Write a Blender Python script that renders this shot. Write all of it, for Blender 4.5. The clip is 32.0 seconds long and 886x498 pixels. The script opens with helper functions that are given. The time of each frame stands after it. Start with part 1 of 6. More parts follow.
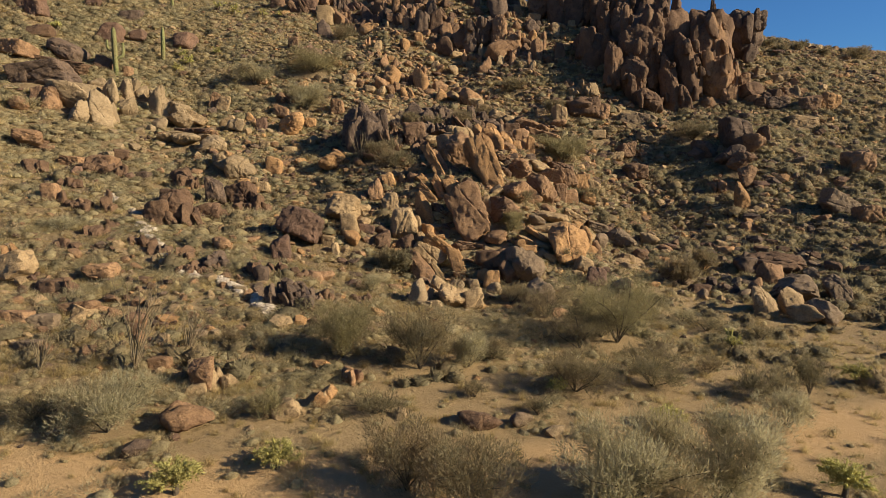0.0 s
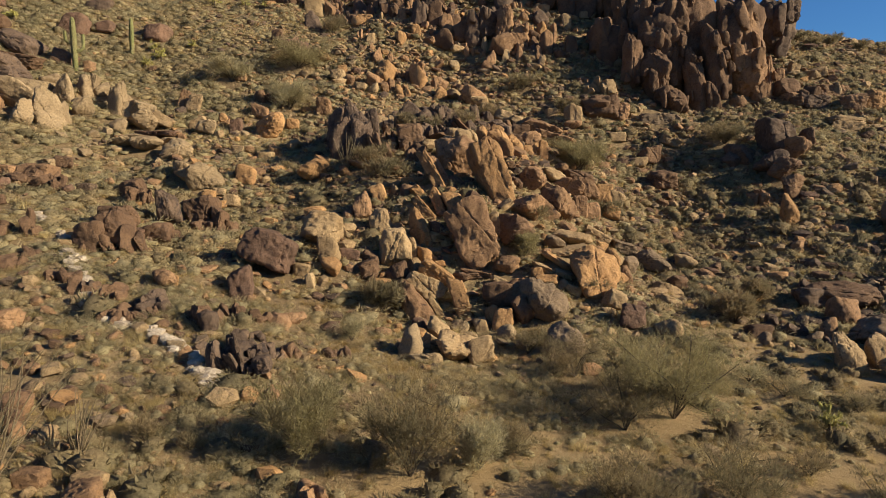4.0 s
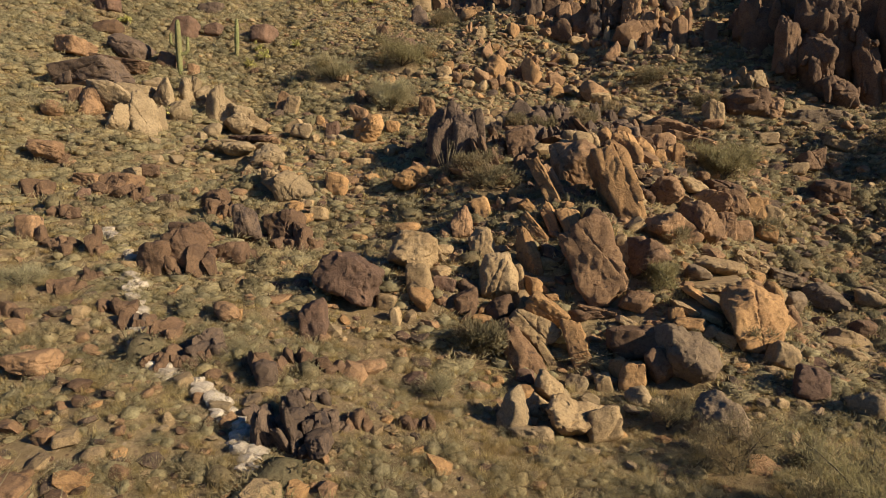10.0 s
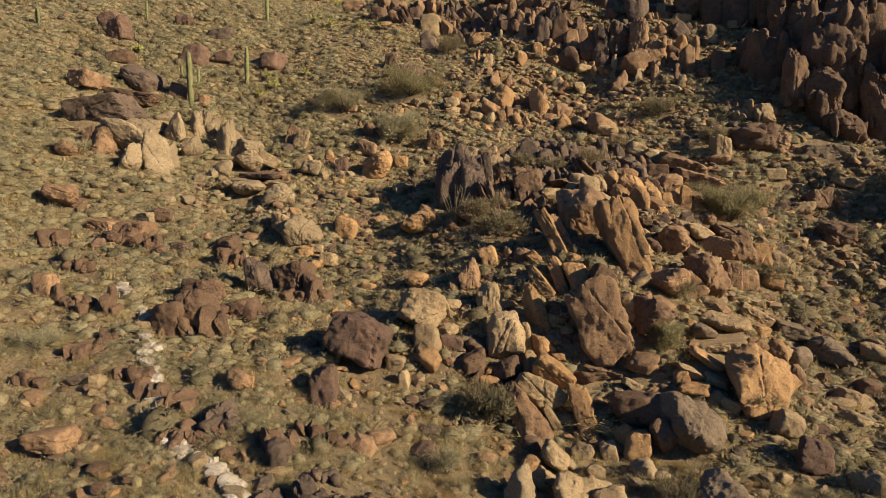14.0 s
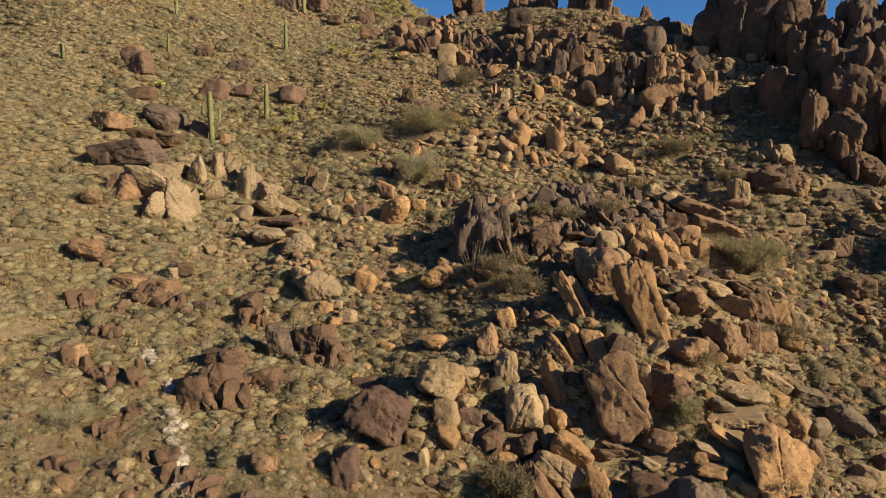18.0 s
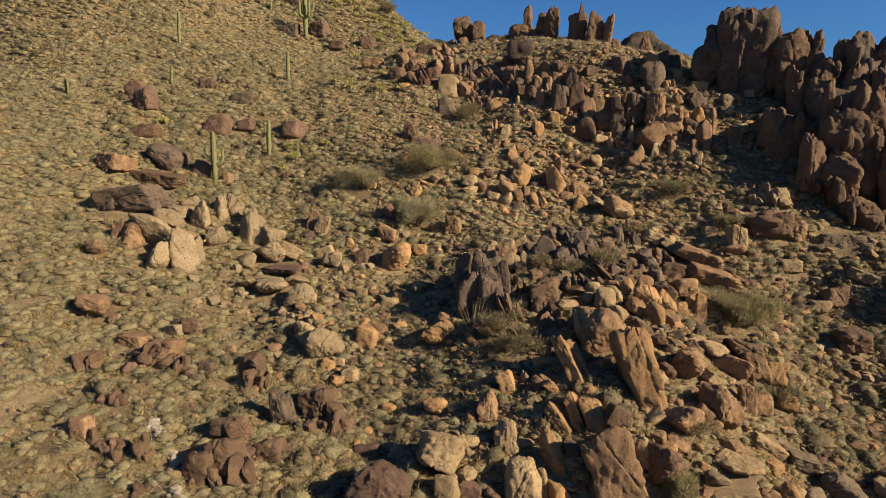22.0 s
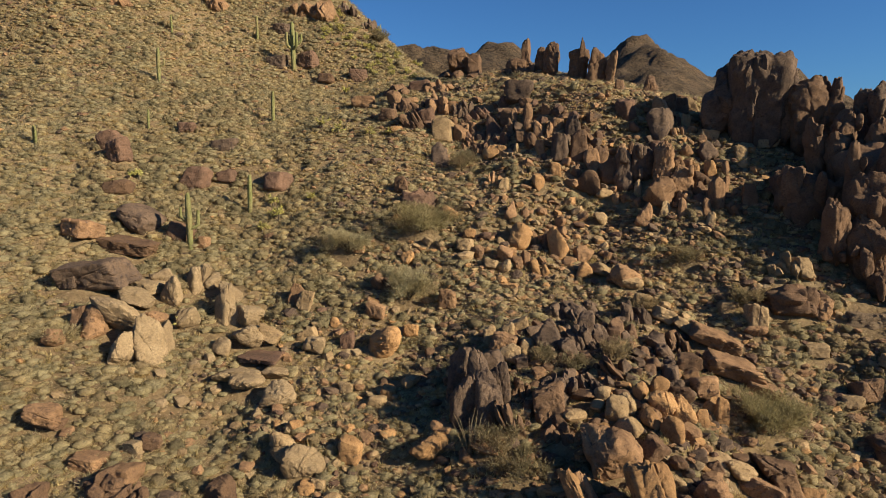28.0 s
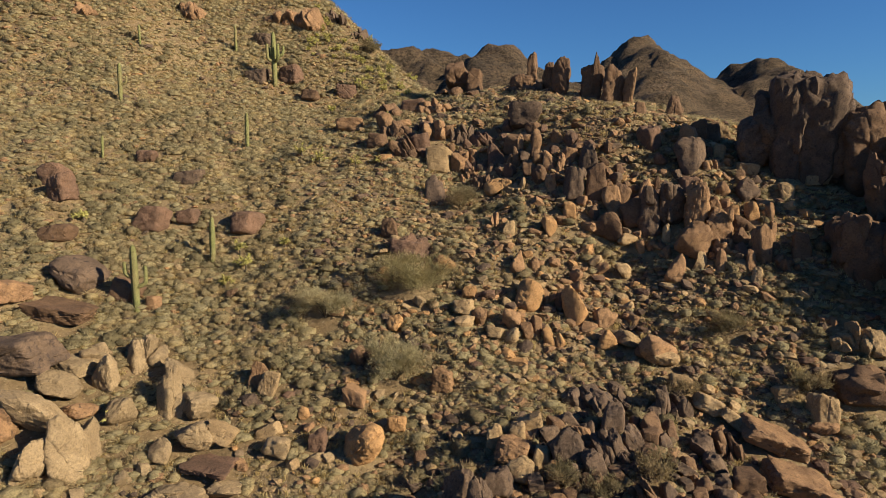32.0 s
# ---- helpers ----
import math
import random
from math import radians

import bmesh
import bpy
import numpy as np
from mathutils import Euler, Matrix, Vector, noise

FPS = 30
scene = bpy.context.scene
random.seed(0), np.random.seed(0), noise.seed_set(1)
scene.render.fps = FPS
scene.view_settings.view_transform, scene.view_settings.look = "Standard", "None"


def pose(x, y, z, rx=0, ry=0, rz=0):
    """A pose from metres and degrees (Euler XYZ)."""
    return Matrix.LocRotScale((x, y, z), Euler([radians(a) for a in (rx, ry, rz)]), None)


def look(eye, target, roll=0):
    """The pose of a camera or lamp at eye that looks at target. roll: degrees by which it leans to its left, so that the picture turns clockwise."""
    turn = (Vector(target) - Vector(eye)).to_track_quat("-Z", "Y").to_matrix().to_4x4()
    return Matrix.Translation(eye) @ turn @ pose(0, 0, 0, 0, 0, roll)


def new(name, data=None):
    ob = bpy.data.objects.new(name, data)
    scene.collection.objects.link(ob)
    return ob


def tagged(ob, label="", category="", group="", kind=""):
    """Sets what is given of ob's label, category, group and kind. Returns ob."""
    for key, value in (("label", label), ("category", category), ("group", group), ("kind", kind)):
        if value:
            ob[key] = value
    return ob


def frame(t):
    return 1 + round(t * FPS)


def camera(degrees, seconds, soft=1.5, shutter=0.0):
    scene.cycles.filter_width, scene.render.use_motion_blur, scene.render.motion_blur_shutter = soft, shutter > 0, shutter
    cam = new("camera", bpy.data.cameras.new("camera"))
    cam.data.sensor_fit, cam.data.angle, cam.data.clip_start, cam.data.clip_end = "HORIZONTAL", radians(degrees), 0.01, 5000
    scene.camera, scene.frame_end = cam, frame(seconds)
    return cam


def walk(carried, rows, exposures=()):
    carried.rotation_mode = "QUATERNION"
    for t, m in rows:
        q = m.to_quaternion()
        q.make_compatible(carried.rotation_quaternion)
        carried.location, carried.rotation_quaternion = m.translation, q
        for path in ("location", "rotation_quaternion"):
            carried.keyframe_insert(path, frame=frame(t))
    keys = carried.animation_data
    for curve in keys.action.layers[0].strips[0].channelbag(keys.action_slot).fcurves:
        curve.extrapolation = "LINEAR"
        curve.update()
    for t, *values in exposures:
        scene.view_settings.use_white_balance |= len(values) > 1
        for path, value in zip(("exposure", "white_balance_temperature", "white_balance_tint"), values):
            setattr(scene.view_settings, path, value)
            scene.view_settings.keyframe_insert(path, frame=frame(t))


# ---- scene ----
cam = camera(68.6, 32.0, 0.9)
METRES, EYE, TILT, LEAN, TURN = 50.0, 10.0, -7.5, 0.0, 0.0
ROWS = [
    (0.0, 0.0, 0.0, 0.0, 0.0, 0.0, -0.0),
    (0.5, -0.0001, 0.0226, 0.0039, 0.02, -0.0, 0.0),
    (1.0, -0.0, 0.0452, 0.0089, 0.03, -0.01, -0.0),
    (1.5, -0.0002, 0.0675, 0.0146, -0.03, -0.02, 0.0),
    (2.0, 0.0001, 0.0891, 0.0206, -0.06, -0.03, 0.01),
    (2.5, 0.0002, 0.1105, 0.0262, -0.07, -0.04, 0.0),
    (3.0, 0.0004, 0.1317, 0.0319, -0.09, -0.04, 0.0),
    (3.5, 0.0003, 0.1529, 0.035, -0.05, -0.04, 0.0),
    (5.5, -0.0009, 0.2355, 0.0452, 0.08, -0.05, -0.02),
    (6.0, -0.0013, 0.2553, 0.0476, 0.5, -0.05, -0.07),
    (6.5, -0.0015, 0.2745, 0.0502, 0.61, -0.05, -0.08),
    (7.0, -0.0019, 0.2938, 0.0526, 0.84, -0.05, -0.11),
    (7.5, -0.0024, 0.3087, 0.0545, 1.78, -0.06, -0.25),
    (8.0, -0.0027, 0.3127, 0.0538, 3.36, -0.11, -0.45),
    (8.5, -0.0028, 0.314, 0.0546, 4.88, -0.17, -0.66),
    (9.0, -0.0025, 0.3139, 0.0585, 6.04, -0.21, -0.82),
    (9.5, -0.0029, 0.3131, 0.0641, 8.31, -0.26, -1.09),
    (10.0, -0.0035, 0.3123, 0.0703, 9.65, -0.29, -1.25),
    (10.5, -0.0045, 0.3111, 0.0769, 10.22, -0.31, -1.33),
    (11.0, -0.0051, 0.3092, 0.0839, 10.23, -0.32, -1.33),
    (11.5, -0.0048, 0.3073, 0.0915, 10.24, -0.3, -1.34),
    (12.0, -0.0041, 0.3057, 0.0999, 10.23, -0.29, -1.34),
    (12.5, -0.0041, 0.3048, 0.1084, 10.23, -0.29, -1.34),
    (13.0, -0.0038, 0.3041, 0.1166, 10.24, -0.28, -1.34),
    (13.5, -0.0037, 0.3036, 0.1255, 10.28, -0.28, -1.34),
    (14.0, -0.004, 0.3025, 0.1336, 10.3, -0.28, -1.34),
    (14.5, -0.0049, 0.3014, 0.1429, 10.28, -0.29, -1.33),
    (16.5, -0.0053, 0.2957, 0.1823, 10.26, -0.24, -1.3),
    (17.0, -0.0062, 0.2947, 0.1925, 10.64, -0.24, -1.34),
    (17.5, -0.0075, 0.2936, 0.2031, 11.32, -0.27, -1.42),
    (18.0, -0.0086, 0.2929, 0.2139, 11.62, -0.29, -1.45),
    (18.5, -0.0094, 0.2919, 0.2245, 11.63, -0.29, -1.45),
    (19.0, -0.0097, 0.2907, 0.2351, 11.63, -0.29, -1.45),
    (19.5, -0.0098, 0.29, 0.2455, 11.61, -0.3, -1.46),
    (20.0, -0.0104, 0.2886, 0.2561, 11.63, -0.3, -1.45),
    (20.5, -0.0098, 0.2866, 0.2667, 11.7, -0.3, -1.46),
    (21.0, -0.0087, 0.2841, 0.2772, 11.75, -0.29, -1.46),
    (21.5, -0.0076, 0.2818, 0.2878, 11.76, -0.27, -1.45),
    (22.0, -0.0068, 0.2802, 0.2985, 11.75, -0.26, -1.43),
    (22.5, -0.0071, 0.2791, 0.3089, 11.72, -0.25, -1.41),
    (23.0, -0.0067, 0.2778, 0.3194, 11.73, -0.24, -1.4),
    (23.5, -0.0062, 0.2757, 0.3299, 11.74, -0.25, -1.38),
    (24.0, -0.0055, 0.2749, 0.3405, 11.73, -0.24, -1.36),
    (24.5, -0.0058, 0.2777, 0.3517, 11.7, -0.23, -1.34),
    (25.0, -0.0067, 0.2838, 0.3632, 11.67, -0.21, -1.31),
    (25.5, -0.0082, 0.2925, 0.3741, 11.63, -0.2, -1.28),
    (27.5, -0.0207, 0.3597, 0.4239, 11.47, -0.14, -1.19),
    (28.0, -0.0249, 0.3836, 0.437, 11.47, -0.13, -1.18),
    (28.5, -0.0297, 0.4093, 0.4506, 11.43, -0.12, -1.17),
    (29.0, -0.0341, 0.4365, 0.4642, 11.43, -0.11, -1.16),
    (29.5, -0.0383, 0.465, 0.4776, 11.43, -0.09, -1.15),
    (30.0, -0.0424, 0.4937, 0.4912, 11.43, -0.1, -1.14),
    (30.5, -0.0466, 0.5221, 0.5046, 11.41, -0.11, -1.12),
    (31.0, -0.0513, 0.5494, 0.5183, 11.4, -0.13, -1.11),
    (31.5, -0.0559, 0.5749, 0.5314, 11.4, -0.14, -1.12),
    (32.0, -0.0604, 0.595, 0.5442, 11.47, -0.13, -1.14),
]
walk(cam, [(t, pose(0, 0, EYE, TILT, LEAN, TURN) @ pose(METRES * x, METRES * y, METRES * z, 90 + pitch, roll, yaw)) for t, x, y, z, yaw, pitch, roll in ROWS],
     exposures=[(0.0, 0.88)])

# ---- world, sun ----
SUN_AZ, SUN_EL = radians(104), radians(25)   # azimuth clockwise from +y
world = bpy.data.worlds.new("desert_sky")
scene.world = world
world.use_nodes = True
wn = world.node_tree.nodes
sky = wn.new("ShaderNodeTexSky")
sky.sky_type = "NISHITA"
sky.sun_disc = False
sky.sun_elevation, sky.sun_rotation = SUN_EL, SUN_AZ
sky.altitude, sky.air_density, sky.dust_density, sky.ozone_density = 1200, 1.15, 0.45, 4.0
wn["Background"].inputs["Strength"].default_value = 0.037
deep = wn.new("ShaderNodeMix")
deep.data_type, deep.blend_type = "RGBA", "MULTIPLY"
deep.inputs[0].default_value, deep.inputs[7].default_value = 1.0, (0.56, 0.99, 1.45, 1)   # clear dry desert air
world.node_tree.links.new(sky.outputs[0], deep.inputs[6])
world.node_tree.links.new(deep.outputs[2], wn["Background"].inputs["Color"])
sun = new("sun", bpy.data.lights.new("sun", "SUN"))
sun.data.energy, sun.data.angle, sun.data.color = 5.0, radians(0.55), (1.0, 0.85, 0.62)
sun_to = Vector((math.cos(SUN_EL) * math.sin(SUN_AZ), math.cos(SUN_EL) * math.cos(SUN_AZ), math.sin(SUN_EL)))
sun.matrix_world = look(sun_to * 200, (0, 0, 0))

# ---- materials ----
def node_mat(name, rough=0.9):
    m = bpy.data.materials.new(name)
    m.use_nodes = True
    nt = m.node_tree
    b = nt.nodes["Principled BSDF"]
    b.inputs["Roughness"].default_value = rough
    b.inputs["Specular IOR Level"].default_value = 0.2
    return m, nt, b


def tex_noise(nt, scale, detail=6, rough=0.6, coord=None, distortion=0.0):
    n = nt.nodes.new("ShaderNodeTexNoise")
    n.inputs["Scale"].default_value, n.inputs["Detail"].default_value = scale, detail
    n.inputs["Roughness"].default_value, n.inputs["Distortion"].default_value = rough, distortion
    if coord:
        nt.links.new(coord, n.inputs["Vector"])
    return n.outputs["Fac"]


def ramp(nt, fac, stops):
    r = nt.nodes.new("ShaderNodeValToRGB")
    el = r.color_ramp.elements
    while len(el) < len(stops):
        el.new(0.5)
    for e, (p, c) in zip(el, stops):
        e.position, e.color = p, (*c, 1)
    nt.links.new(fac, r.inputs[0])
    return r.outputs[0]


def mix(nt, fac, a, b, mode="MIX"):
    n = nt.nodes.new("ShaderNodeMix")
    n.data_type, n.blend_type = "RGBA", mode
    for sock, v in ((n.inputs[0], fac), (n.inputs[6], a), (n.inputs[7], b)):
        if isinstance(v, (int, float)):
            sock.default_value = v
        elif isinstance(v, tuple):
            sock.default_value = (*v, 1)
        else:
            nt.links.new(v, sock)
    return n.outputs[2]


def stretch(nt, fac, lo, hi):
    n = nt.nodes.new("ShaderNodeMapRange")
    n.inputs[1].default_value, n.inputs[2].default_value = lo, hi
    nt.links.new(fac, n.inputs[0])
    return n.outputs[0]


def bump(nt, b, height, strength, dist):
    n = nt.nodes.new("ShaderNodeBump")
    n.inputs["Strength"].default_value, n.inputs["Distance"].default_value = strength, dist
    nt.links.new(height, n.inputs["Height"])
    nt.links.new(n.outputs[0], b.inputs["Normal"])


def world_pos(nt):
    return nt.nodes.new("ShaderNodeNewGeometry").outputs["Position"]


def rock_mat(name, light, dark, varnish=0.5, stain=(0.07, 0.045, 0.035)):
    """Weathered granite: two tones, dark desert varnish in patches, cracks and grain."""
    m, nt, b = node_mat(name, 0.88)
    pos = world_pos(nt)
    rnd = nt.nodes.new("ShaderNodeObjectInfo").outputs["Random"]
    big = tex_noise(nt, 0.55, 5, 0.6, pos, 0.4)
    col = mix(nt, stretch(nt, big, 0.35, 0.65), dark, light)
    mid = tex_noise(nt, 2.3, 8, 0.68, pos, 0.6)
    col = mix(nt, stretch(nt, mid, 0.64 - 0.2 * varnish, 0.76 - 0.18 * varnish), col, stain)
    blotch = tex_noise(nt, 7.0, 7, 0.72, pos, 0.3)
    col = mix(nt, 0.7, col, ramp(nt, blotch, [(0.33, (0.5, 0.46, 0.43)), (0.46, (1.05, 1.05, 1.05)), (0.62, (1.4, 1.37, 1.3))]), "MULTIPLY")
    grain = tex_noise(nt, 26, 4, 0.7, pos)
    col = mix(nt, 0.4, col, ramp(nt, grain, [(0.36, (0.35, 0.32, 0.30)), (0.6, (1.05, 1.05, 1.05))]), "MULTIPLY")
    vary = nt.nodes.new("ShaderNodeHueSaturation")
    val = nt.nodes.new("ShaderNodeMapRange")
    val.inputs[3].default_value, val.inputs[4].default_value = 0.8, 1.1
    nt.links.new(rnd, val.inputs[0])
    nt.links.new(val.outputs[0], vary.inputs["Value"])
    nt.links.new(col, vary.inputs["Color"])
    nt.links.new(vary.outputs[0], b.inputs["Base Color"])
    crack = nt.nodes.new("ShaderNodeTexVoronoi")
    crack.feature = "DISTANCE_TO_EDGE"
    crack.inputs["Scale"].default_value = 0.38
    warp = nt.nodes.new("ShaderNodeVectorMath")
    warp.operation = "ADD"
    wob = nt.nodes.new("ShaderNodeTexNoise")
    wob.inputs["Scale"].default_value, wob.inputs["Detail"].default_value = 1.3, 3
    nt.links.new(pos, wob.inputs["Vector"])
    nt.links.new(pos, warp.inputs[0])
    nt.links.new(wob.outputs["Color"], warp.inputs[1])
    nt.links.new(warp.outputs[0], crack.inputs["Vector"])
    line = stretch(nt, crack.outputs["Distance"], 0.0, 0.025)
    rough = tex_noise(nt, 4, 9, 0.72, pos)
    add = nt.nodes.new("ShaderNodeMath")
    add.operation = "MULTIPLY_ADD"
    nt.links.new(line, add.inputs[0])
    add.inputs[1].default_value = 0.08
    nt.links.new(rough, add.inputs[2])
    fine = nt.nodes.new("ShaderNodeMath")
    fine.operation = "MULTIPLY_ADD"
    nt.links.new(tex_noise(nt, 13, 6, 0.75, pos), fine.inputs[0])
    fine.inputs[1].default_value = 0.35
    nt.links.new(add.outputs[0], fine.inputs[2])
    bump(nt, b, fine.outputs[0], 0.9, 0.16)
    return m


ROCKS = {
    "orange": rock_mat("orange_granite", (0.4, 0.236, 0.106), (0.265, 0.152, 0.07), 0.28),
    "tan": rock_mat("tan_granite", (0.365, 0.26, 0.142), (0.26, 0.178, 0.095), 0.28),
    "brown": rock_mat("brown_granite", (0.305, 0.184, 0.098), (0.19, 0.113, 0.063), 0.42),
    "dark": rock_mat("dark_varnished_rock", (0.15, 0.103, 0.07), (0.09, 0.063, 0.046), 0.55, (0.048, 0.036, 0.033)),
    "umber": rock_mat("umber_granite", (0.175, 0.107, 0.062), (0.11, 0.067, 0.042), 0.42),
    "purple": rock_mat("purplish_brown_rock", (0.175, 0.105, 0.07), (0.115, 0.072, 0.05), 0.4),
    "pale": rock_mat("pale_granite", (0.305, 0.226, 0.132), (0.232, 0.167, 0.096), 0.12, (0.237, 0.176, 0.117)),
    "grey": rock_mat("grey_granite", (0.24, 0.174, 0.11), (0.17, 0.121, 0.077), 0.35),
    "white": rock_mat("white_quartz", (0.5, 0.43, 0.34), (0.38, 0.31, 0.23), 0.1, (0.345, 0.277, 0.198)),
}


def ground_mat():
    m, nt, b = node_mat("desert_soil", 0.95)
    pos = world_pos(nt)
    sep = nt.nodes.new("ShaderNodeSeparateXYZ")
    nt.links.new(pos, sep.inputs[0])
    broad = tex_noise(nt, 0.09, 5, 0.6, pos, 0.5)
    soil = ramp(nt, broad, [(0.32, (0.22, 0.16, 0.092)), (0.5, (0.33, 0.245, 0.142)), (0.68, (0.41, 0.32, 0.19))])
    grit = tex_noise(nt, 1.9, 9, 0.75, pos, 0.2)
    soil = mix(nt, 0.75, soil, ramp(nt, grit, [(0.34, (0.38, 0.36, 0.33)), (0.52, (0.95, 0.93, 0.90)), (0.72, (1.25, 1.2, 1.1))]), "MULTIPLY")
    stone = nt.nodes.new("ShaderNodeTexVoronoi")
    stone.inputs["Scale"].default_value = 4.2
    nt.links.new(pos, stone.inputs["Vector"])
    peb = stretch(nt, stone.outputs["Distance"], 0.34, 0.22)
    tone = ramp(nt, tex_noise(nt, 3.1, 2, 0.5, pos), [(0.35, (0.17, 0.105, 0.065)), (0.5, (0.33, 0.24, 0.15)), (0.65, (0.5, 0.4, 0.28))])
    soil = mix(nt, peb, soil, tone)
    # bare sand of the wash: a winding strip across the flat
    def calc(op, p, q):
        n = nt.nodes.new("ShaderNodeMath")
        n.operation = op
        for sock, val in zip(n.inputs, (p, q)):
            if isinstance(val, (int, float)):
                sock.default_value = val
            else:
                nt.links.new(val, sock)
        return n.outputs[0]
    mid = calc("MULTIPLY_ADD", calc("MAXIMUM", sep.outputs["X"], 0.0), 0.36)
    mid.node.inputs[2].default_value = 18.6
    off = calc("ABSOLUTE", calc("SUBTRACT", sep.outputs["Y"], mid), 0.0)
    off = calc("ADD", off, calc("MULTIPLY", tex_noise(nt, 0.35, 4, 0.6, pos), 4.0))
    sand = mix(nt, tex_noise(nt, 7, 6, 0.7, pos), (0.56, 0.37, 0.185), (0.72, 0.5, 0.265))
    flat_f = stretch(nt, calc("ADD", sep.outputs["Z"], calc("MULTIPLY", tex_noise(nt, 0.3, 5, 0.65, pos), 3.0)), 3.4, 1.9)
    col = mix(nt, calc("MULTIPLY", flat_f, 0.7), soil, mix(nt, tex_noise(nt, 2.2, 7, 0.75, pos), (0.34, 0.24, 0.12), (0.62, 0.455, 0.245)))
    col = mix(nt, stretch(nt, off, 4.6, 3.4), col, sand)
    col = mix(nt, 1.0, col, (0.69, 0.67, 0.63), "MULTIPLY")
    nt.links.new(col, b.inputs["Base Color"])
    bump(nt, b, tex_noise(nt, 3.5, 8, 0.75, pos), 0.9, 0.25)
    return m


def plant_mat(name, a, c, dry, scale=0.7, through_light=0.3, speckle=7.0):
    """Leaves and stems: two greens and a dry tint that change from plant to plant, with leafy speckle and some light through them."""
    m, nt, b = node_mat(name, 0.8)
    pos = world_pos(nt)
    col = mix(nt, stretch(nt, tex_noise(nt, scale, 2, 0.5, pos), 0.38, 0.62), a, c)
    col = mix(nt, stretch(nt, tex_noise(nt, 0.33, 3, 0.6, pos), 0.46, 0.64), col, dry)
    isl = nt.nodes.new("ShaderNodeNewGeometry").outputs["Random Per Island"]
    col = mix(nt, 1.0, col, ramp(nt, isl, [(0.0, (0.78, 0.78, 0.78)), (1.0, (1.0, 1.0, 0.96))]), "MULTIPLY")
    leaf = tex_noise(nt, speckle, 4, 0.75, pos)
    col = mix(nt, 1.0, col, ramp(nt, leaf, [(0.34, (0.55, 0.54, 0.52)), (0.55, (1.0, 1.0, 1.0)), (0.72, (1.25, 1.24, 1.18))]), "MULTIPLY")
    nt.links.new(col, b.inputs["Base Color"])
    bump(nt, b, leaf, 1.0, 0.12)
    if through_light:
        tr, mx = nt.nodes.new("ShaderNodeBsdfTranslucent"), nt.nodes.new("ShaderNodeMixShader")
        nt.links.new(col, tr.inputs["Color"])
        mx.inputs[0].default_value = through_light
        nt.links.new(b.outputs[0], mx.inputs[1])
        nt.links.new(tr.outputs[0], mx.inputs[2])
        nt.links.new(mx.outputs[0], nt.nodes["Material Output"].inputs["Surface"])
    return m


BURSAGE = plant_mat("bursage_leaves", (0.42, 0.36, 0.21), (0.53, 0.455, 0.275), (0.57, 0.455, 0.255), through_light=0.52)
DRYGRASS = plant_mat("dry_grass", (0.55, 0.43, 0.20), (0.66, 0.53, 0.27), (0.45, 0.325, 0.15), through_light=0.45)
BRUSH = plant_mat("dark_brush_leaves", (0.22, 0.188, 0.108), (0.30, 0.25, 0.142), (0.37, 0.28, 0.158), through_light=0.45)
PALOVERDE = plant_mat("palo_verde_twigs", (0.33, 0.285, 0.145), (0.40, 0.345, 0.18), (0.42, 0.335, 0.175), through_light=0.45)
GREYBUSH = plant_mat("grey_green_twigs", (0.46, 0.41, 0.245), (0.57, 0.505, 0.31), (0.52, 0.43, 0.245), through_light=0.5)
CHOLLA = plant_mat("cholla_spines", (0.52, 0.49, 0.15), (0.65, 0.60, 0.21), (0.5, 0.44, 0.16), through_light=0.3)
SAGUARO = plant_mat("saguaro_skin", (0.20, 0.21, 0.08), (0.255, 0.255, 0.105), (0.26, 0.225, 0.105), through_light=0.0, speckle=11.0)
OCOTILLO = plant_mat("ocotillo_canes", (0.24, 0.19, 0.115), (0.31, 0.245, 0.15), (0.26, 0.195, 0.12), through_light=0.0, speckle=11.0)
BARK = plant_mat("grey_bark", (0.11, 0.085, 0.06), (0.15, 0.12, 0.085), (0.12, 0.09, 0.06), through_light=0.0, speckle=11.0)
SOIL = ground_mat()

# ---- ground ----
SWELL_X, SWELL_Y, SWELL_R = (-105, 25, 9), (0, 22.5, 9), 23.0
SWELLS = [[-0.22, 1.19, 0.91, -0.95, -0.88, 0.4, -1.63, -1.03, -0.8],
          [0.3, 1.9, -0.03, 0.15, -0.8, 0.23, 0.57, 0.57, 1.34],
          [-0.17, 1.81, 1.13, 1.82, 1.58, -1.51, 1.26, 0.22, 2.18],
          [-0.91, 3.89, 4.66, -2.92, 2.26, -3.9, -1.53, -0.23, -0.13],
          [-3.85, 1.96, 0.23, -6.03, -3.31, -5.64, -0.21, -0.02, -3.84],
          [-0.75, 3.64, 4.21, 9.46, 8.97, 7.45, 5.32, -1.47, -1.94],
          [19.02, 4.54, -7.01, -16.19, 1.77, -7.74, -4.53, 0.97, 4.29],
          [17.66, -5.99, 13.04, 11.88, 11.59, -5.04, -6.17, -7.28, -5.43],
          [-0.68, -10.36, 20.27, 1.02, -39.49, -8.74, -1.92, -22.88, -22.16]]
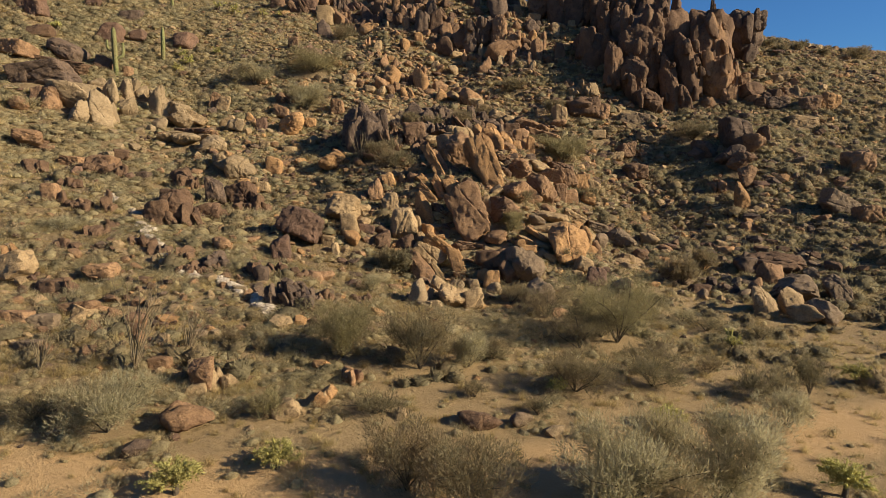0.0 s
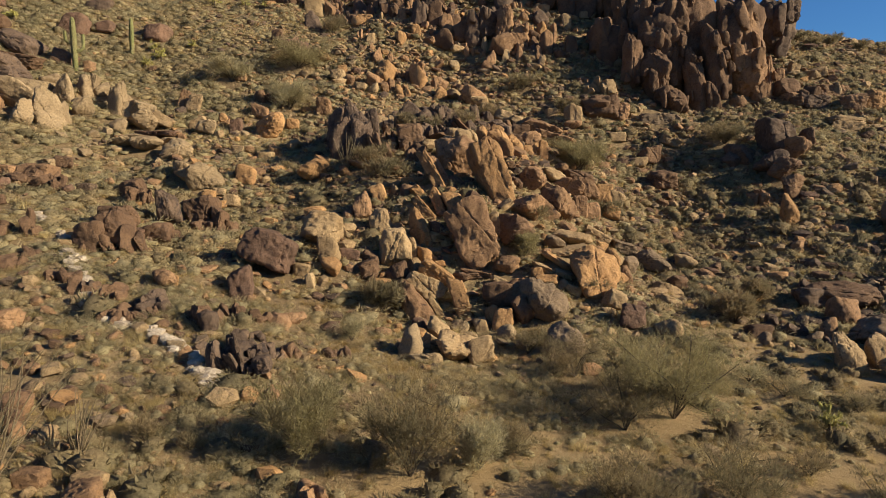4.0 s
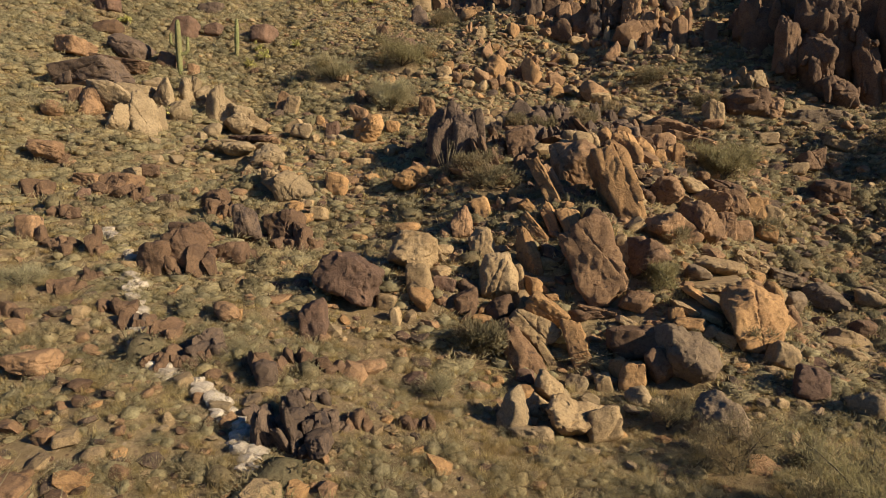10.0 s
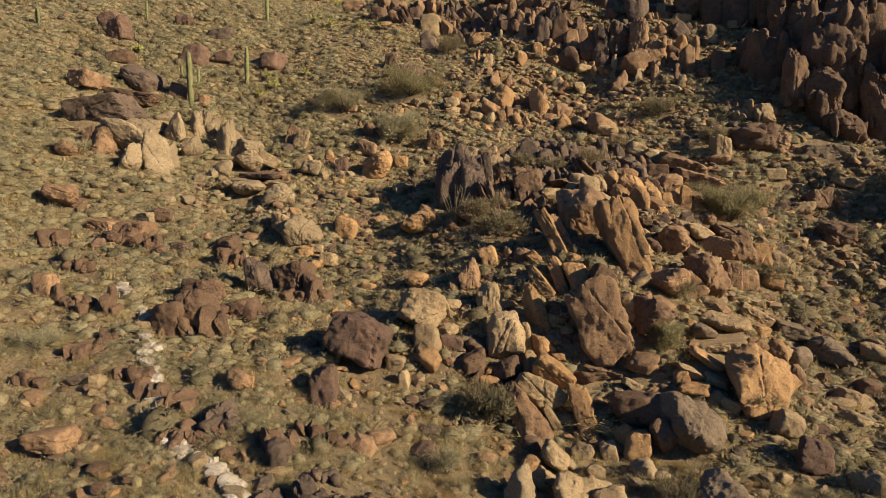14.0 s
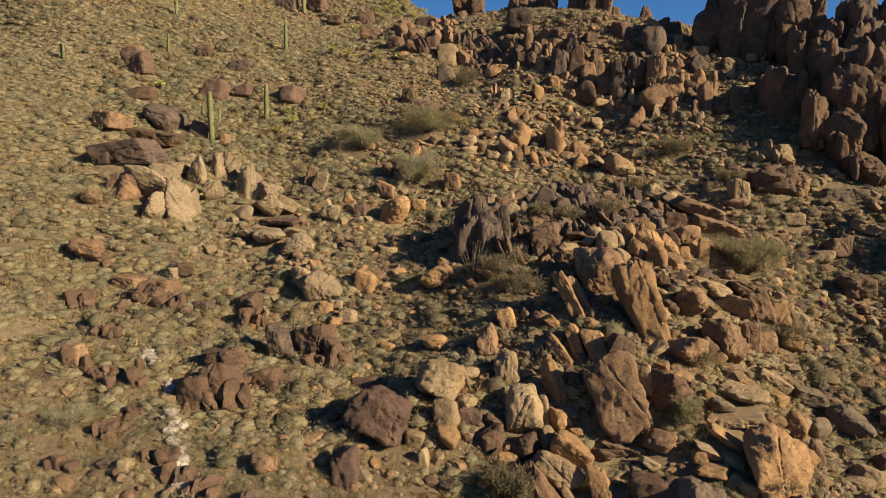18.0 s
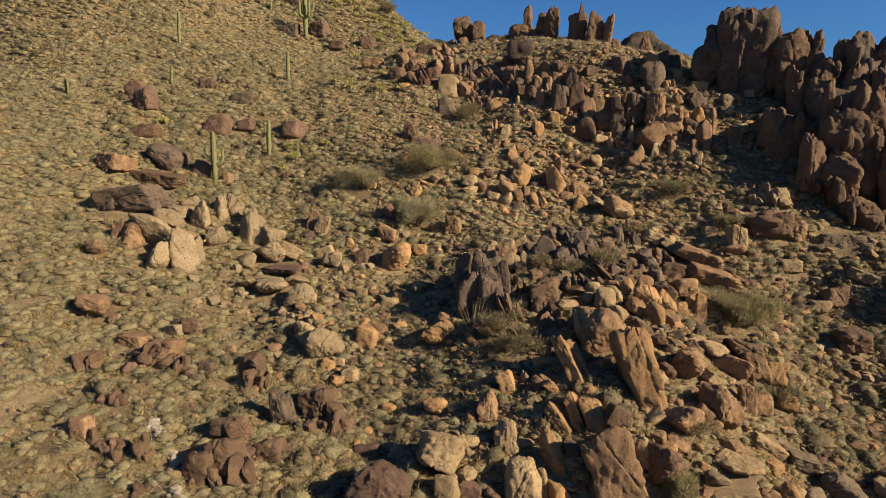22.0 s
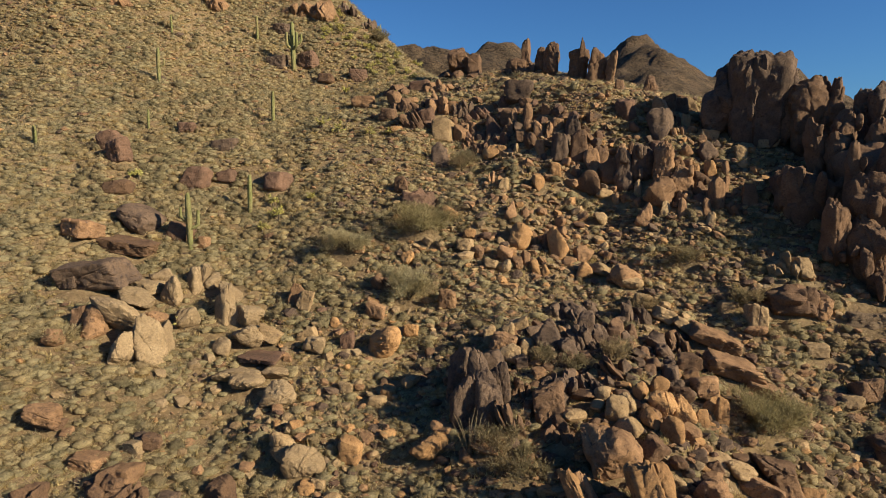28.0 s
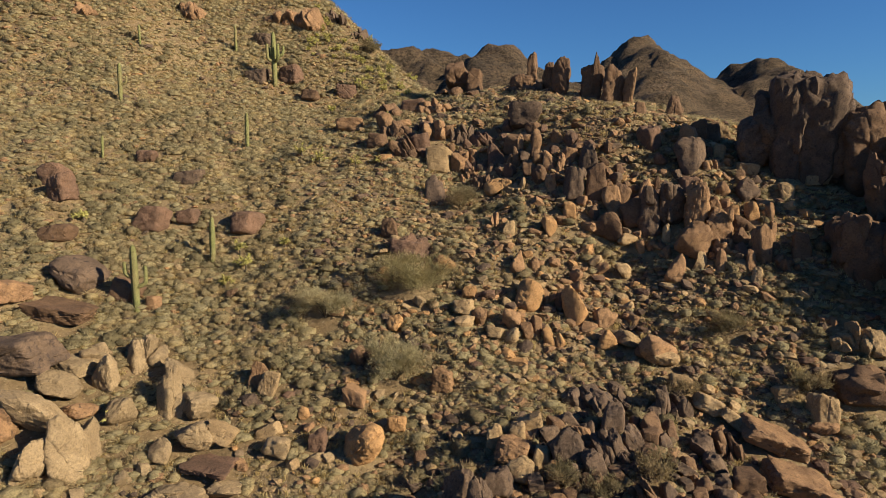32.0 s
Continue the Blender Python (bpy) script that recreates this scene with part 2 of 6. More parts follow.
# knoll, gully, bench, upper ribs: x, y, radius, height
RISES = [(2, 64, 9, 2.35), (19, 63, 8, -1.12), (33, 72, 7, 2.7), (-6, 104, 7, 1.36), (1, 50, 6, 0.17), (19, 104, 8, 0.71), (1, 97, 5, -3.92), (-8, 46, 5, -0.2), (0, 45, 5, -1.83), (8, 48, 5, 0.1), (14, 54, 6, -0.73), (-4, 54, 5, 0.18), (4, 55, 5, 1.17), (9, 60, 5, -0.06), (-10, 58, 6, -1.88), (-5, 67, 6, 1.92), (4, 71, 6, 2.19), (12, 68, 6, 1.11), (-17, 50, 6, 0.26), (-30, 66, 8, -0.56), (-36, 92, 8, -0.93), (18, 86, 6, 0.88), (-14, 106, 6, -4.83)]


def value_noise(x, y, seed):
    xi, yi = np.floor(x), np.floor(y)
    u, v = x - xi, y - yi
    u, v = u * u * (3 - 2 * u), v * v * (3 - 2 * v)

    def lattice(a, c):
        s = np.sin(a * 127.1 + c * 311.7 + seed * 74.7) * 43758.5453
        return s - np.floor(s)
    top = lattice(xi, yi) * (1 - u) + lattice(xi + 1, yi) * u
    low = lattice(xi, yi + 1) * (1 - u) + lattice(xi + 1, yi + 1) * u
    return top * (1 - v) + low * v - 0.5


def smooth(a, lo, hi):
    t = np.clip((a - lo) / (hi - lo), 0, 1)
    return t * t * (3 - 2 * t)


def landform(x, y):
    """The broad lie of the land, without roughness."""
    x, y = np.asarray(x, float), np.asarray(y, float)
    xc, yc = np.clip(x, -125, 110), np.clip(y, -40, 190)
    z = 0.42 * (np.sqrt((yc - 38) ** 2 + 120) + (yc - 38)) / 2
    behind = (xc + 40) * 0.482 + (yc - 146.5) * 0.876          # the spur's crest, and the fall behind it
    z = z - 1.3 * smooth(-xc, 14, 26) * np.logaddexp(0, behind / 2.5) * 2.5
    for j in range(SWELL_Y[2]):
        for i in range(SWELL_X[2]):
            z = z + SWELLS[j][i] * np.exp(-((xc - SWELL_X[0] - SWELL_X[1] * i) ** 2 + (yc - SWELL_Y[0] - SWELL_Y[1] * j) ** 2) / (2 * SWELL_R ** 2))
    for rx, ry, rr, rh in RISES:
        z = z + rh * np.exp(-((xc - rx) ** 2 + (yc - ry) ** 2) / (2 * rr ** 2))
    out = smooth(np.maximum(np.abs(x) - 110, np.maximum(y - 185, -y - 35)), 0, 260)
    return z * (1 - out) + 4.0 * out


def ground_z(x, y):
    x, y = np.asarray(x, float), np.asarray(y, float)
    z = landform(x, y)
    hilly = 0.15 + 0.85 * smooth(z, 0.5, 4)
    z = z + hilly * (1.3 * value_noise(x / 7.0, y / 7.0, 1) + 0.7 * value_noise(x / 2.9, y / 2.9, 2) + 0.32 * value_noise(x / 1.2, y / 1.2, 3))
    return z


def gz(x, y):
    return float(ground_z(x, y))


def mesh_object(name, verts, faces, material, smooth_faces=True):
    me = bpy.data.meshes.new(name)
    verts, faces = np.asarray(verts, np.float32), np.asarray(faces, np.int32)
    k = faces.shape[1]
    me.vertices.add(len(verts))
    me.vertices.foreach_set("co", verts.ravel())
    me.loops.add(faces.size)
    me.loops.foreach_set("vertex_index", faces.ravel())
    me.polygons.add(len(faces))
    me.polygons.foreach_set("loop_start", np.arange(0, faces.size, k, dtype=np.int32))
    me.polygons.foreach_set("use_smooth", np.full(len(faces), smooth_faces))
    me.update(calc_edges=True)
    me.materials.append(material)
    return new(name, me)


def graded(lo, hi, step, far):
    """Axis marks: even between lo and hi, then ever wider out to far."""
    mid = np.arange(lo, hi + step / 2, step)
    out, s, p = [], step, 0.0
    while p < far:
        s *= 1.22
        p += s
        out.append(p)
    out = np.array(out)
    return np.concatenate([lo - out[::-1], mid, hi + out])


gxs, gys = graded(-112, 92, 0.8, 4200), graded(8, 170, 0.8, 4200)
gx2, gy2 = np.meshgrid(gxs, gys)
g_idx = np.arange(gx2.size).reshape(gx2.shape)
g_faces = np.stack([g_idx[:-1, :-1], g_idx[:-1, 1:], g_idx[1:, 1:], g_idx[1:, :-1]], -1).reshape(-1, 4)
ground = mesh_object("ground", np.stack([gx2, gy2, ground_z(gx2, gy2)], -1).reshape(-1, 3), g_faces, SOIL)
tagged(ground, "sandy wash and stony desert hillside of tan gravelly soil", "ground", kind="structure")

ICO = {}


def ico(sub):
    if sub not in ICO:
        bm = bmesh.new()
        bmesh.ops.create_icosphere(bm, subdivisions=sub, radius=1)
        bm.verts.ensure_lookup_table()
        ICO[sub] = (np.array([v.co[:] for v in bm.verts]), np.array([[v.index for v in f.verts] for f in bm.faces]))
        bm.free()
    return ICO[sub]


def fbm3(p, seed, octaves=3):
    """Smooth 3D noise on an array of points."""
    out, amp, f = np.zeros(len(p)), 1.0, 1.0
    for o in range(octaves):
        q = p * f + seed * 3.17 + o * 11.3
        a = np.floor(q)
        u = q - a
        u = u * u * (3 - 2 * u)
        acc = 0
        for dx in (0, 1):
            for dy in (0, 1):
                for dz in (0, 1):
                    s = np.sin((a[:, 0] + dx) * 127.1 + (a[:, 1] + dy) * 311.7 + (a[:, 2] + dz) * 74.7 + o) * 43758.5453
                    acc = acc + (s - np.floor(s)) * (u[:, 0] if dx else 1 - u[:, 0]) * (u[:, 1] if dy else 1 - u[:, 1]) * (u[:, 2] if dz else 1 - u[:, 2])
        out += amp * (acc - 0.5)
        amp, f = amp * 0.5, f * 2.1
    return out


ROCK_KINDS = {   # random breaks, edge sharpness, lumps, how square, joints
    "round": (9, 7.0, 0.16, 0.0, 2), "block": (4, 9.0, 0.14, 0.84, 2), "slab": (4, 18.0, 0.1, 0.9, 2), "jagged": (13, 26.0, 0.12, 0.35, 2),
    "column": (6, 9.0, 0.12, 0.55, 3), "fin": (5, 18.0, 0.08, 0.85, 1)}


def rock_shape(kind, seed, sub=4, size=(1, 1, 1)):
    """A rock about 2 across in each direction, centred on its middle: flat breaks that meet in worn edges, with joints and chips."""
    rng = np.random.default_rng(seed)
    real = np.array(size) / np.prod(size) ** (1 / 3)
    u, f = ico(sub)
    breaks, edge, lump, square, joints = ROCK_KINDS[kind]
    n = rng.normal(size=(breaks, 3))
    d = rng.uniform(0.72, 1.02, breaks) + 0.22 * square
    if square:
        box = np.concatenate([np.eye(3), -np.eye(3)]) + rng.normal(0, 0.5 * (1.15 - square), (6, 3))
        n, d = np.concatenate([n, box]), np.concatenate([d, rng.uniform(0.7, 0.82, 6)])
    else:
        d = d * 0.9
    n /= np.linalg.norm(n, axis=1, keepdims=True)
    reach = (np.clip(u @ n.T, 0, None) / d) ** edge
    r = (reach.sum(1) + 0.7 ** edge) ** (-1 / edge)
    v = u * (r * (1 + lump * fbm3(u * real * 1.7, seed % 97, 2)))[:, None]
    for _ in range(joints):
        n = rng.normal(size=3) * ((1, 1, 0.2) if kind in ("column", "fin", "jagged") else (1, 0.6, 1))
        n /= np.linalg.norm(n)
        gap = np.abs(v @ n - rng.uniform(-0.45, 0.45) + 0.07 * fbm3(v * real * 1.8, seed % 31 + 5, 2))
        v *= (1 - 0.07 * np.exp(-(gap / 0.03) ** 2))[:, None]
    if kind == "column":
        v[:, :2] *= (1.0 - 0.12 * v[:, 2:3])
    chips = np.abs(fbm3(v * real * 4.6, seed % 41, 3))
    v = v * (1 + 0.12 * fbm3(v * real * 2.6, seed % 53, 3) + 0.16 * chips)[:, None]
    lo, hi = v.min(0), v.max(0)
    return (v - (lo + hi) / 2) / ((hi - lo) / 2), f


def turn_matrix(lean, tip, spin):
    return np.array((Matrix.Rotation(radians(lean), 3, "Y") @ Matrix.Rotation(radians(tip), 3, "X") @ Matrix.Rotation(radians(spin), 3, "Z")))


FOOT = []   # footprints of the boulders: x, y, radius
LABELS = {
    "orange": "orange-brown weathered granite", "tan": "tan weathered granite", "brown": "brown desert-varnished granite", "dark": "almost black varnished", "umber": "umber-brown weathered granite",
    "purple": "purplish-brown flat-faced", "pale": "pale cream granite", "grey": "grey-brown granite", "white": "white quartz"}
SHAPES = {"round": "rounded boulder", "block": "blocky boulder", "slab": "flat slab of rock", "jagged": "jagged fractured rocks", "column": "upright rock pillar", "fin": "thin leaning fin of rock"}
rock_count = 0


def roughened(v, seed, amount):
    """Ledges, chips and hollows of real size on a large rock."""
    r = v / (np.linalg.norm(v, axis=1, keepdims=True) + 1e-6)
    ledge = np.abs(fbm3(v / (1.3, 1.3, 1.9), seed % 89, 2))
    return v + r * (amount * (0.9 * ledge - 0.25 + 0.3 * fbm3(v / 0.5, seed % 71, 2)))[:, None]


def rock_part(name, parent, x, y, z, w, h, d, lean=0, kind="round", tone="tan", sub=4, tip=0):
    """One rock with its middle at x, y, z; lean tips its top to the right, tip tips it away."""
    global rock_count
    rock_count += 1
    seed = 1000 + rock_count * 7
    v, f = rock_shape(kind, seed, sub, (w, d, h))
    v = v * (w / 2, d / 2, h / 2)
    if max(w, h) > 2:
        v = roughened(v, seed, min(0.5, 0.07 * max(w, h)) if parent else 0.16)
    v = v @ turn_matrix(lean, -tip, 0).T
    ob = mesh_object(name, v, f, ROCKS[tone])
    ob.data.set_sharp_from_angle(angle=radians(42))
    ob.location = (x, y, z)
    if parent:
        ob.parent = parent
    return ob


def outcrop(x, y, z, w, h, d, lean, tone):
    """Broken bedrock: a thing of upright, tilted plates standing together, each a part."""
    global rock_count
    rock_count += 1
    rng = np.random.default_rng(4000 + rock_count)
    root = new("rock_outcrop")
    root.location = (x, y, z)
    count = int(np.clip(4 + 2.2 * max(w, h), 5, 12))
    tilt = lean + rng.uniform(-26, 8)
    for k in range(count):
        t = (k + 0.5) / count - 0.5
        pw, ph = w * rng.uniform(0.22, 0.42), h * rng.uniform(0.45, 1.0) * (1.1 - 0.7 * abs(t))
        v, f = rock_shape("jagged" if k % 3 else "block", rock_count * 13 + k, 4 if h > 1.3 else 3, (pw, 0.75 * d, ph))
        v = (v * (pw / 2, d * rng.uniform(0.25, 0.5), ph / 2)) @ turn_matrix(tilt + rng.normal(0, 7), rng.normal(0, 9), rng.uniform(-40, 40)).T
        ob = mesh_object("plate", v, f, ROCKS[tone])
        ob.data.set_sharp_from_angle(angle=radians(42))
        ob.location = (t * w * 0.85, rng.uniform(-0.3, 0.3) * d, ph * 0.42 - h / 2)
        ob.parent = root
    return root


def boulder(x, y, w, h, lean=0, kind="round", tone="tan", d=None, lift=0.0, tip=0):
    """A boulder whose front foot stands on the ground at x, y; w wide, h high, d deep."""
    w, h = 1.1 * w, 1.08 * h
    d = d or 0.9 * min(w, h * 1.3)
    hv = abs(h * math.cos(radians(lean))) + abs(w * math.sin(radians(lean)))
    yc = y + 0.42 * d
    z = gz(x, y) + lift + hv * (0.44 if kind != "slab" else 0.25)
    if kind == "jagged":
        ob = outcrop(x, yc, z, w, h, d, lean, tone)
    else:
        ob = rock_part({"slab": "flat_boulder", "column": "upright_boulder"}.get(kind, "boulder"), None, x, yc, z, w, h, d, lean, kind, tone,
                       5 if max(w, h) > 1.3 else 4 if max(w, h) > 0.7 else 3, tip)
    FOOT.append((x, yc, 0.5 * max(w, d) * 0.8))
    return tagged(ob, LABELS[tone] + " " + SHAPES[kind] + " on the stony slope", "boulder", "boulders on the hillside")


def stone(x, y, lift, w, h, d, lean=0, tip=0, kind="round", tone="tan"):
    """A rock with its middle at x, y, lift above the ground; w across, h along its leaning axis, d deep."""
    z = gz(x, y) + lift
    w, h = 1.08 * w, 1.06 * h
    if kind == "jagged":
        ob = outcrop(x, y, z, w, h, d, lean, tone)
    else:
        ob = rock_part({"slab": "flat_boulder", "column": "upright_boulder", "fin": "rock_fin"}.get(kind, "boulder"), None, x, y, z, w, h, d, lean, kind, tone,
                       5 if max(w, h) > 2.2 and y < 80 else 4 if max(w, h) > 0.9 else 3, tip)
    FOOT.append((x, y, 0.46 * max(w, d)))
    return tagged(ob, LABELS[tone] + " " + SHAPES[kind] + (" in a tumbled pile" if y < 78 else " high on the slope"), "boulder", "boulders on the hillside")


def lean_shift(lean, u, tall):
    return math.sin(radians(lean)) * (u - 0.5) * tall


def lobe(name, cliff, x, y, z, w, h, lean, kind, tone, knobs=True):
    """One rock mass of a cliff; its foot is carried down into the ground."""
    low = min(z - h / 2, gz(x, y - 0.3 * w) - 0.4)
    top = z + h / 2
    if kind == "slab":
        low = z - h / 2
    d = 0.95 * w if kind != "slab" else 1.2 * w
    ob = rock_part(name, cliff, x, y, (low + top) / 2, w, top - low, d, lean, kind, tone, 5)
    ob.matrix_parent_inverse = Matrix.Translation(-cliff.location)
    FOOT.append((x, y, 0.42 * w))
    if knobs and w > 1.6 and kind != "slab":
        rng = np.random.default_rng(rock_count)
        for k in range(int(np.clip(2 * w * (top - low) / 12, 3, 9))):
            a, u = rng.uniform(-2.7, -0.4), rng.uniform(0.12, 0.9)
            s = w * rng.uniform(0.16, 0.32)
            wide = 0.46 * (1 - 0.35 * max(0.0, u - 0.5))
            px, py, pz = x + wide * w * math.cos(a) + lean_shift(lean, u, top - low), y + 0.44 * d * math.sin(a), low + min(u, 0.8) * (top - low)
            knob = rock_part("knob", cliff, px, py, pz, s, s * rng.uniform(1.3, 2.8), s, lean + rng.normal(0, 7), ("block", "column", "column")[k % 3], tone, 4 if s > 1.4 else 3)
            knob.matrix_parent_inverse = Matrix.Translation(-cliff.location)
    return ob

# ---- boulders, one by one ----
boulder(-54.58, 89.51, 2.48, 3.11, 0, "block", "purple")
boulder(-20.15, 59.82, 1.96, 1.32, 22, "round", "tan")
boulder(-17.96, 58.95, 0.96, 0.76, 0, "block", "orange")
boulder(-18.14, 51.27, 1.41, 2.47, -5, "column", "dark")
boulder(-21.71, 54.73, 1.77, 1.63, 0, "jagged", "umber")
boulder(-15.58, 52.26, 2.18, 2.05, 0, "jagged", "umber")
boulder(-19.91, 48.66, 1.90, 1.33, 0, "round", "umber")
boulder(-18.60, 46.05, 1.88, 1.94, 0, "jagged", "umber")
boulder(-19.79, 45.30, 1.68, 1.91, 0, "jagged", "umber")
boulder(-17.44, 48.94, 1.33, 1.23, 0, "jagged", "umber")
boulder(-28.73, 53.50, 2.65, 1.55, 0, "jagged", "umber")
boulder(-26.87, 53.72, 1.18, 1.58, 0, "jagged", "umber")
boulder(-29.65, 57.53, 1.29, 0.89, 0, "slab", "pale")
boulder(-28.69, 58.07, 1.50, 1.14, 0, "block", "umber")
boulder(-25.46, 54.65, 1.42, 0.86, 0, "slab", "dark")
boulder(-32.67, 51.77, 1.69, 1.40, 0, "jagged", "umber")
boulder(-36.34, 57.70, 2.56, 0.83, 0, "slab", "umber")
boulder(-28.32, 48.91, 1.55, 0.92, 0, "jagged", "umber")
boulder(-28.10, 46.06, 0.64, 1.04, 0, "column", "umber")
boulder(-26.99, 45.81, 0.70, 1.09, 0, "column", "umber")
boulder(-25.57, 45.26, 1.39, 1.13, 0, "jagged", "umber")
boulder(-23.76, 45.71, 1.10, 1.61, 0, "jagged", "umber")
boulder(-22.85, 43.89, 1.07, 0.85, 0, "jagged", "umber")
boulder(-19.53, 41.15, 1.58, 0.87, 0, "jagged", "umber")
boulder(-22.73, 42.46, 1.40, 1.05, 0, "jagged", "umber")
boulder(-14.55, 42.34, 1.21, 0.57, 0, "slab", "orange")
boulder(-17.91, 40.66, 1.04, 0.84, 0, "jagged", "dark")
boulder(-14.09, 38.95, 1.42, 1.46, 0, "jagged", "dark")
boulder(-16.35, 39.93, 1.25, 1.06, 0, "jagged", "umber")
boulder(-10.89, 37.80, 0.90, 1.12, 0, "block", "dark")
boulder(-9.29, 34.42, 0.85, 1.55, 0, "jagged", "dark")
boulder(-8.42, 34.31, 0.84, 1.53, 0, "jagged", "dark")
boulder(18.29, 86.19, 3.15, 2.70, 0, "jagged", "tan")
boulder(17.87, 82.51, 3.32, 2.62, 0, "round", "brown")
boulder(19.96, 82.43, 1.97, 2.07, 0, "round", "brown")
boulder(23.94, 82.15, 4.40, 1.57, 0, "slab", "grey")
boulder(14.06, 79.76, 1.77, 1.25, 0, "round", "brown")
boulder(-48.37, 132.17, 3.34, 3.43, 0, "block", "purple")
boulder(-53.23, 130.29, 3.40, 2.86, 0, "slab", "dark")
boulder(-56.09, 138.79, 3.08, 2.31, 0, "block", "dark")
boulder(-70.46, 139.77, 4.65, 3.66, 0, "jagged", "brown")
boulder(-81.07, 126.69, 2.88, 2.88, 0, "jagged", "brown")
boulder(-51.03, 143.95, 6.16, 5.17, 0, "jagged", "brown")
boulder(-55.10, 143.63, 4.19, 2.39, 0, "jagged", "brown")
boulder(-38.67, 130.92, 2.81, 2.63, 0, "block", "purple")
boulder(-46.04, 147.49, 3.24, 2.84, 0, "jagged", "dark")
boulder(-41.31, 145.86, 2.69, 2.79, 0, "jagged", "dark")
boulder(-23.27, 84.98, 1.47, 1.27, 0, "block", "brown")
boulder(-19.97, 72.47, 1.15, 1.42, 0, "block", "purple")
boulder(-22.02, 74.90, 0.90, 0.94, 0, "round", "orange")
boulder(-12.73, 79.27, 1.71, 2.01, 0, "block", "brown")
boulder(-15.25, 75.57, 1.21, 1.21, 0, "block", "orange")
boulder(14.17, 80.22, 1.79, 2.73, 0, "block", "tan")
boulder(12.16, 82.27, 1.39, 1.43, 0, "slab", "tan")
boulder(31.03, 65.79, 1.94, 2.28, 0, "round", "brown")
boulder(28.94, 62.22, 1.52, 2.76, 0, "round", "orange")
boulder(28.37, 65.90, 1.83, 1.72, 0, "jagged", "brown")
boulder(42.82, 84.21, 3.88, 2.08, 0, "slab", "dark")
boulder(43.14, 90.56, 1.85, 1.31, 0, "round", "pale")
boulder(41.06, 85.05, 3.19, 1.89, 0, "slab", "brown")
boulder(45.76, 85.86, 3.07, 1.61, 0, "slab", "brown")
boulder(48.47, 82.51, 2.96, 2.47, 0, "block", "orange")
boulder(46.04, 82.20, 2.25, 2.11, 0, "block", "brown")
boulder(43.11, 79.14, 3.39, 1.22, 0, "slab", "tan")
boulder(43.07, 66.75, 2.71, 2.60, 0, "block", "brown")
boulder(37.06, 60.04, 3.14, 2.11, 32, "slab", "grey")
boulder(37.95, 57.09, 1.99, 1.85, 0, "block", "brown")
boulder(-24.39, 36.20, 1.18, 1.92, 0, "jagged", "orange")
boulder(-21.46, 34.50, 1.90, 1.16, 0, "jagged", "dark")
boulder(-18.10, 31.19, 1.72, 1.00, 0, "slab", "brown")
boulder(-18.63, 29.32, 1.15, 0.78, 0, "slab", "grey")
boulder(-20.10, 36.77, 1.17, 0.91, 0, "jagged", "tan")
boulder(-19.92, 29.25, 1.30, 0.78, 0, "slab", "brown")
boulder(-9.83, 25.06, 1.00, 1.27, 0, "block", "brown")
boulder(-9.11, 25.20, 0.96, 1.05, 0, "jagged", "tan")
boulder(-9.41, 22.17, 1.25, 0.95, 0, "round", "brown")
boulder(-4.81, 24.32, 0.57, 0.57, 35, "slab", "orange")
boulder(-5.58, 23.72, 0.73, 0.30, 30, "slab", "tan")
boulder(-3.89, 26.63, 0.82, 0.75, 0, "jagged", "brown")
boulder(-4.89, 29.64, 0.80, 0.64, 0, "slab", "tan")
boulder(3.01, 23.46, 0.85, 0.53, 0, "round", "grey")
boulder(-14.64, 29.86, 1.07, 0.80, 0, "block", "brown")
boulder(-12.10, 26.69, 0.96, 0.60, 0, "slab", "brown")
boulder(-18.01, 27.17, 1.22, 0.68, 0, "slab", "grey")
boulder(-8.08, 34.56, 1.65, 1.43, 0, "jagged", "dark")
boulder(17.68, 82.07, 4.79, 2.73, 0, "block", "umber", tip=26)
boulder(-20.45, 60.76, 2.13, 0.98, 22, "round", "tan")
boulder(-8.61, 35.28, 1.09, 1.00, 0, "jagged", "dark")
boulder(-14.02, 39.13, 1.29, 1.08, 0, "jagged", "dark")
boulder(-15.33, 37.87, 1.23, 0.82, 0, "jagged", "umber")
boulder(-11.48, 35.62, 0.92, 0.46, 0, "slab", "pale")

stone(2.17, 50.89, 1.03, 2.79, 4.60, 2.86, -25, 22, "block", "brown")
stone(3.80, 57.22, 0.96, 2.52, 6.47, 2.68, -19, 25, "block", "orange")
stone(1.36, 61.74, 1.25, 3.35, 3.74, 3.48, -14, 15, "round", "brown")
stone(-0.49, 57.77, 0.49, 0.94, 4.62, 1.55, -31, 20, "fin", "orange")
stone(0.15, 58.32, 0.14, 0.62, 3.79, 1.00, -31, 20, "fin", "brown")
stone(0.83, 54.47, 0.46, 1.27, 2.26, 1.29, -24, 20, "block", "orange")
stone(-0.22, 54.87, 0.18, 0.81, 2.44, 1.31, -28, 20, "fin", "orange")
stone(-1.20, 54.19, 0.18, 0.80, 2.34, 1.29, -38, 20, "fin", "orange")
stone(2.09, 53.91, 0.62, 1.70, 1.83, 1.73, -10, 15, "round", "umber")
stone(-1.55, 51.98, 0.49, 1.33, 3.11, 1.35, -17, 20, "round", "orange")
stone(-4.18, 52.69, 0.53, 1.44, 2.36, 1.47, -10, 15, "block", "tan")
stone(-5.66, 54.72, 0.46, 1.24, 2.21, 1.27, -15, 10, "block", "brown")
stone(-4.70, 57.24, 0.37, 1.02, 1.82, 1.04, -22, 15, "block", "orange")
stone(-3.63, 57.97, 0.12, 0.55, 1.18, 0.50, 5, 10, "round", "pale")
